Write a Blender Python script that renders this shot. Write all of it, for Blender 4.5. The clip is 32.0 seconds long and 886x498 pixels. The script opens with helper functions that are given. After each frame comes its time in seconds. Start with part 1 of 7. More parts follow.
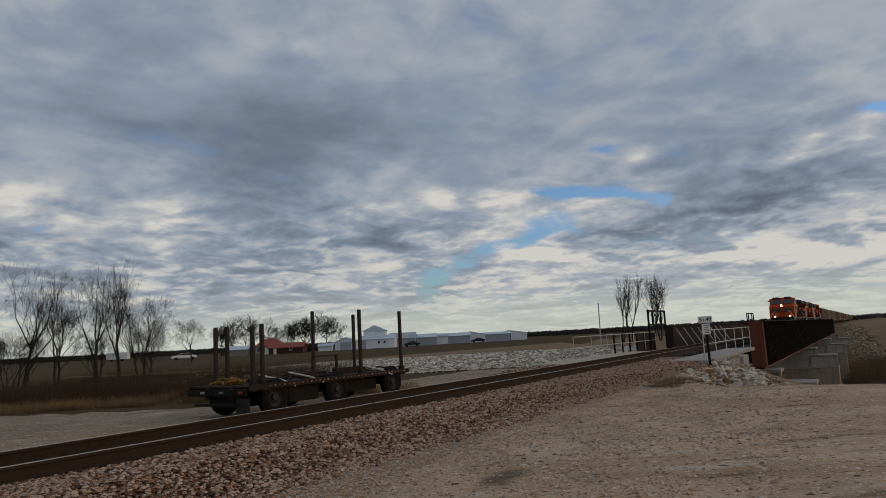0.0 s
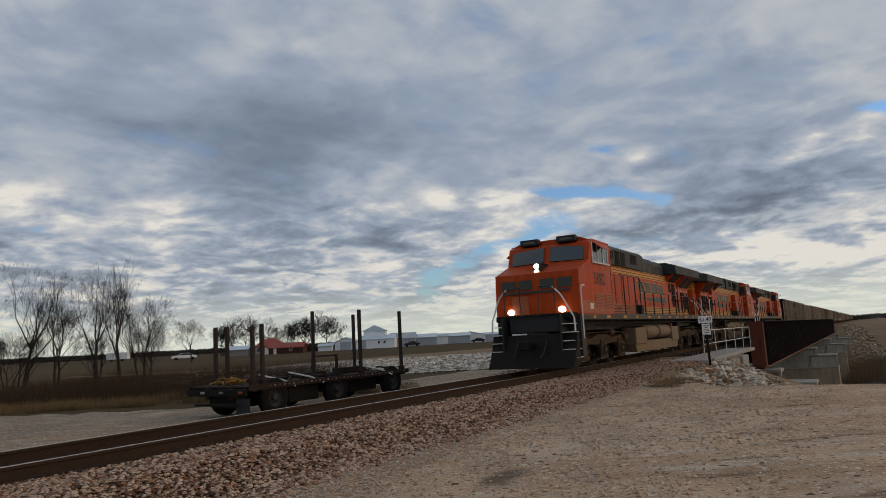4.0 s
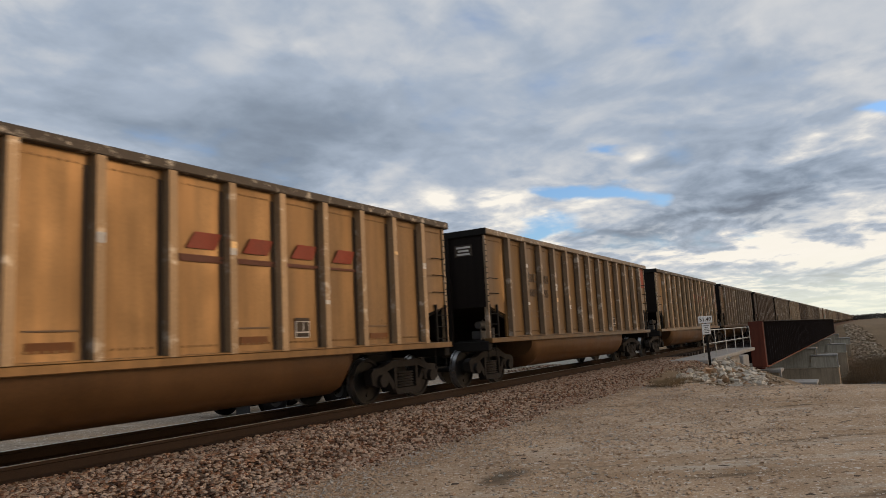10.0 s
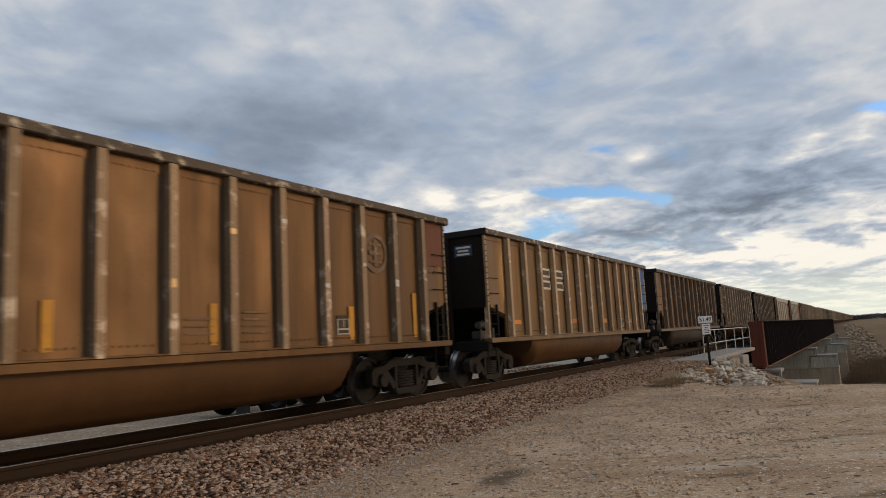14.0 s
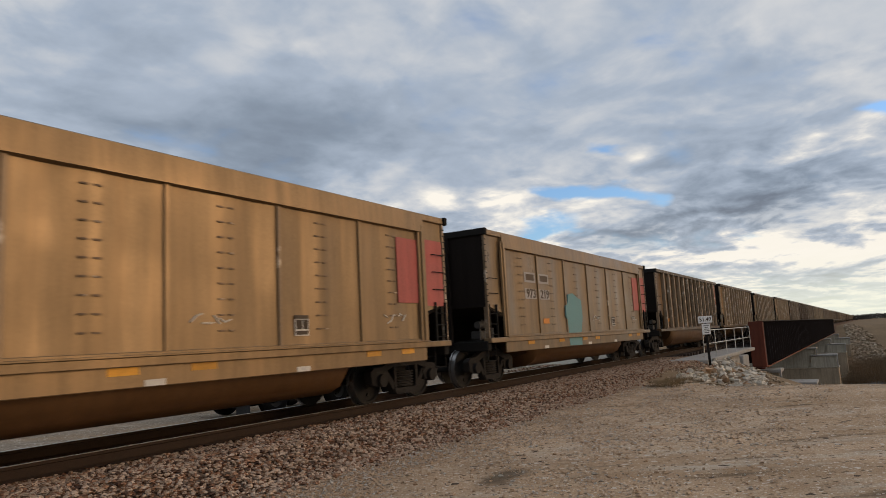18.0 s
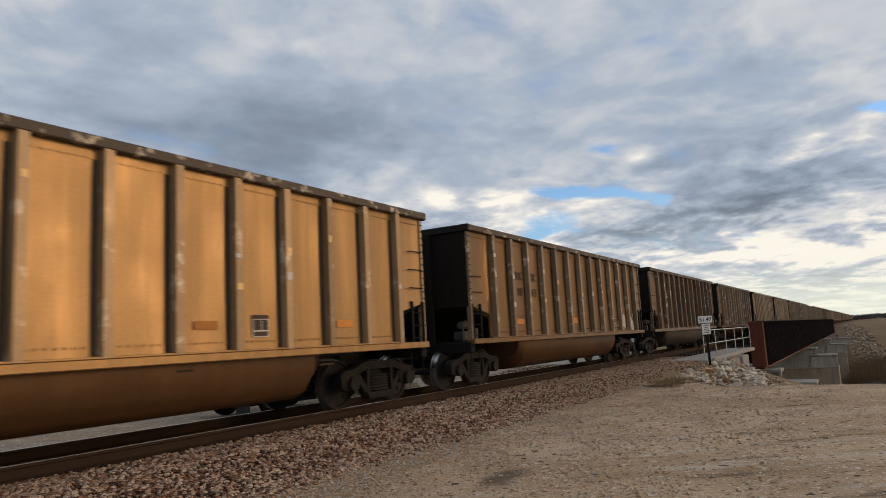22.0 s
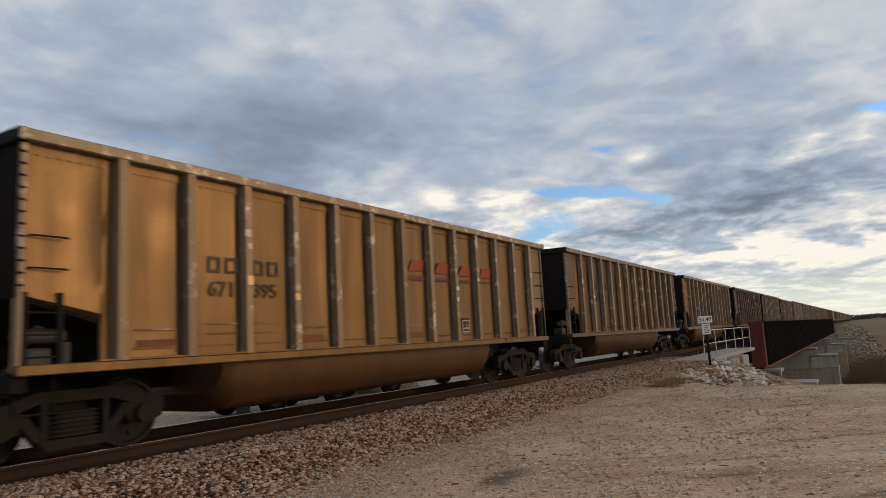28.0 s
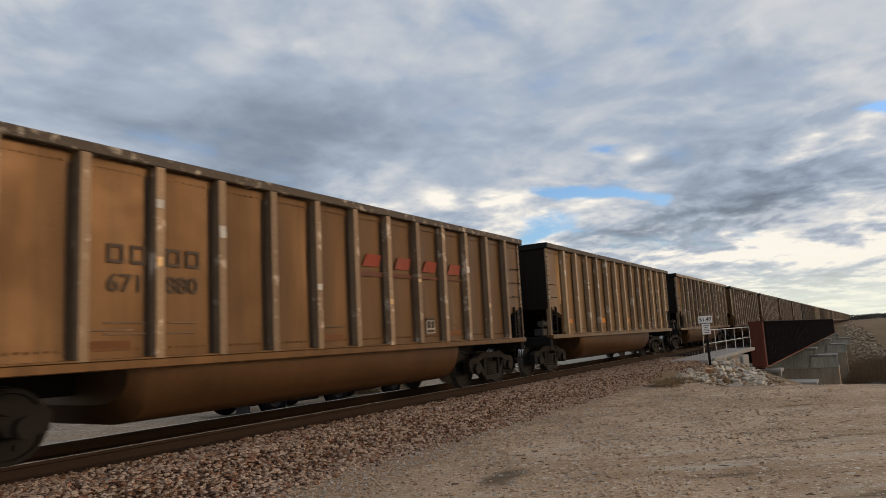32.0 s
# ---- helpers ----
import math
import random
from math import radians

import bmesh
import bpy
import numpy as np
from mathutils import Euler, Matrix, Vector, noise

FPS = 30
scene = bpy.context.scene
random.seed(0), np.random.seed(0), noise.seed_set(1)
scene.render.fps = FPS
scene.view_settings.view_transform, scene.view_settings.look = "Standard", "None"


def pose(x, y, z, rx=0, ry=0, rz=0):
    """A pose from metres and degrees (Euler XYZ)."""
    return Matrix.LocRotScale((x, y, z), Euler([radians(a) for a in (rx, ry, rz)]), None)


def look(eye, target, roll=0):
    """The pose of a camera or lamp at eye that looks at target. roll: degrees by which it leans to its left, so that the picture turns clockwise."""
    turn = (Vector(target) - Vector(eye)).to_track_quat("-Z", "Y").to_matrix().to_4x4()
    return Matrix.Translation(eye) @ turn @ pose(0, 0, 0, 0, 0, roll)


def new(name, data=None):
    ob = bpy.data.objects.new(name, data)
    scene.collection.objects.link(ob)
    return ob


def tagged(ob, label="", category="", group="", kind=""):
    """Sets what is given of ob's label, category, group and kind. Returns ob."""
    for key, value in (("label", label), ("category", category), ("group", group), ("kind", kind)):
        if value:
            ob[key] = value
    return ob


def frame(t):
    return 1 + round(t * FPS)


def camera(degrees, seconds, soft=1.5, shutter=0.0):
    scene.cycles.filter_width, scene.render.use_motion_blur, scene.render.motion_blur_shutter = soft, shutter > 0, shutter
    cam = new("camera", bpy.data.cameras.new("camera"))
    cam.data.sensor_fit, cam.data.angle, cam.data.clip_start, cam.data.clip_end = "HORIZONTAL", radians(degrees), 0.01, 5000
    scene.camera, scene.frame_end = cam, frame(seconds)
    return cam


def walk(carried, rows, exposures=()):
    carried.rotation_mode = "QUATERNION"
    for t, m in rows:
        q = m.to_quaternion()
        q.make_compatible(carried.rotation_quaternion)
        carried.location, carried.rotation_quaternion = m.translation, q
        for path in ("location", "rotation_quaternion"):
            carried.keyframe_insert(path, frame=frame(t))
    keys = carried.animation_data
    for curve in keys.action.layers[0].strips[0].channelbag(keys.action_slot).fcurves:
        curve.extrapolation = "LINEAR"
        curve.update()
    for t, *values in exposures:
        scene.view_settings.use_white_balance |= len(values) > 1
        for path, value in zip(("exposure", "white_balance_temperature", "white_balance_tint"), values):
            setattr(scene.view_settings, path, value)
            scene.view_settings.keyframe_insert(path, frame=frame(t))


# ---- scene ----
# ------------------------------------------------------------------ camera
EYE = (0.0, -9.318, 1.174)
cam = camera(65.62, 32.0, soft=0.5, shutter=0.1)
VIEW = look(EYE, (8.496, -4.211, 2.489), -3.03)
walk(cam, [(0.0, VIEW), (32.0, VIEW)],
     exposures=[(0.0, -0.62, 6250, 10), (2.0, -0.62, 6250, 10), (3.5, -0.5, 6300, 10), (5.5, -0.03, 6570, 10), (32.0, 0.0, 6570, 10)])

# ------------------------------------------------------------------ light
SUN_AZ = math.atan2(0.52, -0.85)
SUN_EL = radians(11)


def make_world():
    w = bpy.data.worlds.new("cloudy_evening_sky")
    scene.world = w
    w.use_nodes = True
    nt = w.node_tree
    N, L = nt.nodes, nt.links
    N.clear()

    def node(kind, **kw):
        n = N.new(kind)
        for k, v in kw.items():
            n.inputs[k].default_value = v
        return n

    def math_(op, a, b=None, clamp=False):
        n = N.new("ShaderNodeMath")
        n.operation, n.use_clamp = op, clamp
        for i, s in enumerate((a, b)):
            if s is None:
                continue
            if isinstance(s, (int, float)):
                n.inputs[i].default_value = s
            else:
                L.new(s, n.inputs[i])
        return n.outputs[0]

    def mix(fac, a, b, mode="MIX"):
        n = N.new("ShaderNodeMix")
        n.data_type, n.blend_type = "RGBA", mode
        for s, i in ((fac, 0), (a, 6), (b, 7)):
            if isinstance(s, (int, float)):
                n.inputs[i].default_value = s
            elif isinstance(s, tuple):
                n.inputs[i].default_value = (*s, 1)
            else:
                L.new(s, n.inputs[i])
        return n.outputs[2]

    def ramp(fac, lo, hi):
        n = N.new("ShaderNodeMapRange")
        n.interpolation_type = "SMOOTHSTEP"
        L.new(fac, n.inputs[0])
        n.inputs[1].default_value, n.inputs[2].default_value = lo, hi
        return n.outputs[0]

    way = N.new("ShaderNodeTexCoord").outputs["Generated"]
    sep = N.new("ShaderNodeSeparateXYZ")
    L.new(way, sep.inputs[0])
    up = math_("MAXIMUM", sep.outputs[2], 0.0)
    # cloud space: finer towards the horizon, flattened upright
    near = math_("DIVIDE", 1.0, math_("ADD", up, 0.33))
    comb = N.new("ShaderNodeCombineXYZ")
    L.new(math_("MULTIPLY", sep.outputs[0], near), comb.inputs[0])
    L.new(math_("MULTIPLY", sep.outputs[1], near), comb.inputs[1])
    L.new(math_("MULTIPLY", math_("LOGARITHM", math_("ADD", up, 0.05), math.e), 0.8), comb.inputs[2])

    def fbm(scale, detail, rough, seed, distort=0.0, lift=0.0):
        m = N.new("ShaderNodeMapping")
        L.new(comb.outputs[0], m.inputs[0])
        m.inputs["Location"].default_value = (seed, seed * 1.7, seed * 0.3 + lift)
        n = node("ShaderNodeTexNoise", Scale=scale, Detail=detail, Roughness=rough, Distortion=distort)
        L.new(m.outputs[0], n.inputs["Vector"])
        return n.outputs["Fac"]

    def blob(d, width):
        """A soft round spot of the sky round the way d."""
        v = Vector(d).normalized()
        n = N.new("ShaderNodeVectorMath")
        n.operation = "DOT_PRODUCT"
        L.new(way, n.inputs[0])
        n.inputs[1].default_value = v
        return ramp(n.outputs["Value"], math.cos(radians(width)), 1.0)

    sky = N.new("ShaderNodeTexSky")
    sky.sky_type, sky.sun_disc = "NISHITA", False
    sky.sun_elevation, sky.sun_rotation = SUN_EL, SUN_AZ
    blue = mix(1.0, sky.outputs[0], (0.135, 0.175, 0.245), "MULTIPLY")

    # the way, ruffled, so that no bank of cloud has a smooth rim
    ruffle = N.new("ShaderNodeTexNoise")
    ruffle.inputs["Scale"].default_value, ruffle.inputs["Detail"].default_value, ruffle.inputs["Roughness"].default_value = 3.0, 5, 0.5
    L.new(comb.outputs[0], ruffle.inputs["Vector"])
    bent = N.new("ShaderNodeVectorMath")
    bent.operation = "MULTIPLY_ADD"
    L.new(ruffle.outputs["Color"], bent.inputs[0])
    bent.inputs[1].default_value, bent.inputs[2].default_value = (0.20, 0.20, 0.12), (-0.10, -0.10, -0.06)
    lay = N.new("ShaderNodeVectorMath")
    lay.operation = "ADD"
    L.new(bent.outputs[0], lay.inputs[0])
    L.new(way, lay.inputs[1])
    flat_way = N.new("ShaderNodeVectorMath")
    flat_way.operation = "MULTIPLY"
    L.new(lay.outputs[0], flat_way.inputs[0])
    flat_way.inputs[1].default_value = (1, 1, 2.1)

    def bank(d, width):
        """A flattened bank of cloud, twice as wide as high."""
        n = N.new("ShaderNodeVectorMath")
        n.operation = "DISTANCE"
        L.new(flat_way.outputs[0], n.inputs[0])
        n.inputs[1].default_value = (d[0], d[1], d[2] * 2.1)
        return ramp(n.outputs["Value"], width, 0.0)

    def total(banks, start):
        out = start
        for d, width, amount in banks:
            out = math_("ADD", math_("MULTIPLY", bank(d, width), amount), out)
        return out

    # dark masses, lit banks and the gaps between them
    dark = [((0.683, 0.594, 0.424), 0.22, 0.08), ((0.641, 0.704, 0.305), 0.26, 0.25), ((0.750, 0.595, 0.288), 0.26, 0.27), ((0.500, 0.794, 0.345), 0.2, 0.16), ((0.549, 0.727, 0.413), 0.14, 0.12), ((0.863, 0.439, 0.249), 0.14, 0.14), ((0.896, 0.327, 0.300), 0.16, 0.1), ((0.969, 0.162, 0.188), 0.2, 0.2), ((0.989, 0.045, 0.142), 0.16, 0.16), ((0.960, 0.239, 0.147), 0.12, 0.2), ((0.940, -0.022, 0.342), 0.18, 0.04), ((0.943, 0.088, 0.321), 0.12, 0.06), ((0.441, 0.840, 0.317), 0.14, 0.1), ((0.745, 0.661, 0.091), 0.08, 0.12), ((0.617, 0.781, 0.096), 0.09, 0.14), ((0.476, 0.871, 0.120), 0.1, 0.12)]
    light = [((0.952, 0.013, 0.305), 0.26, 0.1), ((0.785, 0.448, 0.428), 0.17, 0.08), ((0.788, 0.500, 0.360), 0.12, 0.06), ((0.408, 0.820, 0.401), 0.16, 0.1), ((0.631, 0.658, 0.411), 0.06, 0.1), ((0.680, 0.612, 0.404), 0.045, 0.12), ((0.881, 0.434, 0.191), 0.06, 0.45), ((0.839, 0.504, 0.205), 0.07, 0.25), ((0.973, 0.003, 0.231), 0.075, 0.4), ((0.972, 0.055, 0.227), 0.06, 0.3), ((0.944, 0.218, 0.248), 0.05, 0.25), ((0.925, 0.123, 0.359), 0.1, 0.12), ((0.895, 0.273, 0.353), 0.1, 0.1), ((0.583, 0.772, 0.254), 0.09, 0.2), ((0.457, 0.865, 0.206), 0.09, 0.24), ((0.609, 0.770, 0.189), 0.09, 0.24), ((0.768, 0.615, 0.178), 0.07, 0.2), ((0.913, 0.392, 0.112), 0.1, 0.3), ((0.986, 0.138, 0.094), 0.14, 0.35), ((0.996, 0.020, 0.089), 0.1, 0.35)]
    gaps = [((0.916, 0.352, 0.195), 0.065, 0.4), ((0.939, 0.285, 0.190), 0.07, 0.4), ((0.958, 0.220, 0.186), 0.06, 0.34), ((0.910, 0.388, 0.147), 0.07, 0.42), ((0.888, 0.442, 0.126), 0.06, 0.4), ((0.862, 0.495, 0.107), 0.055, 0.36), ((0.838, 0.539, 0.091), 0.05, 0.34), ((0.934, 0.237, 0.266), 0.035, 0.25), ((0.966, -0.039, 0.256), 0.05, 0.42), ((0.988, 0.109, 0.110), 0.05, 0.14), ((0.472, 0.865, 0.172), 0.04, 0.2), ((0.735, 0.559, 0.383), 0.05, 0.02), ((0.930, 0.358, 0.081), 0.06, 0.1), ((0.998, 0.010, 0.066), 0.05, 0.12)]
    big = fbm(1.3, 4, 0.5, 8.4, 0.3)
    puff = fbm(3.0, 7, 0.48, 2.3, 0.3)
    lifted = fbm(3.0, 7, 0.48, 2.3, 0.3, 0.06)
    curl = fbm(6.5, 6, 0.5, 6.1, 0.3)
    curl_lifted = fbm(6.5, 6, 0.5, 6.1, 0.3, 0.028)
    low = ramp(up, 0.30, 0.10)
    lit = math_("ADD", math_("MULTIPLY", math_("SUBTRACT", puff, lifted), 0.9), math_("MULTIPLY", math_("SUBTRACT", curl, curl_lifted), math_("ADD", math_("MULTIPLY", low, 0.6), 0.3)))
    lump = ramp(math_("ADD", math_("MULTIPLY", puff, 0.68), math_("MULTIPLY", curl, 0.32)), 0.40, 0.60)
    tone = math_("SUBTRACT", math_("MULTIPLY", total(light, 0.0), math_("ADD", math_("MULTIPLY", lump, 0.9), 0.5)), total(dark, -0.6))
    tone = math_("ADD", tone, math_("MULTIPLY", math_("SUBTRACT", big, 0.5), 0.55))
    tone = math_("ADD", tone, math_("MULTIPLY", math_("SUBTRACT", lump, 0.5), math_("ADD", math_("MULTIPLY", low, 0.16), 0.12)))
    tone = math_("ADD", tone, math_("MULTIPLY", lit, math_("ADD", math_("MULTIPLY", low, 1.3), 0.75)))
    shades = N.new("ShaderNodeValToRGB")
    els = shades.color_ramp.elements
    stops = ((0.0, (0.165, 0.2, 0.26)), (0.3, (0.265, 0.322, 0.405)), (0.55, (0.395, 0.462, 0.562)), (0.78, (0.62, 0.64, 0.67)), (1.0, (0.98, 0.93, 0.84)))
    for i, (at, colour) in enumerate(stops):
        e = els[i] if i < 2 else els.new(at)
        e.position, e.color = at, (*colour, 1)
    L.new(tone, shades.inputs[0])
    grey = shades.outputs[0]
    # thinner, brighter and warmer cloud towards the ground
    low2 = ramp(up, 0.20, 0.03)
    tops = ramp(lit, -0.01, 0.10)
    grey = mix(math_("MULTIPLY", low2, math_("ADD", math_("MULTIPLY", tops, 0.55), 0.18)), grey, (0.95, 0.90, 0.80))
    band = ramp(up, 0.095, 0.0)
    grey = mix(math_("MULTIPLY", band, 0.75), grey, (0.93, 0.95, 0.78))
    score = math_("ADD", math_("MULTIPLY", puff, 0.95), math_("SUBTRACT", math_("MULTIPLY", curl, 0.8), 0.375))
    thin = math_("ADD", math_("MULTIPLY", total(gaps, 0.0), 2.15), 0.22)
    cover = ramp(math_("SUBTRACT", score, thin), -0.36, 0.2)
    out = mix(cover, blue, grey)
    # glow of the low sun behind the cloud
    sunward = Vector((math.sin(SUN_AZ), math.cos(SUN_AZ), 0.16))
    glow = math_("POWER", blob(sunward, 48), 2.0)
    out = mix(math_("MULTIPLY", glow, 0.8), out, (1.9, 1.3, 0.75))
    below = ramp(sep.outputs[2], 0.0, -0.03)
    out = mix(below, out, (0.10, 0.085, 0.07))
    bg = node("ShaderNodeBackground", Strength=1.0)
    L.new(out, bg.inputs[0])
    L.new(bg.outputs[0], N.new("ShaderNodeOutputWorld").inputs[0])


make_world()
sun = new("sun", bpy.data.lights.new("sun", "SUN"))
sun.data.energy, sun.data.angle, sun.data.color = 0.42, radians(12), (1.0, 0.70, 0.42)
sun.matrix_world = look((0, 0, 0), (-math.sin(SUN_AZ) * math.cos(SUN_EL), -math.cos(SUN_AZ) * math.cos(SUN_EL), -math.sin(SUN_EL)))


# ------------------------------------------------------------------ materials
def mat(name, colour, rough=0.8, metal=0.0, dark=0.6, scale=3.0, fine=40.0, bump=0.3, streak=0.0, wear=None, wear_amount=0.5, own=0.0, bump_scale=None, spec=0.35, dust_sheen=None):
    """A surface with blotches (scale), grain (fine), upright streaks and worn patches; own: how far objects differ."""
    m = bpy.data.materials.new(name)
    m.use_nodes = True
    nt = m.node_tree
    N, L = nt.nodes, nt.links
    b = N["Principled BSDF"]
    tc = N.new("ShaderNodeTexCoord").outputs["Object"]
    oi = N.new("ShaderNodeObjectInfo")
    add = N.new("ShaderNodeVectorMath")
    add.operation = "MULTIPLY_ADD"
    cmb = N.new("ShaderNodeCombineXYZ")
    for i in range(3):
        L.new(oi.outputs["Random"], cmb.inputs[i])
    L.new(cmb.outputs[0], add.inputs[0])
    add.inputs[1].default_value = (37.0, 11.0, 23.0)
    L.new(tc, add.inputs[2])
    tc = add.outputs[0]

    def noise_(s, detail, rough_, stretch=None):
        v = tc
        if stretch:
            mp = N.new("ShaderNodeMapping")
            mp.inputs["Scale"].default_value = stretch
            L.new(tc, mp.inputs[0])
            v = mp.outputs[0]
        n = N.new("ShaderNodeTexNoise")
        n.inputs["Scale"].default_value, n.inputs["Detail"].default_value, n.inputs["Roughness"].default_value = s, detail, rough_
        L.new(v, n.inputs["Vector"])
        return n.outputs["Fac"]

    def rng(f, a, b_, c=0.0, d=1.0):
        n = N.new("ShaderNodeMapRange")
        for i, v in enumerate((a, b_, c, d)):
            n.inputs[i + 1].default_value = v
        L.new(f, n.inputs[0])
        return n.outputs[0]

    def mixc(f, a, b_, mode="MIX"):
        n = N.new("ShaderNodeMix")
        n.data_type, n.blend_type = "RGBA", mode
        for s, i in ((f, 0), (a, 6), (b_, 7)):
            if isinstance(s, (int, float)):
                n.inputs[i].default_value = s
            elif isinstance(s, tuple):
                n.inputs[i].default_value = (*s, 1)
            else:
                L.new(s, n.inputs[i])
        return n.outputs[2]

    big = noise_(scale, 6, 0.6)
    small = noise_(fine, 4, 0.6)
    col = mixc(rng(big, 0.32, 0.68), tuple(v * dark for v in colour), colour)
    col = mixc(rng(small, 0.25, 0.75, 0.0, 0.45), col, tuple(min(1.0, v * 1.45) for v in colour))
    if streak:
        st = noise_(1.0, 5, 0.6, (5.0, 5.0, 0.35))
        col = mixc(rng(st, 0.42, 0.68, 0.0, streak), col, tuple(v * 0.42 for v in colour))
    if dust_sheen:
        # pale dusty runs that also paint the sheet's upright sheen into its colour
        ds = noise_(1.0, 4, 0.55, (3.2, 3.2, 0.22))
        col = mixc(rng(ds, 0.48, 0.66, 0.0, 0.6), col, tuple(v * k for v, k in zip(colour, dust_sheen)))
    if wear:
        wn = noise_(scale * 2.3, 7, 0.68)
        col = mixc(rng(wn, 0.60 - 0.12 * wear_amount, 0.66, 0.0, 0.9), col, wear)
    if own:
        hv = N.new("ShaderNodeHueSaturation")
        L.new(col, hv.inputs["Color"])
        L.new(rng(oi.outputs["Random"], 0, 1, 1 - own, 1 + own), hv.inputs["Value"])
        col = hv.outputs[0]
    L.new(col, b.inputs["Base Color"])
    L.new(rng(big, 0.3, 0.7, max(0.05, rough - 0.12), min(1, rough + 0.1)), b.inputs["Roughness"])
    b.inputs["Metallic"].default_value = metal
    b.inputs["Specular IOR Level"].default_value = spec
    if bump:
        bp = N.new("ShaderNodeBump")
        bp.inputs["Strength"].default_value, bp.inputs["Distance"].default_value = bump, 0.02
        L.new(noise_(bump_scale, 5, 0.6) if bump_scale else small, bp.inputs["Height"])
        L.new(bp.outputs[0], b.inputs["Normal"])
    return m


def pebbles(name, colours, cell, rough=0.95, bump=1.0, blot=0.25, damp=None, worn=False):
    """Ground of small stones: a cell pattern with its own colour for each stone, over large stains."""
    m = bpy.data.materials.new(name)
    m.use_nodes = True
    nt = m.node_tree
    N, L = nt.nodes, nt.links
    b = N["Principled BSDF"]
    tc = N.new("ShaderNodeTexCoord").outputs["Object"]
    vo = N.new("ShaderNodeTexVoronoi")
    vo.inputs["Scale"].default_value = 1.0 / cell
    L.new(tc, vo.inputs["Vector"])
    sp = N.new("ShaderNodeSeparateColor")
    L.new(vo.outputs["Color"], sp.inputs[0])
    cr = N.new("ShaderNodeValToRGB")
    els = cr.color_ramp.elements
    for i, c in enumerate(colours):
        e = els[i] if i < 2 else els.new(i / (len(colours) - 1))
        e.position = i / (len(colours) - 1)
        e.color = (*c, 1)
    L.new(sp.outputs[0], cr.inputs[0])
    no = N.new("ShaderNodeTexNoise")
    no.inputs["Scale"].default_value, no.inputs["Detail"].default_value, no.inputs["Roughness"].default_value = blot, 8, 0.65
    L.new(tc, no.inputs["Vector"])
    mr = N.new("ShaderNodeMapRange")
    mr.inputs[1].default_value, mr.inputs[2].default_value, mr.inputs[3].default_value, mr.inputs[4].default_value = 0.35, 0.65, 0.76, 1.1
    L.new(no.outputs["Fac"], mr.inputs[0])
    hv = N.new("ShaderNodeHueSaturation")
    L.new(cr.outputs[0], hv.inputs["Color"])
    L.new(mr.outputs[0], hv.inputs["Value"])
    col = hv.outputs[0]

    def tone(source, a, b_, colour, stretch=None, scale=1.0, detail=6, cells=False):
        """Mixes in a colour where a pattern lies between a and b_."""
        v = tc
        if stretch:
            turn = N.new("ShaderNodeMapping")
            turn.inputs["Rotation"].default_value = (0, 0, radians(55))
            L.new(tc, turn.inputs[0])
            mp = N.new("ShaderNodeMapping")
            mp.inputs["Scale"].default_value = stretch
            L.new(turn.outputs[0], mp.inputs[0])
            v = mp.outputs[0]
        if cells:
            n = N.new("ShaderNodeTexVoronoi")
            n.inputs["Scale"].default_value = scale
            L.new(v, n.inputs["Vector"])
            s2 = N.new("ShaderNodeSeparateColor")
            L.new(n.outputs["Color"], s2.inputs[0])
            fac = s2.outputs[1]
        else:
            n = N.new("ShaderNodeTexNoise")
            n.inputs["Scale"].default_value, n.inputs["Detail"].default_value, n.inputs["Roughness"].default_value = scale, detail, 0.65
            L.new(v, n.inputs["Vector"])
            fac = n.outputs["Fac"]
        r = N.new("ShaderNodeMapRange")
        r.inputs[1].default_value, r.inputs[2].default_value = a, b_
        L.new(fac, r.inputs[0])
        mx = N.new("ShaderNodeMix")
        mx.data_type = "RGBA"
        L.new(r.outputs[0], mx.inputs[0])
        L.new(source, mx.inputs[6])
        mx.inputs[7].default_value = (*colour, 1)
        return mx.outputs[2]

    if damp or worn:
        # bare soil, scraped streaks, pale and dark chips
        col = tone(col, 0.48, 0.70, (0.36, 0.235, 0.135), (0.4, 1.0, 1), 0.5)
        col = tone(col, 0.58, 0.70, (0.23, 0.16, 0.10), (0.4, 1.4, 1), 1.6)
        col = tone(col, 0.60, 0.70, (0.16, 0.11, 0.07), (0.25, 1.6, 1), 1.1)
        col = tone(col, 0.55, 0.74, (0.54, 0.46, 0.36), (0.5, 1.4, 1), 1.3)
        col = tone(col, 0.94, 0.96, (0.66, 0.58, 0.48), None, 42.0, cells=True)
        col = tone(col, 0.05, 0.03, (0.16, 0.11, 0.07), None, 26.0, cells=True)
        col = tone(col, 0.012, 0.008, (0.10, 0.07, 0.05), None, 12.0, cells=True)
        col = tone(col, 0.985, 0.99, (0.60, 0.53, 0.44), None, 15.0, cells=True)
    if damp:
        # a damp, oily patch with a ragged rim, at x, y with half-lengths
        mp = N.new("ShaderNodeMapping")
        mp.vector_type = "TEXTURE"
        mp.inputs["Location"].default_value = (damp[0], damp[1], 0)
        mp.inputs["Rotation"].default_value = (0, 0, radians(damp[4]))
        mp.inputs["Scale"].default_value = (damp[2], damp[3], 1)
        L.new(tc, mp.inputs[0])
        fl = N.new("ShaderNodeVectorMath")
        fl.operation = "MULTIPLY"
        fl.inputs[1].default_value = (1, 1, 0)
        L.new(mp.outputs[0], fl.inputs[0])
        ln = N.new("ShaderNodeVectorMath")
        ln.operation = "LENGTH"
        L.new(fl.outputs[0], ln.inputs[0])
        rag = N.new("ShaderNodeTexNoise")
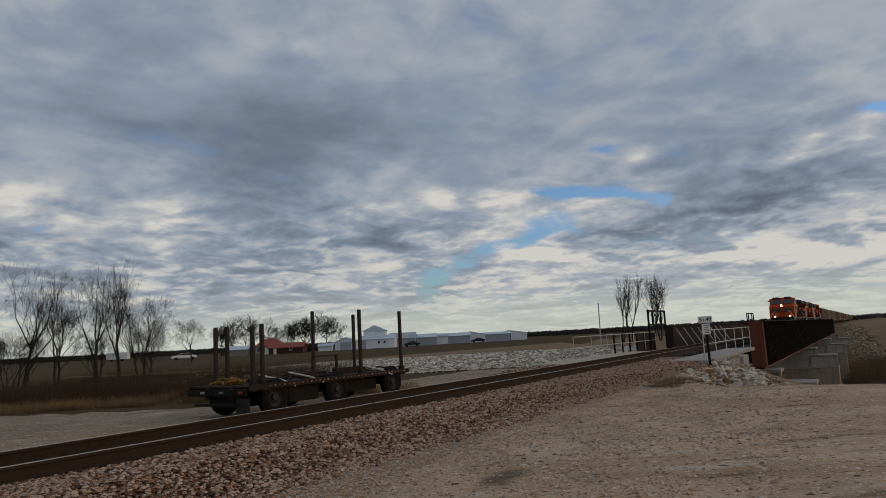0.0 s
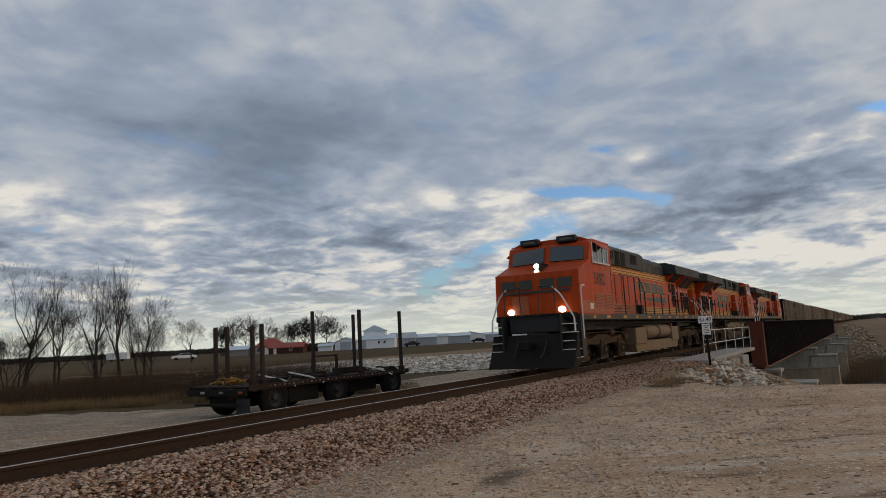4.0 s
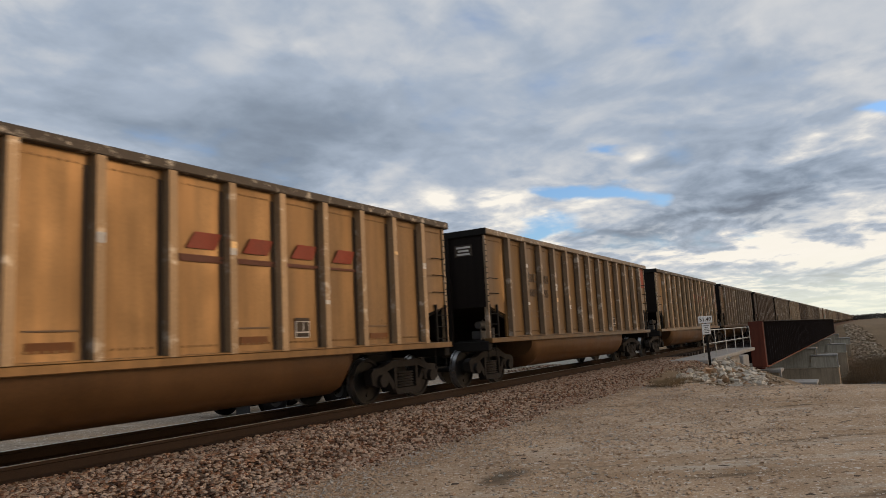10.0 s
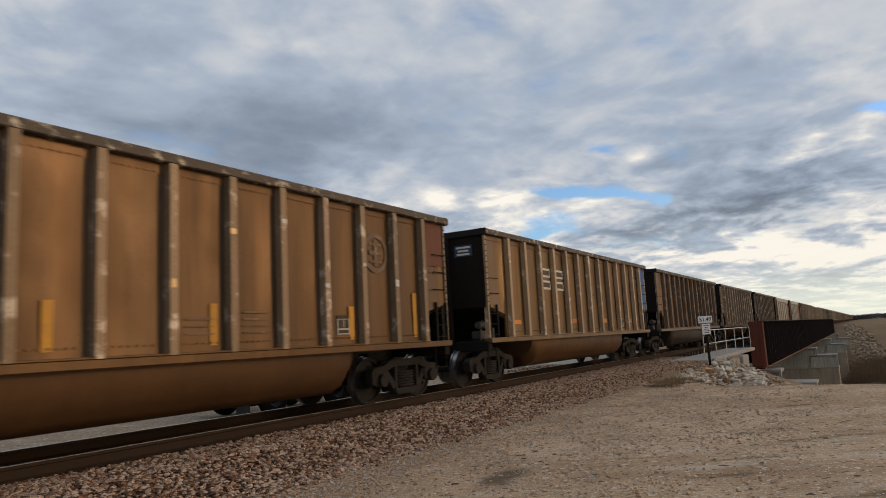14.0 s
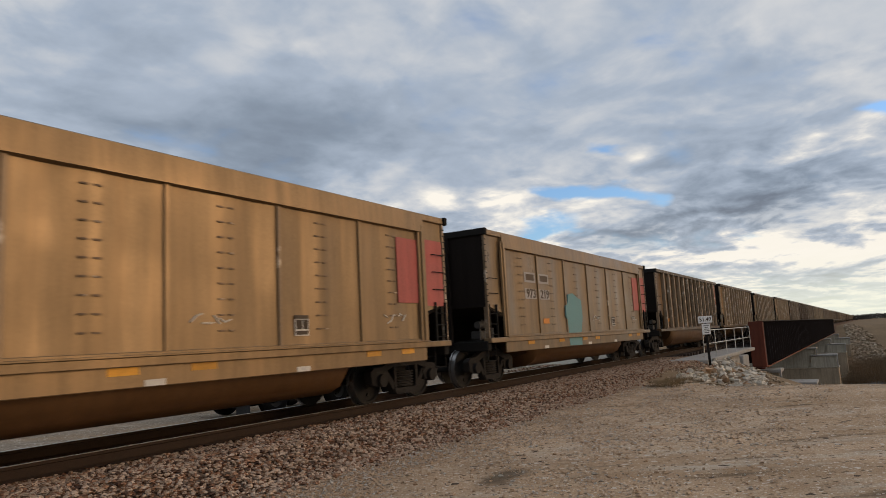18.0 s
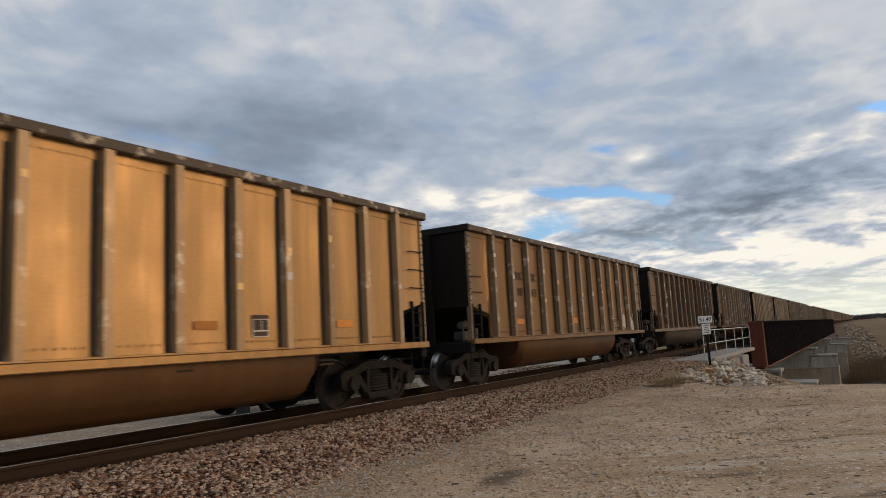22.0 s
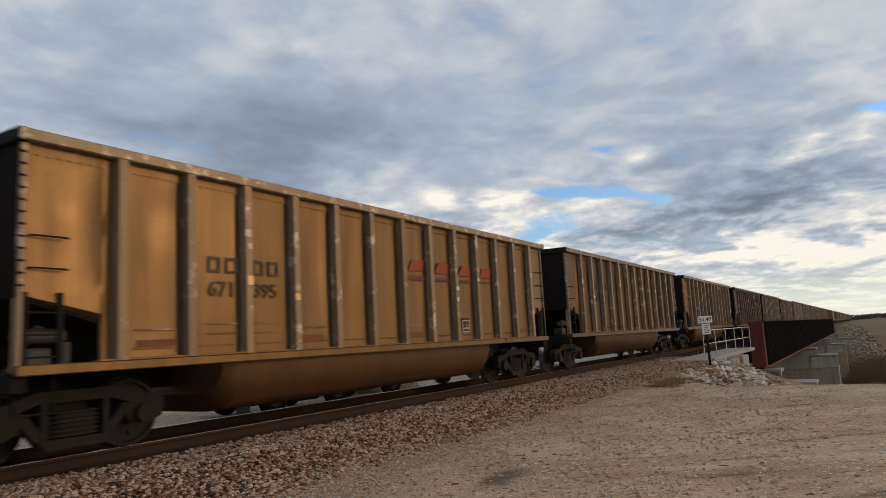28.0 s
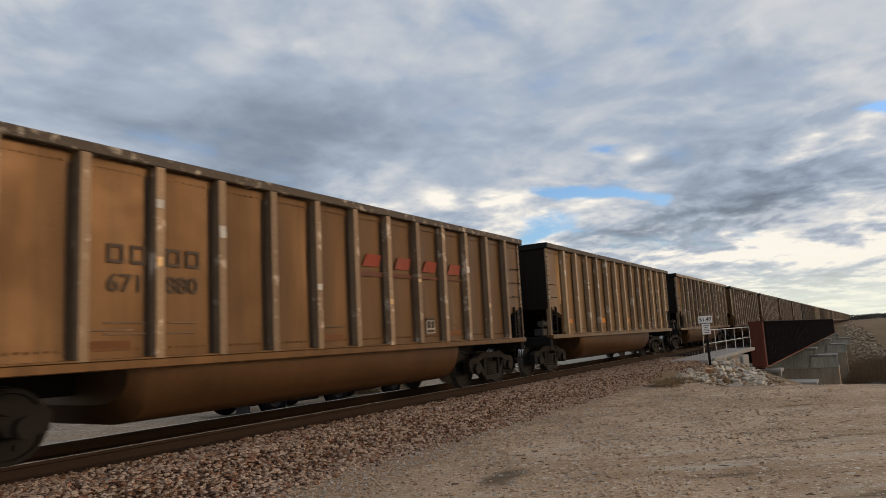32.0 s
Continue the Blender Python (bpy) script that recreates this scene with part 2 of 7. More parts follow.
        rag.inputs["Scale"].default_value, rag.inputs["Detail"].default_value = 2.6, 6
        L.new(tc, rag.inputs["Vector"])
        sm = N.new("ShaderNodeMath")
        sm.operation = "MULTIPLY_ADD"
        L.new(rag.outputs["Fac"], sm.inputs[0])
        sm.inputs[1].default_value = 1.6
        L.new(ln.outputs["Value"], sm.inputs[2])
        mk = N.new("ShaderNodeMapRange")
        mk.inputs[1].default_value, mk.inputs[2].default_value, mk.inputs[3].default_value, mk.inputs[4].default_value = 1.2, 1.9, 0.75, 0.0
        L.new(sm.outputs[0], mk.inputs[0])
        mx = N.new("ShaderNodeMix")
        mx.data_type = "RGBA"
        L.new(mk.outputs[0], mx.inputs[0])
        L.new(col, mx.inputs[6])
        mx.inputs[7].default_value = (0.07, 0.055, 0.038, 1)
        col = mx.outputs[2]
    L.new(col, b.inputs["Base Color"])
    b.inputs["Roughness"].default_value = rough
    b.inputs["Specular IOR Level"].default_value = 0.1
    bp = N.new("ShaderNodeBump")
    bp.inputs["Strength"].default_value, bp.inputs["Distance"].default_value, bp.invert = bump, cell * 0.6, True
    L.new(vo.outputs["Distance"], bp.inputs["Height"])
    L.new(bp.outputs[0], b.inputs["Normal"])
    return m


def glowing(name, colour, strength):
    m = bpy.data.materials.new(name)
    m.use_nodes = True
    b = m.node_tree.nodes["Principled BSDF"]
    b.inputs["Base Color"].default_value = (*colour, 1)
    b.inputs["Emission Color"].default_value = (*colour, 1)
    b.inputs["Emission Strength"].default_value = strength
    return m


def islands(name, colours, rough=0.95):
    """For joined stones or tufts: each loose piece takes its own colour."""
    m = bpy.data.materials.new(name)
    m.use_nodes = True
    N, L = m.node_tree.nodes, m.node_tree.links
    b = N["Principled BSDF"]
    g = N.new("ShaderNodeNewGeometry")
    cr = N.new("ShaderNodeValToRGB")
    els = cr.color_ramp.elements
    for i, c in enumerate(colours):
        e = els[i] if i < 2 else els.new(0.5)
        e.position = i / (len(colours) - 1)
        e.color = (*c, 1)
    L.new(g.outputs["Random Per Island"], cr.inputs[0])
    no = N.new("ShaderNodeTexNoise")
    no.inputs["Scale"].default_value, no.inputs["Detail"].default_value = 45.0, 4
    L.new(N.new("ShaderNodeTexCoord").outputs["Object"], no.inputs["Vector"])
    mr = N.new("ShaderNodeMapRange")
    mr.inputs[3].default_value, mr.inputs[4].default_value = 0.55, 1.4
    L.new(no.outputs["Fac"], mr.inputs[0])
    hv = N.new("ShaderNodeHueSaturation")
    L.new(cr.outputs[0], hv.inputs["Color"])
    L.new(mr.outputs[0], hv.inputs["Value"])
    L.new(hv.outputs[0], b.inputs["Base Color"])
    b.inputs["Roughness"].default_value = rough
    b.inputs["Specular IOR Level"].default_value = 0.3
    return m


BALLAST_COLOURS = [(0.224, 0.0998, 0.0542), (0.3996, 0.2229, 0.1323), (0.0732, 0.0379, 0.0256), (0.4879, 0.3469, 0.241), (0.2927, 0.1424, 0.0807), (0.1068, 0.0551, 0.0355), (0.5557, 0.4176, 0.3147)]
LOT_COLOURS = [(0.482, 0.3339, 0.2102), (0.5459, 0.3879, 0.2548), (0.4069, 0.2692, 0.1647), (0.6108, 0.469, 0.3294), (0.4923, 0.3435, 0.222)]
RIPRAP_COLOURS = [(0.40, 0.30, 0.20), (0.58, 0.48, 0.36), (0.20, 0.14, 0.085), (0.68, 0.60, 0.48), (0.46, 0.35, 0.24)]
M_LOT = pebbles("gravel_lot", LOT_COLOURS, 0.028, blot=0.5, bump=0.8, damp=(7.65, -5.37, 0.75, 0.3, -4))
M_ROAD = pebbles("pale_gravel_road", [(0.26, 0.20, 0.142), (0.33, 0.26, 0.188), (0.21, 0.155, 0.108)], 0.05, blot=0.4, bump=0.5, worn=True)
# bed: the stones' colours at 0.6, painting shade into the gaps between them
M_BALLAST = pebbles("shaded_ballast_bed", [tuple(v * 0.6 for v in q) for q in BALLAST_COLOURS], 0.05, blot=0.9)
M_FIELD = mat("stubble_field", (0.09, 0.066, 0.034), 0.95, dark=0.6, scale=0.05, fine=2.5, bump=0.6, own=0, spec=0.03)
M_BANK = mat("muddy_bank", (0.24, 0.17, 0.105), 0.95, dark=0.55, scale=0.25, fine=5, bump=0.8, spec=0.05)
M_STONES = islands("ballast_stones", BALLAST_COLOURS)
M_PEBBLES = islands("lot_pebbles", LOT_COLOURS + [(0.52, 0.48, 0.42)])
M_RIPRAP_PALE = islands("pale_riprap_stones", [(0.58, 0.52, 0.43), (0.80, 0.76, 0.68), (0.30, 0.25, 0.19), (0.86, 0.83, 0.77), (0.66, 0.60, 0.51)])
M_RIPRAP = islands("riprap_stones", RIPRAP_COLOURS)
M_ROCK = mat("limestone_block", (0.60, 0.53, 0.43), 0.92, dark=0.6, scale=2, fine=12, bump=0.6, own=0.25)
M_ROCK_TAN = mat("brown_stained_block", (0.42, 0.28, 0.17), 0.92, dark=0.55, scale=2, fine=12, bump=0.6, own=0.3)
M_FLANGE = mat("orange_rusted_flange", (0.26, 0.085, 0.035), 0.85, 0.1, dark=0.6, scale=0.9, fine=18, bump=0.2)
M_CONC_FOOT = mat("stained_lower_concrete", (0.40, 0.31, 0.21), 0.9, dark=0.55, scale=0.5, fine=8, bump=0.25, streak=0.5)
M_RAIL_RUST = mat("rusty_rail_steel", (0.05, 0.032, 0.022), 0.8, 0.1, scale=6, fine=60, bump=0.2, spec=0.12)
M_RAIL_TOP = mat("worn_rail_head", (0.36, 0.34, 0.32), 0.35, 0.9, dark=0.8, scale=2, fine=30, bump=0.05)
M_TIE = mat("creosoted_timber", (0.045, 0.032, 0.024), 0.9, scale=3, fine=25, bump=0.6, own=0.25)
M_CONCRETE = mat("weathered_concrete", (0.36, 0.34, 0.31), 0.9, dark=0.7, scale=0.8, fine=14, bump=0.25, streak=0.35)
M_CONC_GREEN = mat("stained_pier_concrete", (0.46, 0.41, 0.32), 0.9, dark=0.7, scale=0.5, fine=8, bump=0.25, streak=0.5)
M_GIRDER = mat("rusted_girder_steel", (0.15, 0.042, 0.024), 0.85, 0.1, dark=0.6, scale=0.9, fine=18, bump=0.25, streak=0.4)
M_GIRDER_DK = mat("sooty_girder_web", (0.026, 0.016, 0.013), 0.85, 0.1, dark=0.6, scale=0.9, fine=18, bump=0.2, streak=0.3)
M_GALV = mat("galvanised_steel", (0.48, 0.48, 0.47), 0.5, 0.6, dark=0.8, scale=4, fine=30, bump=0.05)
M_BLACK = mat("black_paint", (0.018, 0.018, 0.019), 0.6, 0.0, dark=0.6, scale=3, fine=40, bump=0.1)
M_SOOT = mat("sooty_steel", (0.0164, 0.0148, 0.0131), 0.75, 0.1, dark=0.6, scale=3, fine=30, bump=0.2, own=0.2, spec=0.12)
M_TRUCK = mat("dusty_cast_steel", (0.0172, 0.0133, 0.0109), 0.85, 0.0, dark=0.55, scale=4, fine=35, bump=0.25, own=0.25)
M_WHEEL = mat("wheel_steel", (0.0126, 0.0105, 0.0091), 0.75, 0.0, dark=0.6, scale=4, fine=30, bump=0.1)
M_TREAD = mat("bright_wheel_tread", (0.45, 0.44, 0.43), 0.35, 0.9, dark=0.85, scale=4, fine=30, bump=0.02)
M_WHITE = mat("white_paint", (0.75, 0.74, 0.71), 0.55, dark=0.85, scale=3, fine=40, bump=0.05)
M_LETTER_DK = mat("dark_lettering", (0.06, 0.04, 0.027), 0.7, dark=0.8, scale=5, fine=40, bump=0.02)
M_LETTER_LT = mat("pale_lettering", (0.62, 0.58, 0.52), 0.6, dark=0.7, scale=6, fine=40, bump=0.02)


# ------------------------------------------------------------------ mesh building
class Build:
    """Collects faces for one mesh."""

    def __init__(self):
        self.v, self.f = [], []

    def add(self, verts, faces):
        n = len(self.v)
        self.v.extend(verts)
        self.f.extend([tuple(i + n for i in q) for q in faces])
        return self

    def box(self, x0, x1, y0, y1, z0, z1, b=0.0):
        x0, x1, y0, y1, z0, z1 = min(x0, x1), max(x0, x1), min(y0, y1), max(y0, y1), min(z0, z1), max(z0, z1)
        if b <= 0:
            return self.add([(x, y, z) for x in (x0, x1) for y in (y0, y1) for z in (z0, z1)],
                            [(0, 1, 3, 2), (4, 6, 7, 5), (0, 4, 5, 1), (2, 3, 7, 6), (0, 2, 6, 4), (1, 5, 7, 3)])
        b = min(b, (x1 - x0) * 0.45, (y1 - y0) * 0.45, (z1 - z0) * 0.45)
        pts, idx = [], {}
        for i, x in enumerate((x0, x1)):
            for j, y in enumerate((y0, y1)):
                for k, z in enumerate((z0, z1)):
                    sx, sy, sz = (1 - 2 * i) * b, (1 - 2 * j) * b, (1 - 2 * k) * b
                    for a, p in enumerate(((x, y + sy, z + sz), (x + sx, y, z + sz), (x + sx, y + sy, z))):
                        idx[i, j, k, a] = len(pts)
                        pts.append(p)
        g = lambda *q: idx[q]
        fs = []
        for s in (0, 1):
            fs.append([g(s, 0, 0, 0), g(s, 0, 1, 0), g(s, 1, 1, 0), g(s, 1, 0, 0)])
            fs.append([g(0, s, 0, 1), g(0, s, 1, 1), g(1, s, 1, 1), g(1, s, 0, 1)])
            fs.append([g(0, 0, s, 2), g(0, 1, s, 2), g(1, 1, s, 2), g(1, 0, s, 2)])
            for t in (0, 1):
                fs.append([g(s, t, 0, 0), g(s, t, 1, 0), g(s, t, 1, 1), g(s, t, 0, 1)])
                fs.append([g(s, 0, t, 0), g(s, 1, t, 0), g(s, 1, t, 2), g(s, 0, t, 2)])
                fs.append([g(0, s, t, 1), g(1, s, t, 1), g(1, s, t, 2), g(0, s, t, 2)])
                for w in (0, 1):
                    fs.append([g(s, t, w, 0), g(s, t, w, 1), g(s, t, w, 2)])
        return self.add(pts, fs)

    def prism(self, pts, a0, a1, axis="y"):
        """A polygon drawn in the other two axes, drawn out along one."""
        put = {"x": lambda p, a: (a, p[0], p[1]), "y": lambda p, a: (p[0], a, p[1]), "z": lambda p, a: (p[0], p[1], a)}[axis]
        n = len(pts)
        return self.add([put(p, a) for a in (a0, a1) for p in pts],
                        [tuple(range(n)), tuple(range(2 * n - 1, n - 1, -1))] + [(i, i + n, (i + 1) % n + n, (i + 1) % n) for i in range(n)])

    def cyl(self, p0, p1, r0, r1=None, n=10, caps=True):
        p0, p1 = Vector(p0), Vector(p1)
        r1 = r0 if r1 is None else r1
        d = (p1 - p0).normalized()
        a = d.orthogonal().normalized()
        b = d.cross(a)
        pts = []
        for p, r in ((p0, r0), (p1, r1)):
            for i in range(n):
                t = 2 * math.pi * i / n
                pts.append(tuple(p + (a * math.cos(t) + b * math.sin(t)) * r))
        fs = [(i, (i + 1) % n, (i + 1) % n + n, i + n) for i in range(n)]
        if caps:
            fs += [tuple(range(n - 1, -1, -1)), tuple(range(n, 2 * n))]
        return self.add(pts, fs)

    def pipe(self, pts, r, n=6):
        for a, b in zip(pts, pts[1:]):
            self.cyl(a, b, r, n=n)
        return self

    def lathe(self, prof, o, axis="y", n=20, caps=True):
        """Turns (radius, height) pairs round an axis through o."""
        o = Vector(o)
        pts, fs = [], []
        for r, h in prof:
            for i in range(n):
                t = 2 * math.pi * i / n
                c, s = r * math.cos(t), r * math.sin(t)
                pts.append(tuple(o + Vector({"y": (c, h, s), "x": (h, c, s), "z": (c, s, h)}[axis])))
        for k in range(len(prof) - 1):
            for i in range(n):
                fs.append((k * n + i, k * n + (i + 1) % n, (k + 1) * n + (i + 1) % n, (k + 1) * n + i))
        if caps and prof[0][0] > 1e-4:
            fs.append(tuple(range(n)))
        if caps and prof[-1][0] > 1e-4:
            fs.append(tuple(range((len(prof) - 1) * n, len(prof) * n)))
        return self.add(pts, fs)

    def mirror_y(self):
        n = len(self.v)
        self.v.extend([(x, -y, z) for x, y, z in self.v])
        self.f.extend([tuple(i + n for i in reversed(q)) for q in self.f])
        return self

    def mesh(self, name, fix=True):
        me = bpy.data.meshes.new(name)
        me.from_pydata(self.v, [], self.f)
        if fix:
            bm = bmesh.new()
            bm.from_mesh(me)
            bmesh.ops.recalc_face_normals(bm, faces=bm.faces)
            bm.to_mesh(me)
            bm.free()
        me.polygons.foreach_set("use_smooth", [True] * len(me.polygons))
        me.set_sharp_from_angle(angle=radians(32))
        return me


MESHES = {}


def cached(key, make):
    if key not in MESHES:
        b = make()
        MESHES[key] = b.mesh(str(key)) if isinstance(b, Build) else b
    return MESHES[key]


def part(name, mesh, material, parent=None, label="", at=None):
    """Links a mesh as one object, under a thing or a part."""
    if isinstance(mesh, Build):
        mesh = mesh.mesh(name)
    ob = new(name, mesh)
    if not mesh.materials:
        mesh.materials.append(material)
    if mesh.materials[0] != material:
        ob.material_slots[0].link = "OBJECT"
        ob.material_slots[0].material = material
    if parent:
        ob.parent = parent
    if at is not None:
        ob.matrix_basis = at if isinstance(at, Matrix) else Matrix.Translation(at)
    if label:
        ob["label"] = label
    return ob


def thing(name, label, category, at=None, group="", kind=""):
    ob = new(name)
    ob.empty_display_size = 0.3
    if at is not None:
        ob.matrix_basis = at if isinstance(at, Matrix) else Matrix.Translation(at)
    return tagged(ob, label, category, group, kind)


def text_mesh(words, size, stretch=1.0, deep=0.004):
    """Raised letters in the x-z plane, facing -y, centred on the origin."""
    def make():
        cu = bpy.data.curves.new("letters", "FONT")
        cu.body, cu.size, cu.align_x, cu.align_y, cu.extrude = words, size, "CENTER", "CENTER", deep
        cu.resolution_u = 3
        cu.offset = size * 0.012
        ob = bpy.data.objects.new("letters", cu)
        scene.collection.objects.link(ob)
        bpy.context.view_layer.update()
        me = bpy.data.meshes.new_from_object(ob.evaluated_get(bpy.context.evaluated_depsgraph_get()))
        bpy.data.objects.remove(ob)
        me.transform(Matrix.Rotation(radians(90), 4, "X") @ Matrix.Diagonal((stretch, 1, 1, 1)))
        me.materials.clear()
        return me
    return cached(("letters", words, size, stretch), make)


def rock(rng, r, flat=0.7):
    """Corner points and faces of one angular stone about the origin."""
    p = []
    for z, k in ((-0.75, 4), (0.15, 5), (0.8, 3)):
        q = math.sqrt(1 - z * z) if abs(z) < 1 else 0.1
        a0 = rng.random() * 6.3
        for i in range(k):
            a = a0 + 6.2832 * i / k + rng.uniform(-0.25, 0.25)
            s = rng.uniform(0.75, 1.2)
            p.append((q * math.cos(a) * r * s, q * math.sin(a) * r * s * rng.uniform(0.75, 1), z * r * flat * rng.uniform(0.8, 1.15)))
    f = [(3, 2, 1, 0), (9, 10, 11)]
    f += [(0, 1, 5), (0, 5, 4), (1, 6, 5), (1, 2, 6), (2, 7, 6), (2, 3, 7), (3, 8, 7), (3, 0, 8), (0, 4, 8)]
    f += [(4, 5, 9), (5, 6, 10), (5, 10, 9), (6, 7, 10), (7, 11, 10), (7, 8, 11), (8, 4, 9), (8, 9, 11)]
    return p, f


ROCKS = [rock(random.Random(i), 1.0) for i in range(14)]


def scatter(name, places, material, label, category, seed=1):
    """One object of many loose stones; places: x, y, z, radius."""
    rng = np.random.RandomState(seed)
    vs, fs, n = [], [], 0
    protos = [(np.array(p), f) for p, f in ROCKS]
    for x, y, z, r in places:
        p, f = protos[rng.randint(len(protos))]
        a = rng.rand() * 6.283
        c, s = math.cos(a), math.sin(a)
        q = p * r
        vs.append(np.stack([q[:, 0] * c - q[:, 1] * s + x, q[:, 0] * s + q[:, 1] * c + y, q[:, 2] + z], 1))
        fs.extend([tuple(i + n for i in t) for t in f])
        n += len(p)
    me = bpy.data.meshes.new(name)
    me.from_pydata(np.concatenate(vs).tolist(), [], fs)
    me.materials.append(material)
    return tagged(new(name, me), label, category, kind="stuff")


# ------------------------------------------------------------------ ground
def smooth(a, b, x):
    t = min(1.0, max(0.0, (x - a) / (b - a)))
    return t * t * (3 - 2 * t)


def lerp(a, b, t):
    return a + (b - a) * t


WATER = -8.5


def height(x, y):
    """The lie of the land; 0 is the top of the rails."""
    ay = abs(y)
    n = noise.noise((x * 0.35, y * 0.35, 0.3)) * 0.035 + noise.noise((x * 1.1, y * 2.0, 4.3)) * 0.02 + noise.noise((x * 2.6, y * 3.4, 9.3)) * 0.008
    side = -0.5 if y < 0 else lerp(lerp(-0.8, -1.05, smooth(10, 45, y)), -0.15, smooth(55, 105, y))
    if y > 0:
        # heap of riprap along the far side
        far = x * 0.85 + y * 0.5
        side += 0.5 * smooth(36, 56, far) * smooth(75, 64, far) * smooth(4.5, 8, y)
    land = side + n
    # river channel, across the track
    edge = 20.5 + 0.35 * noise.noise((y * 0.5, 1.1, 0)) + (9.0 * smooth(-5.5, -3.0, y) if y < 0 else 15.5 + 28 * smooth(2.5, 9, y))
    chan = smooth(edge, edge + 16, x) * smooth(204, 166, x)
    if y > 0:
        chan *= smooth(0.40, 0.31, (y + 9.3) / max(x, 1))
    bed = lerp(land, -9.6, chan)
    top = bed
    if x < 46 or x > 202:
        fade = 1.0 if x < 33 or x > 204 else (smooth(50, 33, x) if x < 100 else smooth(200, 204, x))
        wide = 2.0 + (1.3 * smooth(17, 27, x) if x < 60 else 0)
        bank = -0.21 if ay < wide else lerp(-0.21, -2.2, (ay - wide) / 5.5)
        bank = lerp(bed, bank, fade) if ay < 8.8 else bed
        top = max(bed, bank)
    return top


def make_ground():
    def axis(spans):
        out = []
        for a, b, step in spans:
            out += list(np.arange(a, b, step))
        return out + [spans[-1][1]]
    xs = axis(((-3000, -400, 400), (-400, -60, 40), (-60, -6, 4), (-6, 2, 0.5), (2, 26, 0.2), (26, 60, 0.6), (60, 210, 3), (210, 420, 15), (420, 3400, 200)))
    ys = axis(((-3000, -400, 300), (-400, -60, 40), (-60, -12, 4), (-12, -7, 0.6), (-7, 0, 0.2), (0, 10, 0.5), (10, 60, 2), (60, 400, 20), (400, 3400, 200)))
    vs = [(x, y, height(x, y)) for x in xs for y in ys]
    k = len(ys)
    fs, ms = [], []
    for i in range(len(xs) - 1):
        for j in range(k - 1):
            fs.append((i * k + j, (i + 1) * k + j, (i + 1) * k + j + 1, i * k + j + 1))
            x, y = (xs[i] + xs[i + 1]) / 2, (ys[j] + ys[j + 1]) / 2
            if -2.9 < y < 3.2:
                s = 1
            elif y < 0:
                s = 0 if x < 22 and y > -60 else 3
            elif y < 12 + max(0, 17 - x) * 2.6 and x < 40 and y < 30:
                s = 2
            else:
                s = 4
            if 40 < x < 215 and abs(y) > 2.9 and y < 60:
                s = 3
            ms.append(s)
    me = bpy.data.meshes.new("ground")
    me.from_pydata(vs, [], fs)
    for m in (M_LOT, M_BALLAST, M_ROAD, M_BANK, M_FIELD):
        me.materials.append(m)
    me.polygons.foreach_set("material_index", ms)
    me.polygons.foreach_set("use_smooth", [True] * len(fs))
    return tagged(new("ground", me), "flat land with gravel lot, ballast bank and brown stubble field", "ground", kind="structure")


make_ground()
me = bpy.data.meshes.new("water")
me.from_pydata([(24, -900, WATER), (200, -900, WATER), (200, 80, WATER), (24, 80, WATER)], [], [(0, 1, 2, 3)])
# the bank's brown reflection is put into the base colour, specular nearly off
me.materials.append(mat("bank_reflecting_brown_water", (0.085, 0.06, 0.036), 0.3, dark=0.8, scale=0.2, fine=1.5, bump=0.015, spec=0.03))
tagged(new("water", me), "river water under the bridge, coloured brown as if reflecting the bank", "water", kind="structure")


# ------------------------------------------------------------------ track
def rail_profile():
    h = [(-0.036, -0.004), (-0.030, 0.0), (0.030, 0.0), (0.036, -0.004), (0.036, -0.036), (0.010, -0.048), (0.009, -0.150), (0.075, -0.172), (0.075, -0.184)]
    return h + [(-y, z) for y, z in reversed(h[3:])]


track = thing("railway_track", "single railway track of rusty rails on dark timber ties", "railway track", kind="structure")
for y in (-0.755, 0.755):
    prof = [(y + a, z) for a, z in rail_profile()]
    r = part("rail", Build().prism(prof, -60, 900, "x"), M_RAIL_RUST, track, "rust-brown steel rail")
    part("rail_head", Build().box(-60, 900, y - 0.028, y + 0.028, -0.002, 0.004), M_RAIL_TOP, r, "bright worn running surface")
tie_mesh = cached("tie", lambda: Build().box(-0.115, 0.115, -1.3, 1.3, -0.40, -0.19, 0.012))
plate_mesh = cached("plate", lambda: Build().box(-0.09, 0.09, -0.17, 0.17, -0.19, -0.178, 0.004))
trng = random.Random(5)
for i in range(92):
    x = -3.0 + i * 0.505
    t = part("tie", tie_mesh, M_TIE, track, at=pose(x, trng.uniform(-0.05, 0.05), trng.uniform(-0.01, 0.01), 0, 0, trng.uniform(-1, 1)))
    if 3 < x < 16:
        for y in (-0.755, 0.755):
            part("tie_plate", plate_mesh, M_RAIL_RUST, t, at=(0, y, 0.004))
rest = Build()
for i in range(92, 420):
    rest.box(-3.0 + i * 0.505 - 0.115, -3.0 + i * 0.505 + 0.115, -1.3, 1.3, -0.40, -0.19)
part("far_ties", rest.mesh("far_ties", False), M_TIE, track)["kind"] = "stuff"


# ------------------------------------------------------------------ bridge
bridge = thing("girder_bridge", "rusty through plate girder railway bridge on concrete piers", "bridge", kind="structure")
PIERS = (54.5, 96.5, 138.5, 180.5)


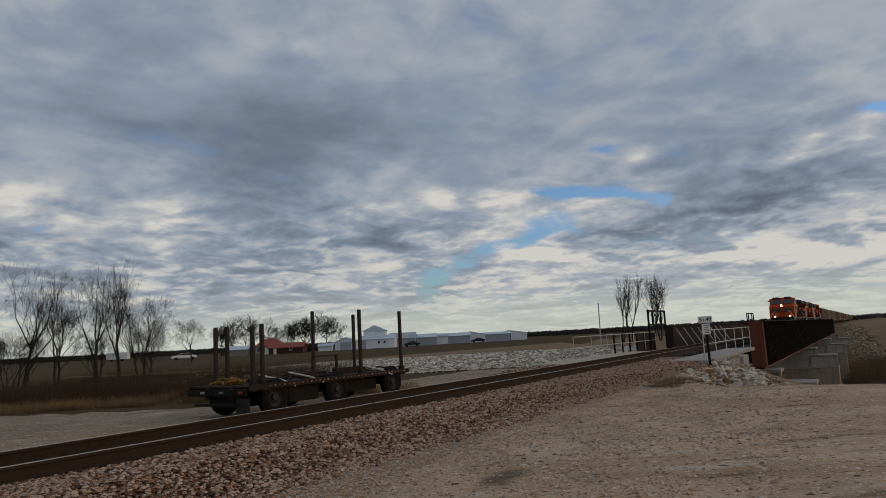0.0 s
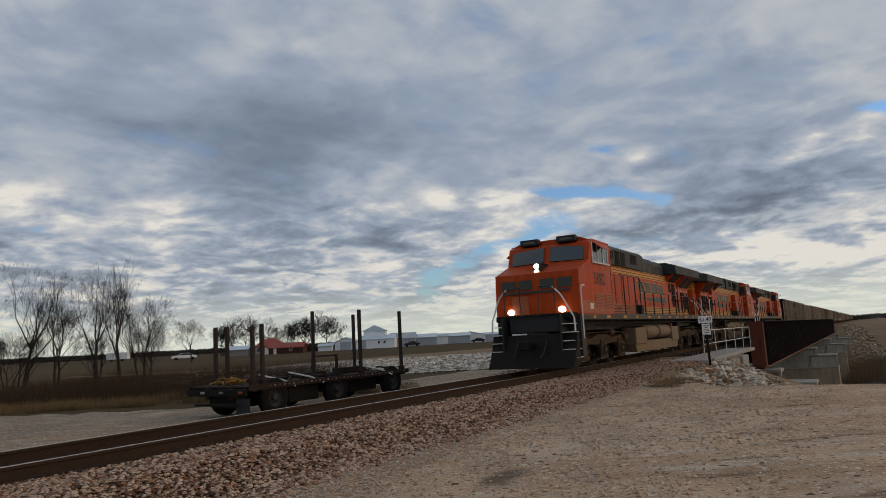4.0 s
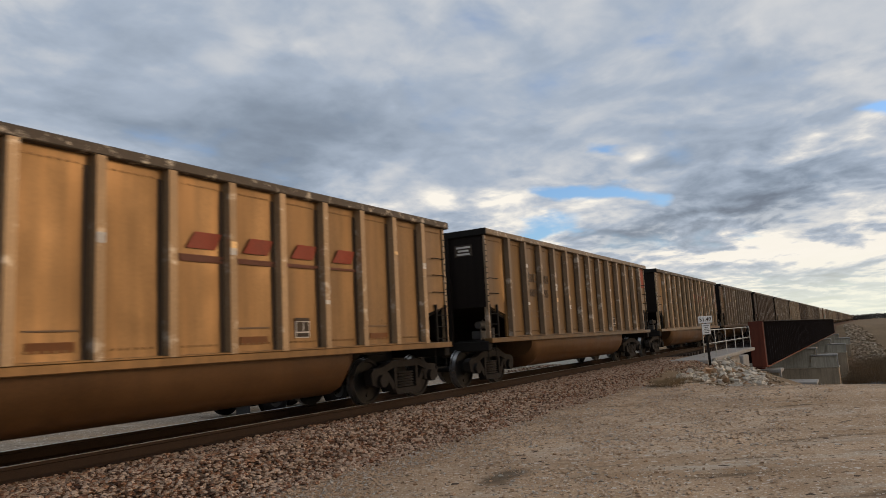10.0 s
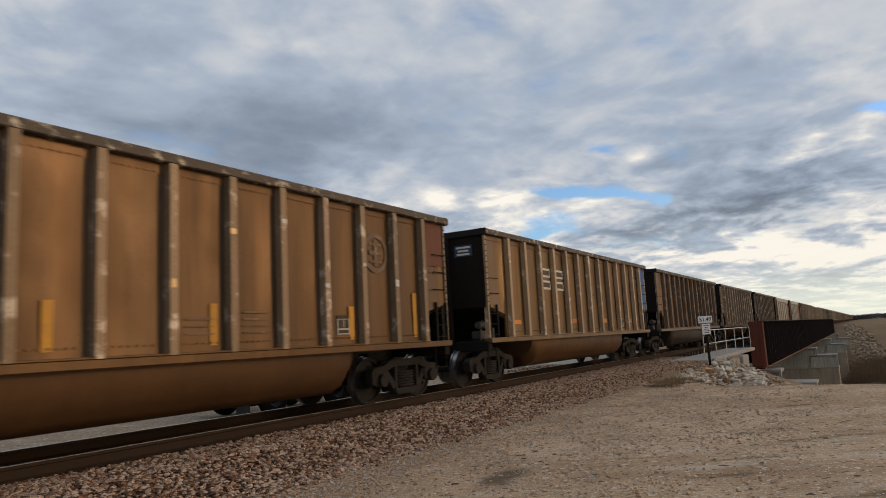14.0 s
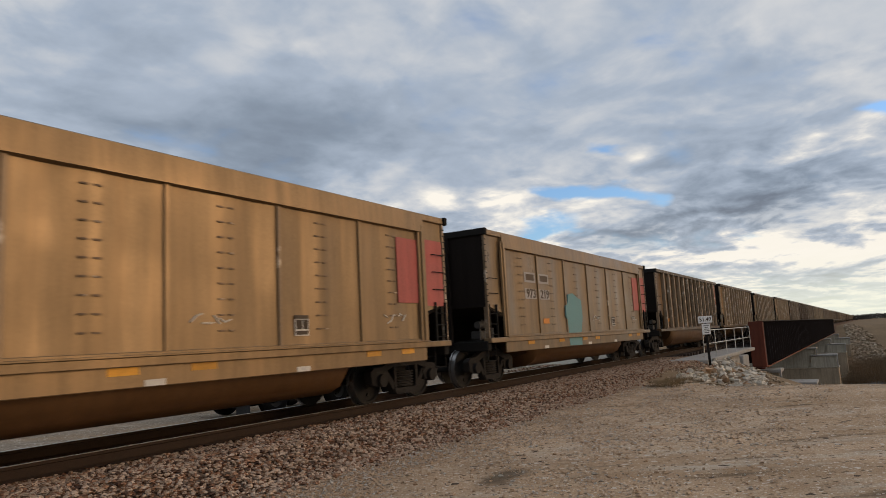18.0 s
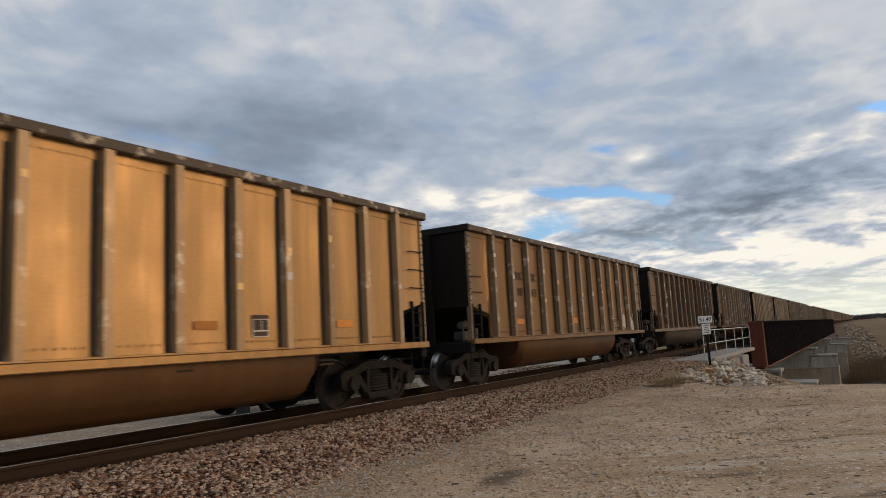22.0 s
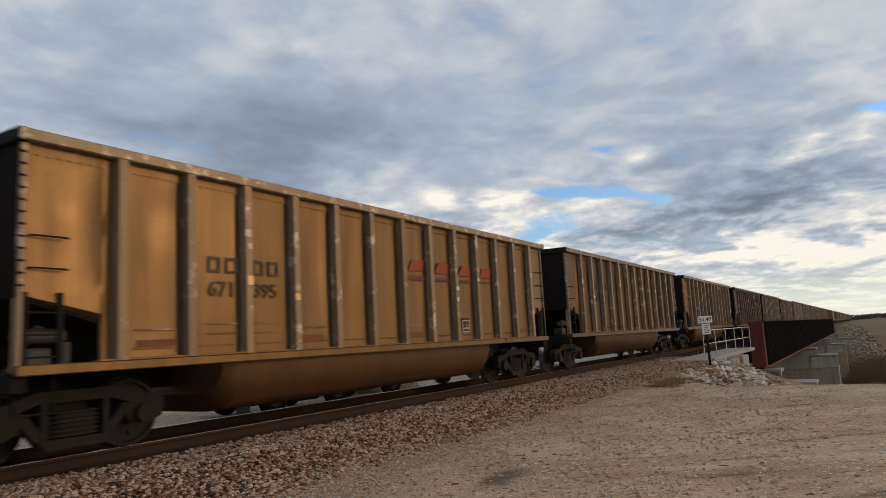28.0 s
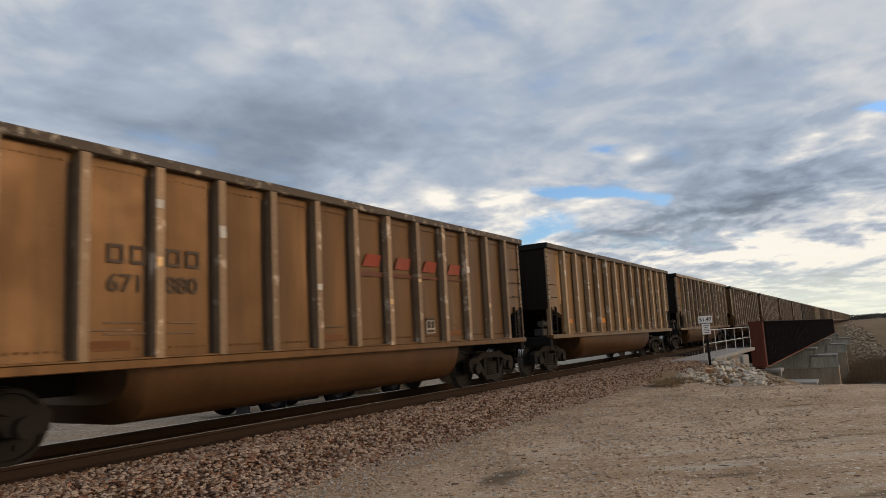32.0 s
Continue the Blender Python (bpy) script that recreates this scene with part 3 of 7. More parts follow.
def girder(side):
    y, x1, z0 = (-3.4, 172, -1.65) if side < 0 else (2.6, 202, -1.88)
    g = part("girder", Build().box(50.5, x1, y - 0.012, y + 0.012, z0, 1.30), M_GIRDER_DK, bridge, "dark rusty plate girder web")
    part("top_flange", Build().box(50.4, x1, y - 0.26, y + 0.26, 1.30, 1.35, 0.01), M_GIRDER_DK, g)
    part("bottom_flange", Build().box(50.4, x1, y - 0.2, y + 0.2, z0 - 0.06, z0, 0.01), M_FLANGE if side < 0 else M_GIRDER, g, "orange-rusted bottom flange")
    if side < 0:
        part("end_box", Build().box(50.38, 50.9, y - 0.1, -2.62, z0 - 0.05, 1.33, 0.015), M_GIRDER, g, "red-brown rusted boxed end")
    else:
        part("end_plate", Build().box(50.42, 50.5, y - 0.27, y + 0.27, -1.9, 1.32, 0.01), M_GIRDER_DK, g)
    st = cached(("stiffener", side), lambda: Build().box(-0.02, 0.02, -0.11, 0.11, z0 + 0.01, 1.29, 0.004))
    x = 52.0
    while x < x1 - 1:
        part("stiffener", st, M_GIRDER_DK, g, at=(x, y + 0.125 * side, 0))
        x += 1.5
    kb = cached(("knee", side), lambda: Build().prism([(0, 1.25), (0.03, 1.25), (0.03, -0.35), (0, -0.35)], -0.02, 0.02, "x").add(
        [(-0.05, -0.06 * side, 1.2), (0.05, -0.06 * side, 1.2), (0.05, -1.0 * side, -0.4), (-0.05, -1.0 * side, -0.4),
         (-0.05, -0.12 * side, 1.2), (0.05, -0.12 * side, 1.2), (0.05, -1.06 * side, -0.4), (-0.05, -1.06 * side, -0.4)],
        [(0, 1, 2, 3), (7, 6, 5, 4), (0, 4, 5, 1), (3, 2, 6, 7), (0, 3, 7, 4), (1, 5, 6, 2)]))
    if side > 0:
        for i in range(30):
            part("knee_brace", kb, M_GALV if i < 8 else M_GIRDER, g, "pale steel knee brace" if i < 8 else "", at=(52 + i * 2.6, y, 0))


girder(-1)
girder(1)
part("deck", Build().box(50.6, 202, -2.4, 2.4, -0.62, -0.42), M_GIRDER_DK, bridge)
fb = cached("floor_beam", lambda: Build().box(-0.12, 0.12, -2.5, 2.5, -1.5, -0.62))
for i in range(30):
    part("floor_beam", fb, M_GIRDER_DK, bridge, at=(52 + i * 5, 0, 0))


def pier(x):
    """A stepped concrete pier: bearing seat, and a lower arm reaching out."""
    p = part("pier", Build().box(x - 0.9, x + 0.9, -3.85, 3.85, -10.5, -2.12, 0.04), M_CONC_GREEN, bridge, "green-stained concrete pier")
    part("pier_step", Build().box(x - 1.15, x + 1.3, -6.0, -3.2, -10.5, -3.0, 0.04), M_CONC_GREEN, p)
    part("pier_foot", Build().box(x - 1.25, x + 1.4, -6.1, 3.9, -10.5, -4.5, 0.05), M_CONC_FOOT, p, "brown-green stained lower pier")
    part("edge_band", Build().box(x - 1.12, x - 0.88, -4.02, -3.88, -3.0, -2.1, 0.02), M_CONCRETE, p, "pale concrete edge")
    part("edge_band", Build().box(x - 1.32, x - 1.13, -6.14, -6.0, -4.5, -2.95, 0.02), M_CONCRETE, p, "pale concrete edge")
    part("pier_cap", Build().box(x - 1.1, x + 1.1, -4.0, 4.0, -2.28, -2.05, 0.03), M_CONCRETE, p, "pale concrete cap")
    part("foot_ledge", Build().box(x - 1.32, x + 1.5, -6.2, -3.0, -4.5, -4.4, 0.02), M_CONC_GREEN, p)
    part("step_cap", Build().box(x - 1.3, x + 1.45, -6.12, -3.3, -3.12, -2.93, 0.03), M_CONCRETE, p, "pale concrete cap")
    for y in (-2.6, 2.6):
        part("bearing", Build().box(x - 0.35, x + 0.35, y - 0.3, y + 0.3, -2.06, -1.93, 0.02), M_GIRDER, p)


for x in PIERS:
    pier(x)
# near abutment with its walkway slab
abut = thing("abutment", "pale concrete abutment with walkway slab beside the track", "abutment", kind="structure")
part("back_wall", Build().box(46.2, 48.6, -2.7, 3.6, -9, -0.75, 0.04), M_CONCRETE, abut)
part("seat_block", Build().box(48.6, 50.2, -3.2, 3.2, -9, -2.1, 0.04), M_CONCRETE, abut)
part("wing_wall", Build().prism([(31, -0.36), (39.0, -0.36), (39.0, -2.6), (31, -2.6)], -3.55, -3.0, "y"), M_CONCRETE, abut)
for s, y0, y1 in ((-1, -3.75, -2.2), (1, 2.2, 3.95)):
    part("walkway_slab", Build().box(29.5, 43.6, y0, y1, -0.34, -0.16, 0.03), M_CONCRETE if s < 0 else M_CONC_GREEN, abut, "concrete walkway slab")
far_abut = thing("far_abutment", "concrete abutment at the far end of the bridge", "abutment", kind="structure")
part("back_wall", Build().box(202.3, 206, -4.2, 4.2, -9, -0.8, 0.05), M_CONCRETE, far_abut)


def handrail(name, x0, x1, y, n, top, base, material, label, r=0.028):
    t = thing(name, label, "railing")
    for z in (top, (top + base) / 2 + 0.02):
        part("rail", Build().cyl((x0, y, z), (x1, y, z), r, n=8), material, t)
    post = cached(("post", top, base), lambda: Build().cyl((0, 0, base), (0, 0, top), r * 0.9, n=8))
    for i in range(n):
        part("post", post, material, t, at=(x0 + (x1 - x0) * i / (n - 1), y, 0))
    return t


handrail("pipe_railing", 29.8, 43.2, -3.6, 6, 1.01, -0.16, M_GALV, "grey galvanised pipe railing on the concrete walkway", 0.021)
handrail("pipe_railing", 33.5, 49.6, 3.4, 7, 0.98, -0.16, M_GALV, "grey galvanised pipe railing across the track", 0.02)
dark_panel = thing("steel_screen", "dark weathered steel screen beside the bridge", "screen")
for i in range(6):
    part("post", Build().box(41.0 + i * 1.6, 41.08 + i * 1.6, 3.62, 3.72, -0.16, 0.95, 0.01), M_SOOT, dark_panel)
part("panel", Build().box(45.8, 50.6, 3.64, 3.68, -0.3, 0.92), M_GIRDER_DK, dark_panel)


def steel_frame(x, y, z0, z1, z2, w):
    t = thing("refuge_stand", "dark square steel refuge stand beside the bridge", "stand", at=(x, y, 0))
    for u in (0, 0.25, 0.75, 1):
        part("post", Build().box(u * w - 0.06, u * w + 0.06, -0.06, 0.06, z0 if u in (0, 1) else z1, z2, 0.01), M_SOOT, t)
    for z in (z1, z2):
        part("bar", Build().box(-0.08, w + 0.08, -0.07, 0.07, z - 0.06, z + 0.06, 0.01), M_SOOT, t)


steel_frame(48.2, 3.4, -0.2, 1.5, 2.45, 4.6)
steel_frame(95.5, 3.4, 0.9, 1.6, 2.55, 6.0)

# mile sign
sign = thing("bridge_number_sign", "white bridge number sign on a dark steel post", "sign", at=pose(29.5, -3.85, -0.75, 0, -1.5, -58))
part("post", Build().box(-0.045, 0.045, -0.02, 0.04, 0.0, 2.1, 0.008), M_SOOT, sign)
big_plate = part("number_plate", Build().box(-0.29, 0.29, -0.045, -0.02, 2.06, 2.34, 0.012), M_WHITE, sign, "white plate with black digits")
part("digits", text_mesh("51.49", 0.22, 1.0), M_LETTER_DK, big_plate, at=(0, -0.05, 2.2))
low_plate = part("notice_plate", Build().box(-0.17, 0.17, -0.045, -0.02, 1.6, 2.03, 0.012), M_WHITE, sign, "small white notice plate")
for i, w in enumerate((0.22, 0.12, 0.2, 0.24, 0.18)):
    part("text_bar", Build().box(-w / 2, w / 2, -0.05, -0.045, 1.94 - i * 0.07, 1.965 - i * 0.07), M_LETTER_DK, low_plate)


# ------------------------------------------------------------------ loose stone
def stones():
    rng = np.random.RandomState(3)
    out = []
    for _ in range(30000):
        x = 1.5 + 24 * rng.rand() ** 1.4
        y = -0.86 - 2.35 * rng.rand()
        y += -0.25 * rng.rand() ** 3
        out.append((x, y, height(x, y) + 0.008 + 0.022 * rng.rand(), 0.02 + 0.03 * rng.rand() ** 1.6))
    for _ in range(7000):
        x, y = 1.5 + 24 * rng.rand() ** 1.4, -0.7 + 1.4 * rng.rand()
        out.append((x, y, -0.2, 0.018 + 0.022 * rng.rand()))
    for _ in range(9000):
        x = 25 + 25 * rng.rand()
        y = -0.9 - 3.0 * rng.rand() if rng.rand() < 0.75 else 0.9 + 2.5 * rng.rand()
        out.append((x, y, height(x, y) + 0.015, 0.035 + 0.03 * rng.rand()))
    scatter("ballast", out, M_STONES, "red-brown crushed stone ballast along the track", "ballast", 2)
    out = []
    for _ in range(34000):
        x = 2 + 19 * rng.rand() ** 1.3
        y = -2.95 - 5.5 * rng.rand() ** 1.7
        if noise.noise((x * 0.6, y * 1.1, 2.0)) + rng.rand() * 0.5 < 0.05 + 0.25 * (y < -4):
            continue
        out.append((x, y, height(x, y) + 0.002, 0.008 + 0.016 * rng.rand() ** 2))
    for _ in range(2600):
        x, y = 3 + 19 * rng.rand() ** 1.2, -3.0 - 5.5 * rng.rand() ** 1.4
        out.append((x, y, height(x, y) + 0.006, 0.014 + 0.03 * rng.rand() ** 2.5))
    for _ in range(6500):
        x = 2.5 + 11 * rng.rand() ** 1.2
        y = -2.85 - 1.5 * rng.rand() ** 1.3 * (1.2 - x / 16)
        out.append((x, y, height(x, y) + 0.006, 0.012 + 0.022 * rng.rand() ** 1.5))
    scatter("loose_gravel", out, M_PEBBLES, "loose pale gravel spread over the lot", "gravel", 4)


stones()
riprap = thing("riprap", "heap of pale broken limestone below the abutment", "riprap", kind="structure")
rock_meshes = [cached(("rock", i), lambda i=i: Build().add(*ROCKS[i])) for i in range(14)]
rr = random.Random(11)
for _ in range(299):
    u, v = rr.random(), rr.random()
    # from the sign's foot and the slab down to the river's edge
    x = lerp(lerp(23.0, 35.0, u), lerp(22.0, 29.5, u), v)
    y = lerp(lerp(-4.0, -3.75, u), lerp(-7.0, -6.2, u), v) + rr.gauss(0, 0.12)
    s = rr.uniform(0.07, 0.16) + 0.12 * rr.random() ** 4
    part("rock", rr.choice(rock_meshes), M_ROCK if rr.random() < 0.8 else M_ROCK_TAN, riprap,
         at=Matrix.LocRotScale((x, y, height(x, y) + s * 0.3), Euler((rr.uniform(-.4, .4), rr.uniform(-.4, .4), rr.uniform(0, 6))), (s, s * rr.uniform(.7, 1), s * rr.uniform(1.0, 1.6))))


def far_riprap():
    rng = np.random.RandomState(8)
    out = []
    for _ in range(900):
        u, v = rng.rand(), rng.rand()
        x = (1 - v) * (22 + 15 * u) + v * (21 + 10 * u)
        y = (1 - v) * -3.8 + v * (-7.2 + 0.8 * u) + rng.randn() * 0.2
        out.append((x, y, height(x, y) + 0.02, 0.03 + 0.08 * rng.rand()))
    scatter("broken_stone", out, M_RIPRAP, "small broken limestone between the riprap blocks", "stone", 9)
    out = []
    for _ in range(20000):
        x = 31 + 31 * rng.rand()
        y = 6.0 + 32 * rng.rand()
        d = x * 0.85 + y * 0.5
        if d < 38 or d > 65 or x > 61 - 0.2 * y or y > 36:
            continue
        out.append((x, y, height(x, y) + 0.05, 0.09 + 0.19 * rng.rand() ** 1.5))
    scatter("riprap_bank", out, M_RIPRAP_PALE, "long bank of pale limestone riprap across the track", "riprap", 5)
    out = []
    for _ in range(2600):
        x, y = 176 + 30 * rng.rand(), -5.0 - 10 * rng.rand()
        # a slanting tongue of stone beside the bridge
        if y < -5.5 - (206 - x) * 0.26 - 1.2 * rng.rand() or y > -4.6 - (206 - x) * 0.06:
            continue
        out.append((x, y, height(x, y) + 0.08, 0.16 + 0.4 * rng.rand() ** 2))
    scatter("riprap_far_bank", out, M_RIPRAP, "pale limestone riprap on the far river bank", "riprap", 6)


far_riprap()


# ------------------------------------------------------------------ coal cars
PITCH, GAP, ROOF, SILL = 16.18, 1.88, 3.83, 1.07
LEN = PITCH - GAP
HALF = 1.60
POSTS = 13
STEP = 1.009      # from post to post, counted from the far end


SHIFT = [0.0]     # how far a car's posts stand from the usual places


def post_x(i):
    return LEN - (POSTS + 1 - i) * STEP + SHIFT[0]



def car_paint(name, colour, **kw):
    d = dict(rough=0.39, metal=0.46, dark=0.72, scale=0.8, fine=26, bump=0.05, streak=0.38, own=0.12, dust_sheen=(1.35, 1.3, 1.25))
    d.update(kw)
    return mat(name, colour, **d)


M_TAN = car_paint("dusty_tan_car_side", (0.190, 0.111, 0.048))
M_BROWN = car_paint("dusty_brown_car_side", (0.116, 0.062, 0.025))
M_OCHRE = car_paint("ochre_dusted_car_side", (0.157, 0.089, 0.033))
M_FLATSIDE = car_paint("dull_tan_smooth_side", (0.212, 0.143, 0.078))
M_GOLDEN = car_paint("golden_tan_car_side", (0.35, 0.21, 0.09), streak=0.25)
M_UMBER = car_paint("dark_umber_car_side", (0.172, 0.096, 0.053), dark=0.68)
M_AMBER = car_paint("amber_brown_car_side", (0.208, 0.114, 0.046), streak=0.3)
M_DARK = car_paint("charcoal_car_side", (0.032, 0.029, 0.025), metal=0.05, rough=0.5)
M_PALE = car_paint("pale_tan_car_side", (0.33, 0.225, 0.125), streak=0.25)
M_END = mat("near_black_car_end", (0.017, 0.013, 0.011), 0.85, 0.0, dark=0.6, scale=1.0, fine=20, bump=0.1, streak=0.4, spec=0.08)
M_POST = mat("scuffed_side_post", (0.25, 0.175, 0.11), 0.5, 0.25, dark=0.62, scale=1.3, fine=25, bump=0.08, wear=(0.62, 0.53, 0.43), wear_amount=0.35, own=0.25)
M_POST_DK = mat("dark_side_post", (0.145, 0.095, 0.06), 0.55, 0.2, dark=0.6, scale=1.1, fine=25, bump=0.08, wear=(0.42, 0.34, 0.26), wear_amount=0.25, own=0.25)
M_POST_PALE = mat("pale_scuffed_side_post", (0.35, 0.24, 0.14), 0.45, 0.3, dark=0.7, scale=1.3, fine=25, bump=0.08, wear=(0.66, 0.57, 0.46), wear_amount=0.3, own=0.25)
M_SEAM = mat("sooty_shaded_seam", (0.05, 0.033, 0.021), 0.6, 0.1, dark=0.6, scale=1.5, fine=25, bump=0.05, own=0.3)
M_CHORD = mat("worn_top_chord", (0.23, 0.175, 0.12), 0.5, 0.35, dark=0.55, scale=2.5, fine=25, bump=0.1, wear=(0.55, 0.49, 0.41), wear_amount=0.5, own=0.2)
M_CHORD_DK = mat("sooty_top_chord", (0.085, 0.066, 0.05), 0.6, 0.2, dark=0.55, scale=2.5, fine=25, bump=0.1, wear=(0.55, 0.48, 0.38), wear_amount=0.4, own=0.2)
M_TUB = mat("dusty_tub", (0.135, 0.068, 0.027), 0.45, 0.3, dark=0.6, scale=0.8, fine=22, bump=0.06, streak=0.3, own=0.15)
M_TUB_DK = mat("dark_dusty_tub", (0.05, 0.036, 0.025), 0.6, 0.15, dark=0.6, scale=0.8, fine=22, bump=0.06, streak=0.3, own=0.15)
M_PINK = mat("faded_red_end_patch", (0.42, 0.10, 0.085), 0.6, dark=0.75, scale=1.5, fine=25, bump=0.04, streak=0.3)
M_RED = mat("red_end_patch", (0.30, 0.05, 0.022), 0.6, dark=0.7, scale=1.5, fine=25, bump=0.04, streak=0.3)
M_RUST_RED = mat("rust_red_panel", (0.16, 0.06, 0.035), 0.7, dark=0.7, scale=1.5, fine=25, bump=0.05, streak=0.3)
M_BLUE = mat("blue_end_patch", (0.035, 0.13, 0.36), 0.6, dark=0.75, scale=1.5, fine=25, bump=0.04, streak=0.2)
M_TEAL = mat("teal_repair_patch", (0.13, 0.27, 0.28), 0.6, dark=0.8, scale=1.5, fine=25, bump=0.04)
M_GREEN = mat("green_end_patch", (0.10, 0.33, 0.03), 0.6, dark=0.8, scale=1.5, fine=25, bump=0.04)
M_ORANGE_MARK = mat("orange_reflector", (0.58, 0.21, 0.03), 0.5, dark=0.75, scale=4, fine=30, bump=0.02, own=0.25)
M_YELLOW_MARK = mat("yellow_orange_reflector", (0.62, 0.29, 0.03), 0.5, dark=0.7, scale=4, fine=30, bump=0.02, own=0.25)
M_FADED_ORANGE = mat("faded_orange_lettering", (0.17, 0.062, 0.016), 0.65, dark=0.7, scale=4, fine=40, bump=0.02)
M_VALVE = mat("grey_brake_gear", (0.075, 0.07, 0.065), 0.6, 0.1, dark=0.6, scale=5, fine=30, bump=0.05)
M_GOLD = mat("bare_gold_scrape", (0.62, 0.43, 0.22), 0.4, 0.3, dark=0.75, scale=3, fine=30, bump=0.04)


T = 0.05
LOW = SILL + 0.06


def side_sheet():
    """One side of the car body, cut away over the trucks, its skin dished a little between the posts."""
    e, m = 0.98, 8
    rng = random.Random(2)
    cols = []
    for i in range(POSTS + 1):
        x0, x1 = post_x(i) if i else 0.02, min(LEN - 0.02, post_x(i + 1))
        bow = rng.uniform(0.012, 0.045)
        for u in range(8):
            cols.append((lerp(x0, x1, u / 8), bow * math.sin(math.pi * u / 8) ** 1.5))
    cols.append((LEN - 0.02, 0.0))
    cols += [(e, 0.0), (e + 0.004, 0.0), (LEN - e - 0.004, 0.0), (LEN - e, 0.0)]
    cols.sort()
    front, back = [], []
    for x, bow in cols:
        end = min(x, LEN - x)
        z0 = LOW if end > e + 0.001 else lerp(1.96, 1.74, end / e)
        for v in range(m + 1):
            front.append((x, bow * math.sin(math.pi * v / m) ** 0.7 + 0.003 * rng.random() * (0 < v < m), lerp(z0, ROOF - 0.08, v / m)))
            back.append((x, T, lerp(z0, ROOF - 0.08, v / m)))
    n, k = len(cols), len(front)
    g = lambda u, v: u * (m + 1) + v
    fs = []
    for u in range(n - 1):
        for v in range(m):
            q = (g(u, v), g(u + 1, v), g(u + 1, v + 1), g(u, v + 1))
            fs += [q, tuple(k + i for i in reversed(q))]
        fs += [(g(u, 0), g(u, 0) + k, g(u + 1, 0) + k, g(u + 1, 0)), (g(u, m), g(u + 1, m), g(u + 1, m) + k, g(u, m) + k)]
    for v in range(m):
        fs += [(g(0, v), g(0, v + 1), g(0, v + 1) + k, g(0, v) + k), (g(n - 1, v), g(n - 1, v) + k, g(n - 1, v + 1) + k, g(n - 1, v + 1))]
    return Build().add(front + back, fs)


def simple_body():
    """Closed body for cars that stay far off."""
    e = 0.98
    return Build().prism([(e, LOW), (LEN - e, LOW), (LEN - e, 1.74), (LEN - 0.04, 1.96), (LEN - 0.02, ROOF - 0.1), (0.02, ROOF - 0.1), (0.04, 1.96), (e, 1.74)], -HALF, HALF, "y")


def rivet_rows():
    """Rows of bolt heads along the foot and the head of each panel."""
    b = Build()
    for i in range(0, 14):
        x0, x1 = post_x(i) + 0.14 if i else 0.2, post_x(i + 1) - 0.22
        n = 7
        for k in range(n):
            x = x0 + (x1 - x0) * k / (n - 1)
            if 0 < i < 13:
                b.box(x - 0.02, x + 0.02, -0.012, 0, SILL + 0.22, SILL + 0.25)
            b.box(x - 0.016, x + 0.016, -0.012, 0, ROOF - 0.27, ROOF - 0.245)
    return b


def car_tub():
    """The belly between the trucks: rounded along the sides, sloped at the ends."""
    sec = [(-1.46, 1.06), (-1.46, 0.86), (-1.40, 0.66), (-1.26, 0.46), (-1.02, 0.34), (-0.7, 0.30)]
    sec = sec + [(-y, z) for y, z in reversed(sec)]
    b = Build()
    n = len(sec)
    stations = [(3.0, 0.0), (3.08, 0.35), (3.25, 1.0), (LEN - 3.25, 1.0), (LEN - 3.08, 0.35), (LEN - 3.0, 0.0)]
    vs = []
    for x, k in stations:
        for y, z in sec:
            vs.append((x, y * (0.93 + 0.07 * k), 1.06 + (z - 1.06) * (0.62 + 0.38 * k)))
    fs = [(s * n + i, (s + 1) * n + i, (s + 1) * n + i + 1, s * n + i + 1) for s in range(len(stations) - 1) for i in range(n - 1)]
    fs += [tuple(range(n)), tuple(range((len(stations) - 1) * n + n - 1, (len(stations) - 1) * n - 1, -1))]
    b.add(vs, fs)
    return b


def truck_side():
    """Cast side frame of a freight truck, in the x-z plane, 0.14 thick."""
    b = Build()
    top = [(-1.2, 0.62), (-1.1, 0.70), (-0.8, 0.73), (-0.5, 0.84), (0.5, 0.84), (0.8, 0.73), (1.1, 0.70), (1.2, 0.62), (1.1, 0.56), (0.75, 0.60), (0.46, 0.70), (-0.46, 0.70), (-0.75, 0.60), (-1.1, 0.56)]
    b.prism(top, -0.08, 0.08, "y")
    for s in (-1, 1):
        b.prism([(s * 1.2, 0.62), (s * 1.17, 0.40), (s * 1.0, 0.34), (s * 0.68, 0.38), (s * 0.62, 0.56), (s * 0.75, 0.62)], -0.09, 0.09, "y")
        b.cyl((s * 0.89, -0.17, 0.46), (s * 0.89, 0.0, 0.46), 0.13, n=12)
        b.prism([(s * 0.74, 0.60), (s * 0.62, 0.62), (s * 0.30, 0.24), (s * 0.42, 0.18)], -0.07, 0.07, "y")
        b.box(s * 0.34, s * 0.42, -0.08, 0.08, 0.26, 0.74)
    b.prism([(-0.46, 0.27), (0.46, 0.27), (0.38, 0.15), (-0.38, 0.15)], -0.1, 0.1, "y")
    return b


def springs():
    """A nest of coil springs, as one ribbed block."""
    prof = [(0.0, 0.28)]
    for k in range(6):
        z = 0.28 + k * 0.055
        prof += [(0.08, z), (0.10, z + 0.014), (0.10, z + 0.03), (0.08, z + 0.044)]
    prof.append((0.0, 0.60))
    b = Build().lathe(prof, (0, 0, 0), "z", 16)
    b.v = [(x * 3.1, y - 0.02, z) for x, y, z in b.v]
    return b


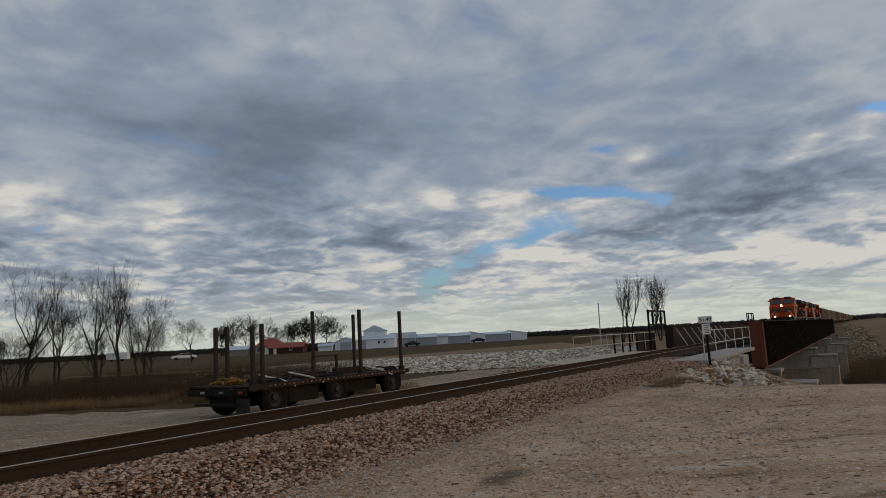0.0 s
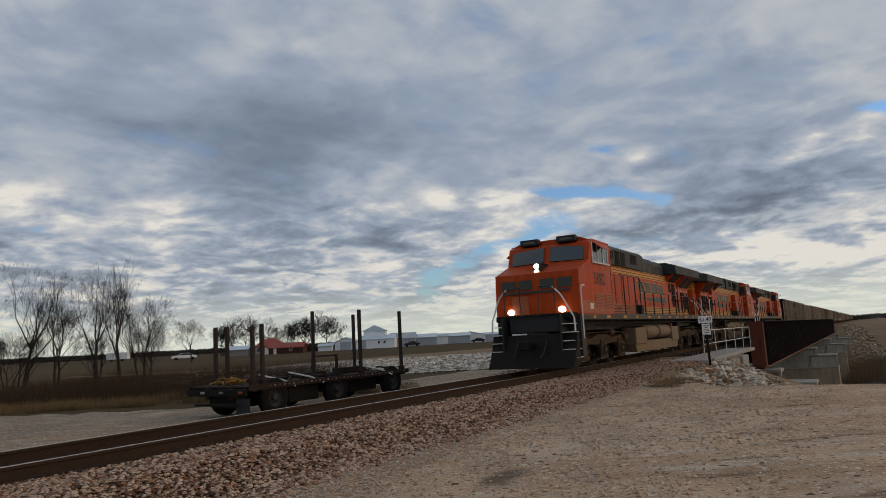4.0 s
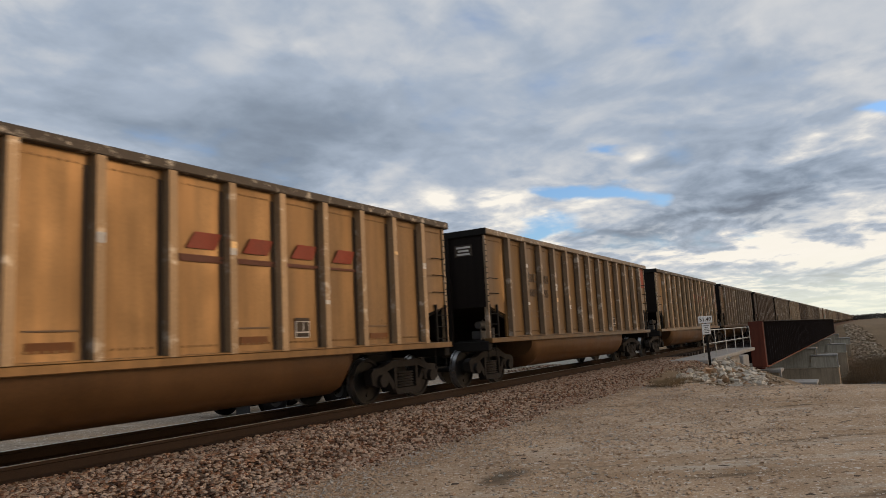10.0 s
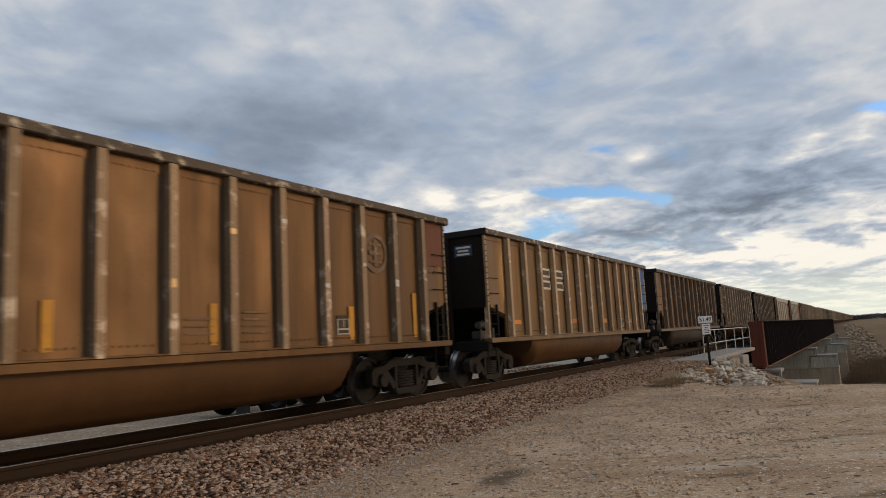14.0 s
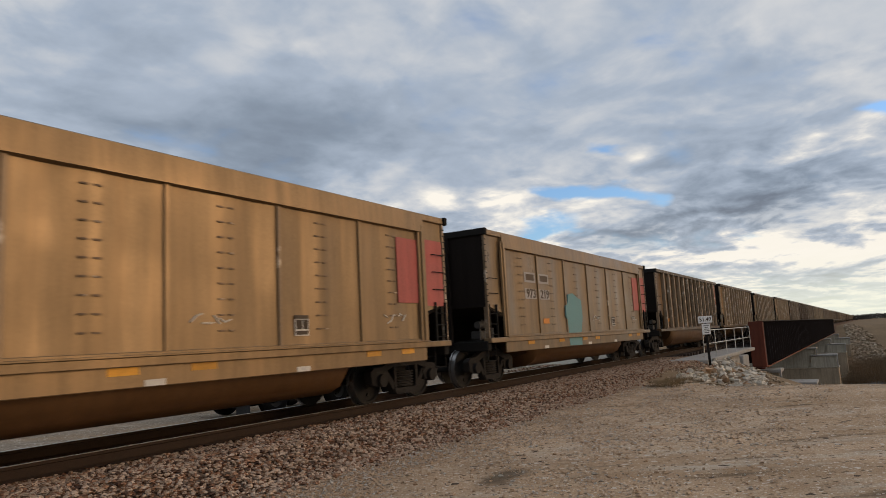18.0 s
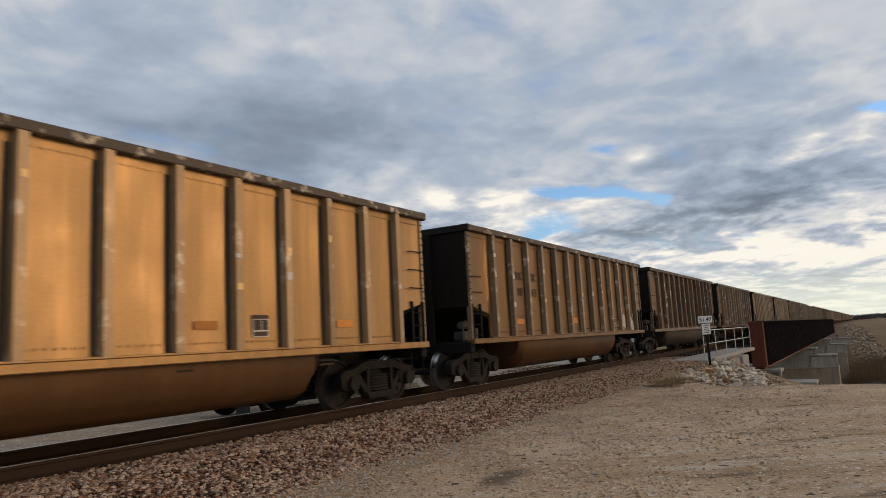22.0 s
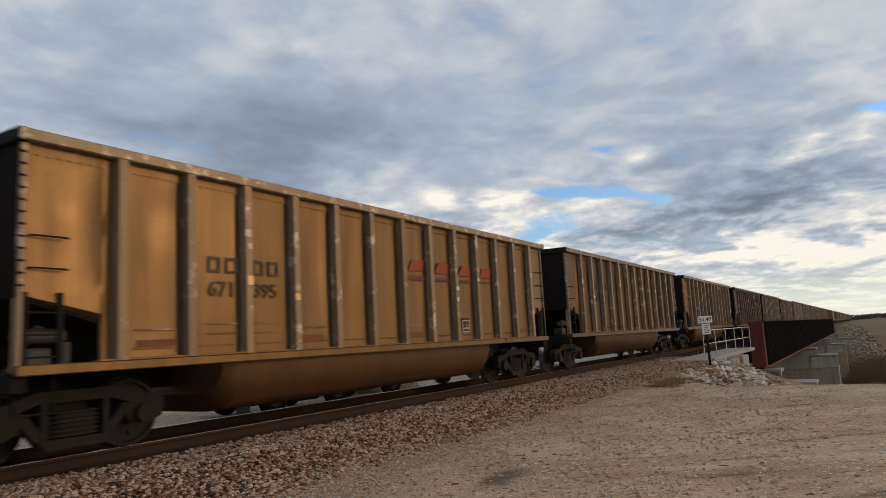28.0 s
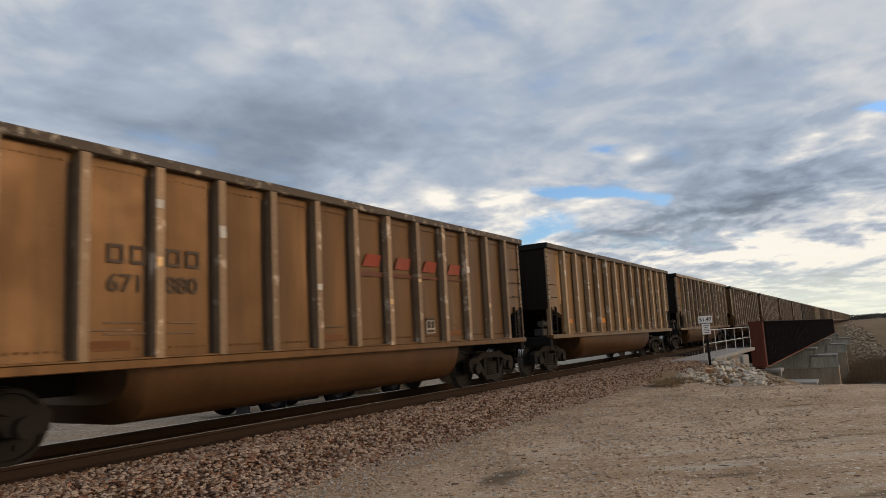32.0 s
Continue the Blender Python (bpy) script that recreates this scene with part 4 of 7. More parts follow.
def wheelset(r=0.457):
    """Two wheels on an axle, about the origin."""
    b = Build()
    for s in (-1, 1):
        y = s * 0.755
        b.lathe([(0.09, y - s * 0.07), (0.30, y - s * 0.045), (0.40, y - s * 0.07), (r + 0.025, y - s * 0.075), (r + 0.022, y - s * 0.045), (r, y - s * 0.035), (r - 0.006, y + s * 0.062),
                 (0.40, y + s * 0.068), (0.385, y + s * 0.03), (0.16, y + s * 0.05), (0.11, y + s * 0.09), (0.0, y + s * 0.09)], (0, 0, 0), "y", 28)
        for i in range(3):
            a = i * 2.094
            b.box(0.27 * math.cos(a) - 0.03, 0.27 * math.cos(a) + 0.03, y + s * 0.03, y + s * 0.065, 0.27 * math.sin(a) - 0.03, 0.27 * math.sin(a) + 0.03)
    b.cyl((0, -1.0, 0), (0, 1.0, 0), 0.075, n=10)
    me = b.mesh("wheelset")
    me.materials.append(M_WHEEL)
    me.materials.append(M_TREAD)
    for p in me.polygons:
        # the running surface is polished bright
        if math.hypot(p.center.x, p.center.z) > r - 0.03 and abs(p.normal.y) < 0.5:
            p.material_index = 1
    return me


SPINNERS = []


def freight_truck(parent, x, near=True):
    t = part("truck", cached("bolster", lambda: Build().box(-0.22, 0.22, -1.0, 1.0, 0.52, 0.80, 0.03).box(-0.35, 0.35, -0.4, 0.4, 0.78, 0.98, 0.04)), M_SOOT, parent, at=(x, 0, 0))
    for s in (-1, 1):
        part("side_frame", cached("side_frame", truck_side), M_TRUCK, t, at=pose(0, 1.06 * s, 0, 0, 0, 0 if s < 0 else 180))
        if near:
            part("spring_nest", cached("springs", springs), M_TRUCK, t, at=(0, 1.06 * s, 0))
    for dx in (-0.89, 0.89):
        w = part("wheelset", cached("wheelset", wheelset), M_WHEEL, t, "steel wheels on an axle", at=(dx, 0, 0.457))
        SPINNERS.append((w, 0.457, False))
    return t


def ladder():
    """Corner ladder: two stiles and rungs below the slope sheet, in the x-z plane."""
    b = Build()
    for x in (0.03, 0.42):
        b.box(x - 0.025, x + 0.025, -0.02, 0.02, 1.12, 1.98)
    for z in (1.25, 1.5, 1.75):
        b.cyl((0.03, 0, z), (0.42, 0, z), 0.012, n=6)
    return b


def grab():
    return Build().pipe([(0, 0, 0), (0, -0.06, 0), (0.42, -0.06, 0), (0.42, 0, 0)], 0.011)


def rivet_strip(h, n, strip=True, w=0.02):
    b = Build()
    if strip:
        b.box(0.0, 0.075, -0.004, 0.0, 0.0, h)
    for i in range(n):
        z = h * (i + 0.5) / n
        b.box(0.035 - w, 0.035 + w, -0.012, 0.0, z - 0.012, z + 0.012)
    return b


def coal_car(label, side=M_TAN, post=M_POST, chord=M_CHORD, tub=M_TUB, flat=False, near=True, group="coal train"):
    """A coal car; its left end stands at x = 0, and it runs towards +x for LEN metres."""
    c = thing("coal_car", label, "freight car", group=group)
    if not near:
        part("body", cached("far_body", simple_body), side, c)
    if near:
        for y in (-HALF, HALF - T):
            part("side_sheet", cached("side_sheet", lambda: side_sheet().mesh("side_sheet", False)), side, c, at=pose(0, y, 0) if y < 0 else pose(LEN, y + T, 0, 0, 0, 180))
        part("floor", cached("car_floor", lambda: Build().box(2.9, LEN - 2.9, -HALF + T, HALF - T, 1.06, 1.10)), M_END, c)
        for x0, x1 in ((-0.006, 0.03), (LEN - 0.03, LEN + 0.006)):
            part("end_sheet", cached(("end_sheet", x0 > 1), lambda: Build().box(x0, x1, -HALF + 0.03, HALF - 0.03, 1.92, ROOF - 0.05)), M_END, c, "near-black end sheet")
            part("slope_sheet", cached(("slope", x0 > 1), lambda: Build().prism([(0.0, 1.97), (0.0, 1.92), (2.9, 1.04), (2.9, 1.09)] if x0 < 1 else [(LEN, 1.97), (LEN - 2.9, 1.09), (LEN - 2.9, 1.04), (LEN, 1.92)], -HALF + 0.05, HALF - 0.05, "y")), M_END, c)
    for s in (-1, 1):
        y = HALF * s
        part("top_chord", cached(("chord", s, flat), lambda: Build().box(-0.05, LEN + 0.05, y - 0.09 * s, y + (0.055 if flat else 0.125) * s, ROOF - 0.14, ROOF, 0.015)), side if flat else chord, c, "worn top chord")
        part("side_sill", cached(("sill", s), lambda: Build().box(0.0, LEN, y - 0.12 * s, y + 0.09 * s, SILL - 0.02, SILL + 0.10, 0.012).box(0.9, LEN - 0.9, y - 0.02 * s, y + 0.11 * s, SILL + 0.095, SILL + 0.125, 0.006)), side, c)
        if flat:
            for i in range(5):
                part("side_seam", cached(("seam", s), lambda: Build().box(-0.035, 0.035, 0, 0.03 * s, SILL + 0.12, ROOF - 0.3, 0.004)), post if i in (1, 3) else side, c, at=(3.15 + 2.04 * i, y, 0))
            for x in (0.97, LEN - 0.97):
                part("side_pilaster", cached(("pilaster", s), lambda: Build().box(-0.13, 0.13, 0, 0.06 * s, SILL + 0.12, ROOF - 0.24, 0.008).box(-0.04, 0.04, 0.05 * s, 0.09 * s, SILL + 0.12, ROOF - 0.26, 0.008)), side, c, at=(x, y, 0))
            part("upper_band", cached(("band", s), lambda: Build().add([(x, y + d * s, z) for x in (0.9, LEN - 0.9) for d, z in ((-0.02, ROOF - 0.42), (0.085, ROOF - 0.40), (0.085, ROOF - 0.36), (0.058, ROOF - 0.02), (-0.02, ROOF - 0.02))], [(0, 1, 6, 5), (1, 2, 7, 6), (2, 3, 8, 7), (3, 4, 9, 8), (4, 0, 5, 9), (0, 4, 3, 2, 1), (5, 6, 7, 8, 9)])), side, c, "plain upper side band")
            part("lower_band", cached(("lband", s), lambda: Build().box(0.9, LEN - 0.9, y - 0.01 * s, y + 0.03 * s, SILL - 0.28, SILL + 0.16, 0.01)), side, c)
        elif near:
            pm = cached(("side_post", s), lambda: Build().prism([(-0.075, 0), (-0.062, 0.125 * s), (0.062, 0.125 * s), (0.075, 0)], SILL + 0.1, ROOF - 0.14, "z"))
            for i in range(1, POSTS + 1):
                part("side_post", pm, post, c, at=(post_x(i), y, 0))
            if s < 0:
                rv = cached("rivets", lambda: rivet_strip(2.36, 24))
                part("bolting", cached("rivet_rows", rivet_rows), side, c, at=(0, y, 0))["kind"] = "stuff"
                # sooty riveted seam, its dark colour also carrying the shade beside each post
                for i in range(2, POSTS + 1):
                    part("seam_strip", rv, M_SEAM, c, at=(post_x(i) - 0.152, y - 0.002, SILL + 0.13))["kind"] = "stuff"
        else:
            def posts():
                b = Build()
                for i in range(1, POSTS + 1):
                    b.box(post_x(i) - 0.08, post_x(i) + 0.08, y - 0.02 * s, y + 0.1 * s, SILL + 0.1, ROOF - 0.14)
                return b
            part("side_posting", cached(("posts", s), posts), post, c)["kind"] = "stuff"
        for x in (0.0, LEN):
            k = 1 if x == 0 else -1
            part("corner_post", cached("corner_post", lambda: Build().box(-0.04, 0.04, -0.06, 0.06, SILL, ROOF - 0.1, 0.01)), post if near else side, c, at=(x + 0.05 * k, y - 0.03 * s, 0))
            if near:
                lad = part("ladder", cached("ladder", ladder), M_SOOT, c, at=Matrix.Translation((x + 0.06 * k, y + 0.02 * s, 0)) @ Matrix.Diagonal((k, 1, 1, 1)))
                for z in (2.25, 2.62, 2.99) if x else (2.25, 2.62):
                    part("grab_iron", cached("grab", grab), M_SOOT, c, at=Matrix.Translation((x + 0.12 * k, y, z)) @ Matrix.Diagonal((k, -s, 1, 1)))
                part("end_step", cached("end_step", lambda: Build().pipe([(0, 0, 1.1), (0, 0, 0.62), (0.42, 0, 0.62), (0.42, 0, 1.1)], 0.014)), M_SOOT, c, at=(x + (0.04 if k > 0 else -0.46), y - 0.06 * s, 0))
        if near and s < 0:
            part("corner_riveting", cached("corner_rivets", lambda: rivet_strip(1.8, 13, False, 0.035)), M_SOOT, c, at=(-0.005, y - 0.03, 1.98))["kind"] = "stuff"
            part("corner_riveting", cached("corner_rivets", lambda: None), M_SOOT, c, at=(LEN - 0.085, y - 0.03, 1.98))["kind"] = "stuff"
    for x in (0.0, LEN):
        part("end_chord", cached("end_chord", lambda: Build().box(-0.06, 0.06, -HALF - 0.1, HALF + 0.1, ROOF - 0.15, ROOF + 0.015, 0.015)), M_SOOT, c, at=(x, 0, 0))
        part("end_sill", cached("end_sill", lambda: Build().box(-0.1, 0.1, -HALF, HALF, 0.86, 1.1, 0.02)), M_SOOT, c, at=(x + (0.06 if x == 0 else -0.06), 0, 0))
        k = -1 if x == 0 else 1
        part("coupler", cached("coupler", lambda: Build().box(0, 0.72, -0.09, 0.09, 0.76, 0.94, 0.02).box(0.66, 0.96, -0.17, 0.12, 0.70, 1.0, 0.05).pipe([(0.3, 0.35, 0.8), (0.6, 0.36, 0.45), (0.95, 0.3, 0.36)], 0.025)), M_SOOT, c, at=Matrix.Translation((x, 0, 0)) @ Matrix.Diagonal((k, 1, 1, 1)))
        if near:
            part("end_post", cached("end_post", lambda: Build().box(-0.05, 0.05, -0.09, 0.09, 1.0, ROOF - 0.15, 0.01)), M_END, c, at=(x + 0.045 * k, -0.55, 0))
    if near:
        gear = part("brake_valve", cached("brake_valve", lambda: Build().box(0.30, 0.62, -1.25, -0.95, 1.14, 1.36, 0.03).cyl((0.2, -1.2, 1.5), (0.75, -1.2, 1.5), 0.09, n=12).cyl((0.7, -1.32, 1.12), (0.7, -1.32, 1.42), 0.07, n=10).pipe([(0.15, -1.3, 1.12), (0.2, -1.28, 1.4), (0.45, -1.2, 1.62), (0.8, -1.2, 1.45)], 0.02)), M_VALVE, c, "pale grey brake valves and pipes")
        part("brake_platform", cached("brake_platform", lambda: Build().box(0.05, 0.95, -HALF + 0.02, -0.7, 1.07, 1.13, 0.01)), M_SOOT, gear)
    part("center_sill", cached("center_sill", lambda: Build().box(0.1, LEN - 0.1, -0.2, 0.2, 0.72, 1.05)), M_SOOT, c)
    part("tub", cached("tub", car_tub), tub, c, "dusty rounded tub")
    for x in (0.98, LEN - 0.98):
        freight_truck(c, x, near)
    return c


def mark(c, name, x0, x1, z0, z1, material, label="", out=0.008, side=-1):
    """A flat painted or plated field on the car's side."""
    y = HALF * side
    return part(name, Build().box(x0, x1, y, y + out * side, z0, z1), material, c, label)


def words(c, text, x, z, size, material, stretch=0.9, y=None):
    return part("lettering", text_mesh(text, size, stretch), material, c, at=(x, (-HALF if y is None else y) - 0.004, z))


def outline_block(c, x, z, w, h, stroke, material, out=0.008, name="name_block"):
    """A plain open block, in place of a letter of a railway's name."""
    b, y0, y1 = Build(), -HALF - out, -HALF
    for x0, x1 in ((x - w / 2, x - w / 2 + stroke), (x + w / 2 - stroke, x + w / 2)):
        b.box(x0, x1, y0, y1, z - h / 2, z + h / 2)
    for z0 in (z - h / 2, z + h / 2 - stroke):
        b.box(x - w / 2 + stroke, x + w / 2 - stroke, y0, y1, z0, z0 + stroke)
    return part(name, b, material, c)


def reporting_marks(c, text, number, i, z, size, material, barred=False, gap=0.42):
    """Letters in two halves, either side of a post; a railway's own name becomes plain bars."""
    xs = (post_x(i - 0.40), post_x(i + 0.42))
    for x, w in zip(xs, (text[:2], text[2:])):
        if barred:
            for dx in (-0.14, 0.17):
                outline_block(c, x + dx, z, 0.22, size * 0.76, 0.045, material)
        else:
            words(c, w, x, z, size, material, 1.08)
    for x, w in zip(xs, number):
        if w:
            words(c, w, x, z - gap, size, material, 1.08)
    for x, w in zip(xs, (0.55, 0.42)):
        for k in range(2):
            mark(c, "data_bar", x - w / 2, x + w / 2, z - gap - 0.5 - k * 0.14, z - gap - 0.5 - k * 0.14 + 0.022, M_POST_DK if material != M_LETTER_LT else material)


def logo_bars(c, material, under, z=2.79, first=8):
    """Plain slanted blocks in place of the owner's emblem."""
    for i in range(4):
        x = post_x(first + i - 0.5) + 0.08
        part("emblem_block", Build().prism([(x - 0.30, z - 0.12), (x + 0.20, z - 0.12), (x + 0.31, z + 0.12), (x - 0.14, z + 0.12)], -HALF - 0.007, -HALF, "y"), material, c)
        if under:
            mark(c, "emblem_line", x - 0.40, x + 0.36, z - 0.31 + 0.02 * i, z - 0.21, under)


def round_emblem(c, i, z=2.75):
    x = post_x(i - 0.5)
    part("round_emblem", Build().lathe([(0.29, -HALF - 0.006), (0.38, -HALF - 0.006), (0.38, -HALF), (0.29, -HALF), (0.29, -HALF - 0.006)], (x, 0, z), "y", 28, False).box(x - 0.2, x + 0.2, -HALF - 0.006, -HALF, z - 0.04, z + 0.04).box(x - 0.05, x + 0.05, -HALF - 0.006, -HALF, z - 0.25, z + 0.25).box(x - 0.2, x + 0.2, -HALF - 0.006, -HALF, z + 0.14, z + 0.19).box(x - 0.2, x + 0.2, -HALF - 0.006, -HALF, z - 0.19, z - 0.14), M_POST_DK, c)


def notice(c, x, z=1.55, w=0.32, h=0.27, material=None):
    n = mark(c, "data_plate", x - w / 2, x + w / 2, z - h / 2, z + h / 2, material or M_LETTER_LT)
    part("plate_heading", Build().box(x - w * 0.5, x + w * 0.5, -HALF - 0.012, -HALF - 0.004, z + h * 0.5, z + h * 0.72, 0.003), M_SEAM, n)
    for u0, u1, v0, v1 in ((-0.44, 0.02, -0.12, 0.46), (0.08, 0.44, -0.12, 0.46), (-0.44, 0.44, -0.44, -0.2)):
        part("plate_field", Build().box(x + u0 * w, x + u1 * w, -HALF - 0.011, -HALF - 0.008, z + v0 * h, z + v1 * h), M_SEAM, n)


def end_patch(c, material, label, right=True, z0=1.98, z1=None, w=None):
    x0, x1 = (LEN - STEP + 0.09, LEN - 0.1) if right else (0.1, STEP - 0.09)
    mark(c, "end_patch", x0, x1, z0, z1 or ROOF - 0.15, material, label, 0.006)


def dress(c, k, spots):
    """The small orange reflectors and pale scraps that every car carries."""
    rng = random.Random(k)
    for i in spots:
        x = post_x(i + 0.5) + rng.uniform(-0.1, 0.1)
        if k in (4, 8, 12, 21, 22, 27, 28, 30):
            mark(c, "upright_reflector", post_x(i) + 0.14, post_x(i) + 0.26, SILL + 0.2, SILL + 0.72, M_YELLOW_MARK)
            continue
        if k in (3, 5, 6, 10, 16, 17, 20, 26, 29, 31):
            mark(c, "reflector", x - 0.27, x + 0.27, SILL + 0.22, SILL + 0.34, M_FADED_ORANGE, "faded orange reflector")
            mark(c, "stencil_bar", x - 0.3, x + 0.3, SILL + 0.46, SILL + 0.48, M_POST_DK)
            continue
        mark(c, "reflector", x - rng.uniform(0.16, 0.24), x + 0.2, SILL + 0.42, SILL + 0.42 + rng.uniform(0.1, 0.17), M_ORANGE_MARK)
    notice(c, post_x(rng.choice((9, 10)) + 0.5), 1.5)
    for _ in range(0 if k in (13, 14) else 10):
        i = rng.randrange(1, 14)
        z = rng.uniform(1.9, 3.2)
        w = rng.choice((0.035, 0.055, 0.055))
        x = post_x(i) + rng.uniform(-0.02, 0.02)
        part("pale_tag", Build().box(x - w, x + w, -HALF - 0.131, -HALF - 0.125, z, z + rng.uniform(0.05, 0.14)), rng.choice((M_LETTER_LT, M_GOLD, M_LETTER_LT)), c)


# ------------------------------------------------------------------ locomotives
M_ORANGE = mat("loco_orange_paint", (0.475, 0.0581, 0.00528), 0.5, dark=0.68, scale=0.9, fine=20, bump=0.03, streak=0.5, own=0.05, spec=0.18)
M_ORANGE_DUST = mat("dusty_orange_paint", (0.36, 0.095, 0.035), 0.6, dark=0.8, scale=0.8, fine=20, bump=0.04, streak=0.35)
M_YELLOW = mat("loco_yellow_stripe", (0.56, 0.235, 0.008), 0.5, dark=0.72, scale=0.9, fine=25, bump=0.02, streak=0.3, own=0.1)
M_GREY = mat("loco_dark_grey_roof", (0.027, 0.03, 0.0307), 0.65, dark=0.7, scale=0.8, fine=22, bump=0.04, streak=0.3, spec=0.3)
M_GRILLE = mat("black_grille", (0.012, 0.012, 0.012), 0.7, dark=0.6, scale=3, fine=50, bump=0.5)
M_LOGO = mat("dark_green_emblem", (0.04, 0.045, 0.034), 0.5, dark=0.8, scale=2, fine=25, bump=0.02)
M_TANK = mat("dust_coated_tank", (0.20, 0.138, 0.08), 0.75, dark=0.7, scale=1.2, fine=22, bump=0.08, streak=0.35)
M_LTRUCK = mat("dust_coated_truck", (0.064, 0.041, 0.024), 0.85, dark=0.5, scale=2.2, fine=25, bump=0.15, spec=0.12)
M_AXLE = mat("tan_dusted_axle_box", (0.105, 0.07, 0.042), 0.8, dark=0.55, scale=4, fine=25, bump=0.15, spec=0.15)
M_SILLGREY = mat("grey_side_sill", (0.045, 0.04, 0.032), 0.6, dark=0.7, scale=1.5, fine=25, bump=0.04, streak=0.3)
M_HANDRAIL = mat("black_handrail", (0.02, 0.02, 0.02), 0.5, dark=0.8, scale=4, fine=30, bump=0.02)
M_SILVER = mat("pale_grab_rail", (0.62, 0.61, 0.58), 0.5, dark=0.85, scale=4, fine=30, bump=0.02)
M_GLASS = mat("dark_cab_glass", (0.02, 0.03, 0.035), 0.06, dark=0.9, scale=2, fine=30, bump=0.0, spec=0.9)
M_SHEDGREY_DIM = mat("dim_grey_digits", (0.10, 0.10, 0.09), 0.6, dark=0.8, scale=4, fine=30, bump=0.0)
M_LAMP = glowing("headlight_glow", (1.0, 0.86, 0.62), 6.0)
M_LENS = mat("unlit_lens", (0.5, 0.5, 0.48), 0.15, dark=0.8, scale=4, fine=30, bump=0.0)
LLEN = 22.3
UP = (0, 0, 1)


def loco_truck_side():
    b = Build()
    top = [(-2.75, 0.86), (-2.6, 1.02), (-2.0, 1.05), (-1.3, 0.96), (-0.5, 1.10), (0.5, 1.10), (1.3, 0.96), (2.0, 1.05), (2.6, 1.02), (2.75, 0.86), (2.7, 0.70), (2.2, 0.62), (1.55, 0.78), (0.5, 0.74), (-0.5, 0.74), (-1.55, 0.78), (-2.2, 0.62), (-2.7, 0.70)]
    b.prism(top, -0.09, 0.09, "y")
    for x in (-2.02, 0.0, 2.02):
        b.prism([(x - 0.30, 0.90), (x + 0.30, 0.90), (x + 0.33, 0.62), (x + 0.40, 0.42), (x + 0.44, 0.24), (x - 0.44, 0.24), (x - 0.40, 0.42), (x - 0.33, 0.62)], -0.13, 0.06, "y")
        b.box(x - 0.10, x + 0.10, -0.15, -0.13, 0.78, 0.86, 0.01)
        b.cyl((x - 0.5, -0.02, 0.70), (x - 0.5, -0.02, 1.0), 0.05, n=8)
    for x in (-2.55, 2.55):
        b.cyl((x - 0.25, -0.1, 0.92), (x + 0.25, -0.1, 0.92), 0.13, n=12)
    b.pipe([(-2.6, -0.14, 1.12), (-1.4, -0.14, 1.16), (1.3, -0.14, 1.16), (2.6, -0.14, 1.1)], 0.02)
    return b


def loco_spring():
    b = Build()
    for k in range(5):
        b.lathe([(0.075, 0.0), (0.11, 0.018), (0.11, 0.034), (0.075, 0.05)], (0, 0, 0.36 + k * 0.062), "z", 12)
    return b


def loco_truck(parent, x):
    t = part("truck", cached("loco_bolster", lambda: Build().box(-2.6, 2.6, -0.9, 0.9, 0.55, 1.0, 0.05).box(-0.6, 0.6, -0.6, 0.6, 1.0, 1.45, 0.05)), M_SOOT, parent, at=(x, 0, 0))
    for s in (-1, 1):
        part("side_frame", cached("loco_side", loco_truck_side), M_LTRUCK, t, "dust-coated cast side frame", at=pose(0, 1.13 * s, 0, 0, 0, 0 if s < 0 else 180))
        for dx in (-2.44, -1.6, -0.42, 0.42, 1.6, 2.44):
            part("coil_spring", cached("loco_spring", loco_spring), M_TRUCK, t, at=(dx, 1.2 * s, 0))
        part("brake_cylinder", cached("brake_cyl", lambda: Build().cyl((-0.25, 0, 1.14), (0.25, 0, 1.14), 0.12, n=12)), M_LTRUCK, t, at=(-1.0, 1.2 * s, 0))
        for dx in (-2.02, 0.0, 2.02):
            box = part("axle_box", cached("axle_box", lambda: Build().prism([(-0.21, -0.15), (-0.15, -0.21), (0.15, -0.21), (0.21, -0.15), (0.21, 0.15), (0.15, 0.21), (-0.15, 0.21), (-0.21, 0.15)], -0.17, -0.1, "y").cyl((0, -0.2, 0), (0, -0.17, 0), 0.075, n=12)), M_AXLE, t, "tan dusted axle box", at=pose(dx, 1.13 * s, 0.55, 0, 0, 0 if s < 0 else 180))
            # dark raised ring stands for the shade in the recess round the axle
            part("bearing_ring", cached("bearing_ring", lambda: Build().lathe([(0.10, -0.172), (0.105, -0.195), (0.185, -0.195), (0.195, -0.172)], (0, 0, 0), "y", 20, False)), M_SOOT, box)
    for dx in (-2.02, 0.0, 2.02):
        w = part("wheelset", cached("loco_wheelset", lambda: wheelset(0.53)), M_WHEEL, t, at=(dx, 0, 0.53))
        SPINNERS.append((w, 0.53, False))


def stripes(t, x0, x1, z0, z1, y, n=3, name="yellow_stripe", material=None):
    """A yellow band with thin dark lines, on both sides."""
    for s in (-1, 1):
        b = part(name, Build().box(x0, x1, y * s, (y + 0.006) * s, z0, z1), material or M_YELLOW, t)
        for i in range(n):
            z = z0 + (z1 - z0) * (i + 0.5) / n
            part("pinstripe", Build().box(x0, x1, (y + 0.006) * s, (y + 0.009) * s, z - 0.012, z + 0.012), M_GRILLE, b)


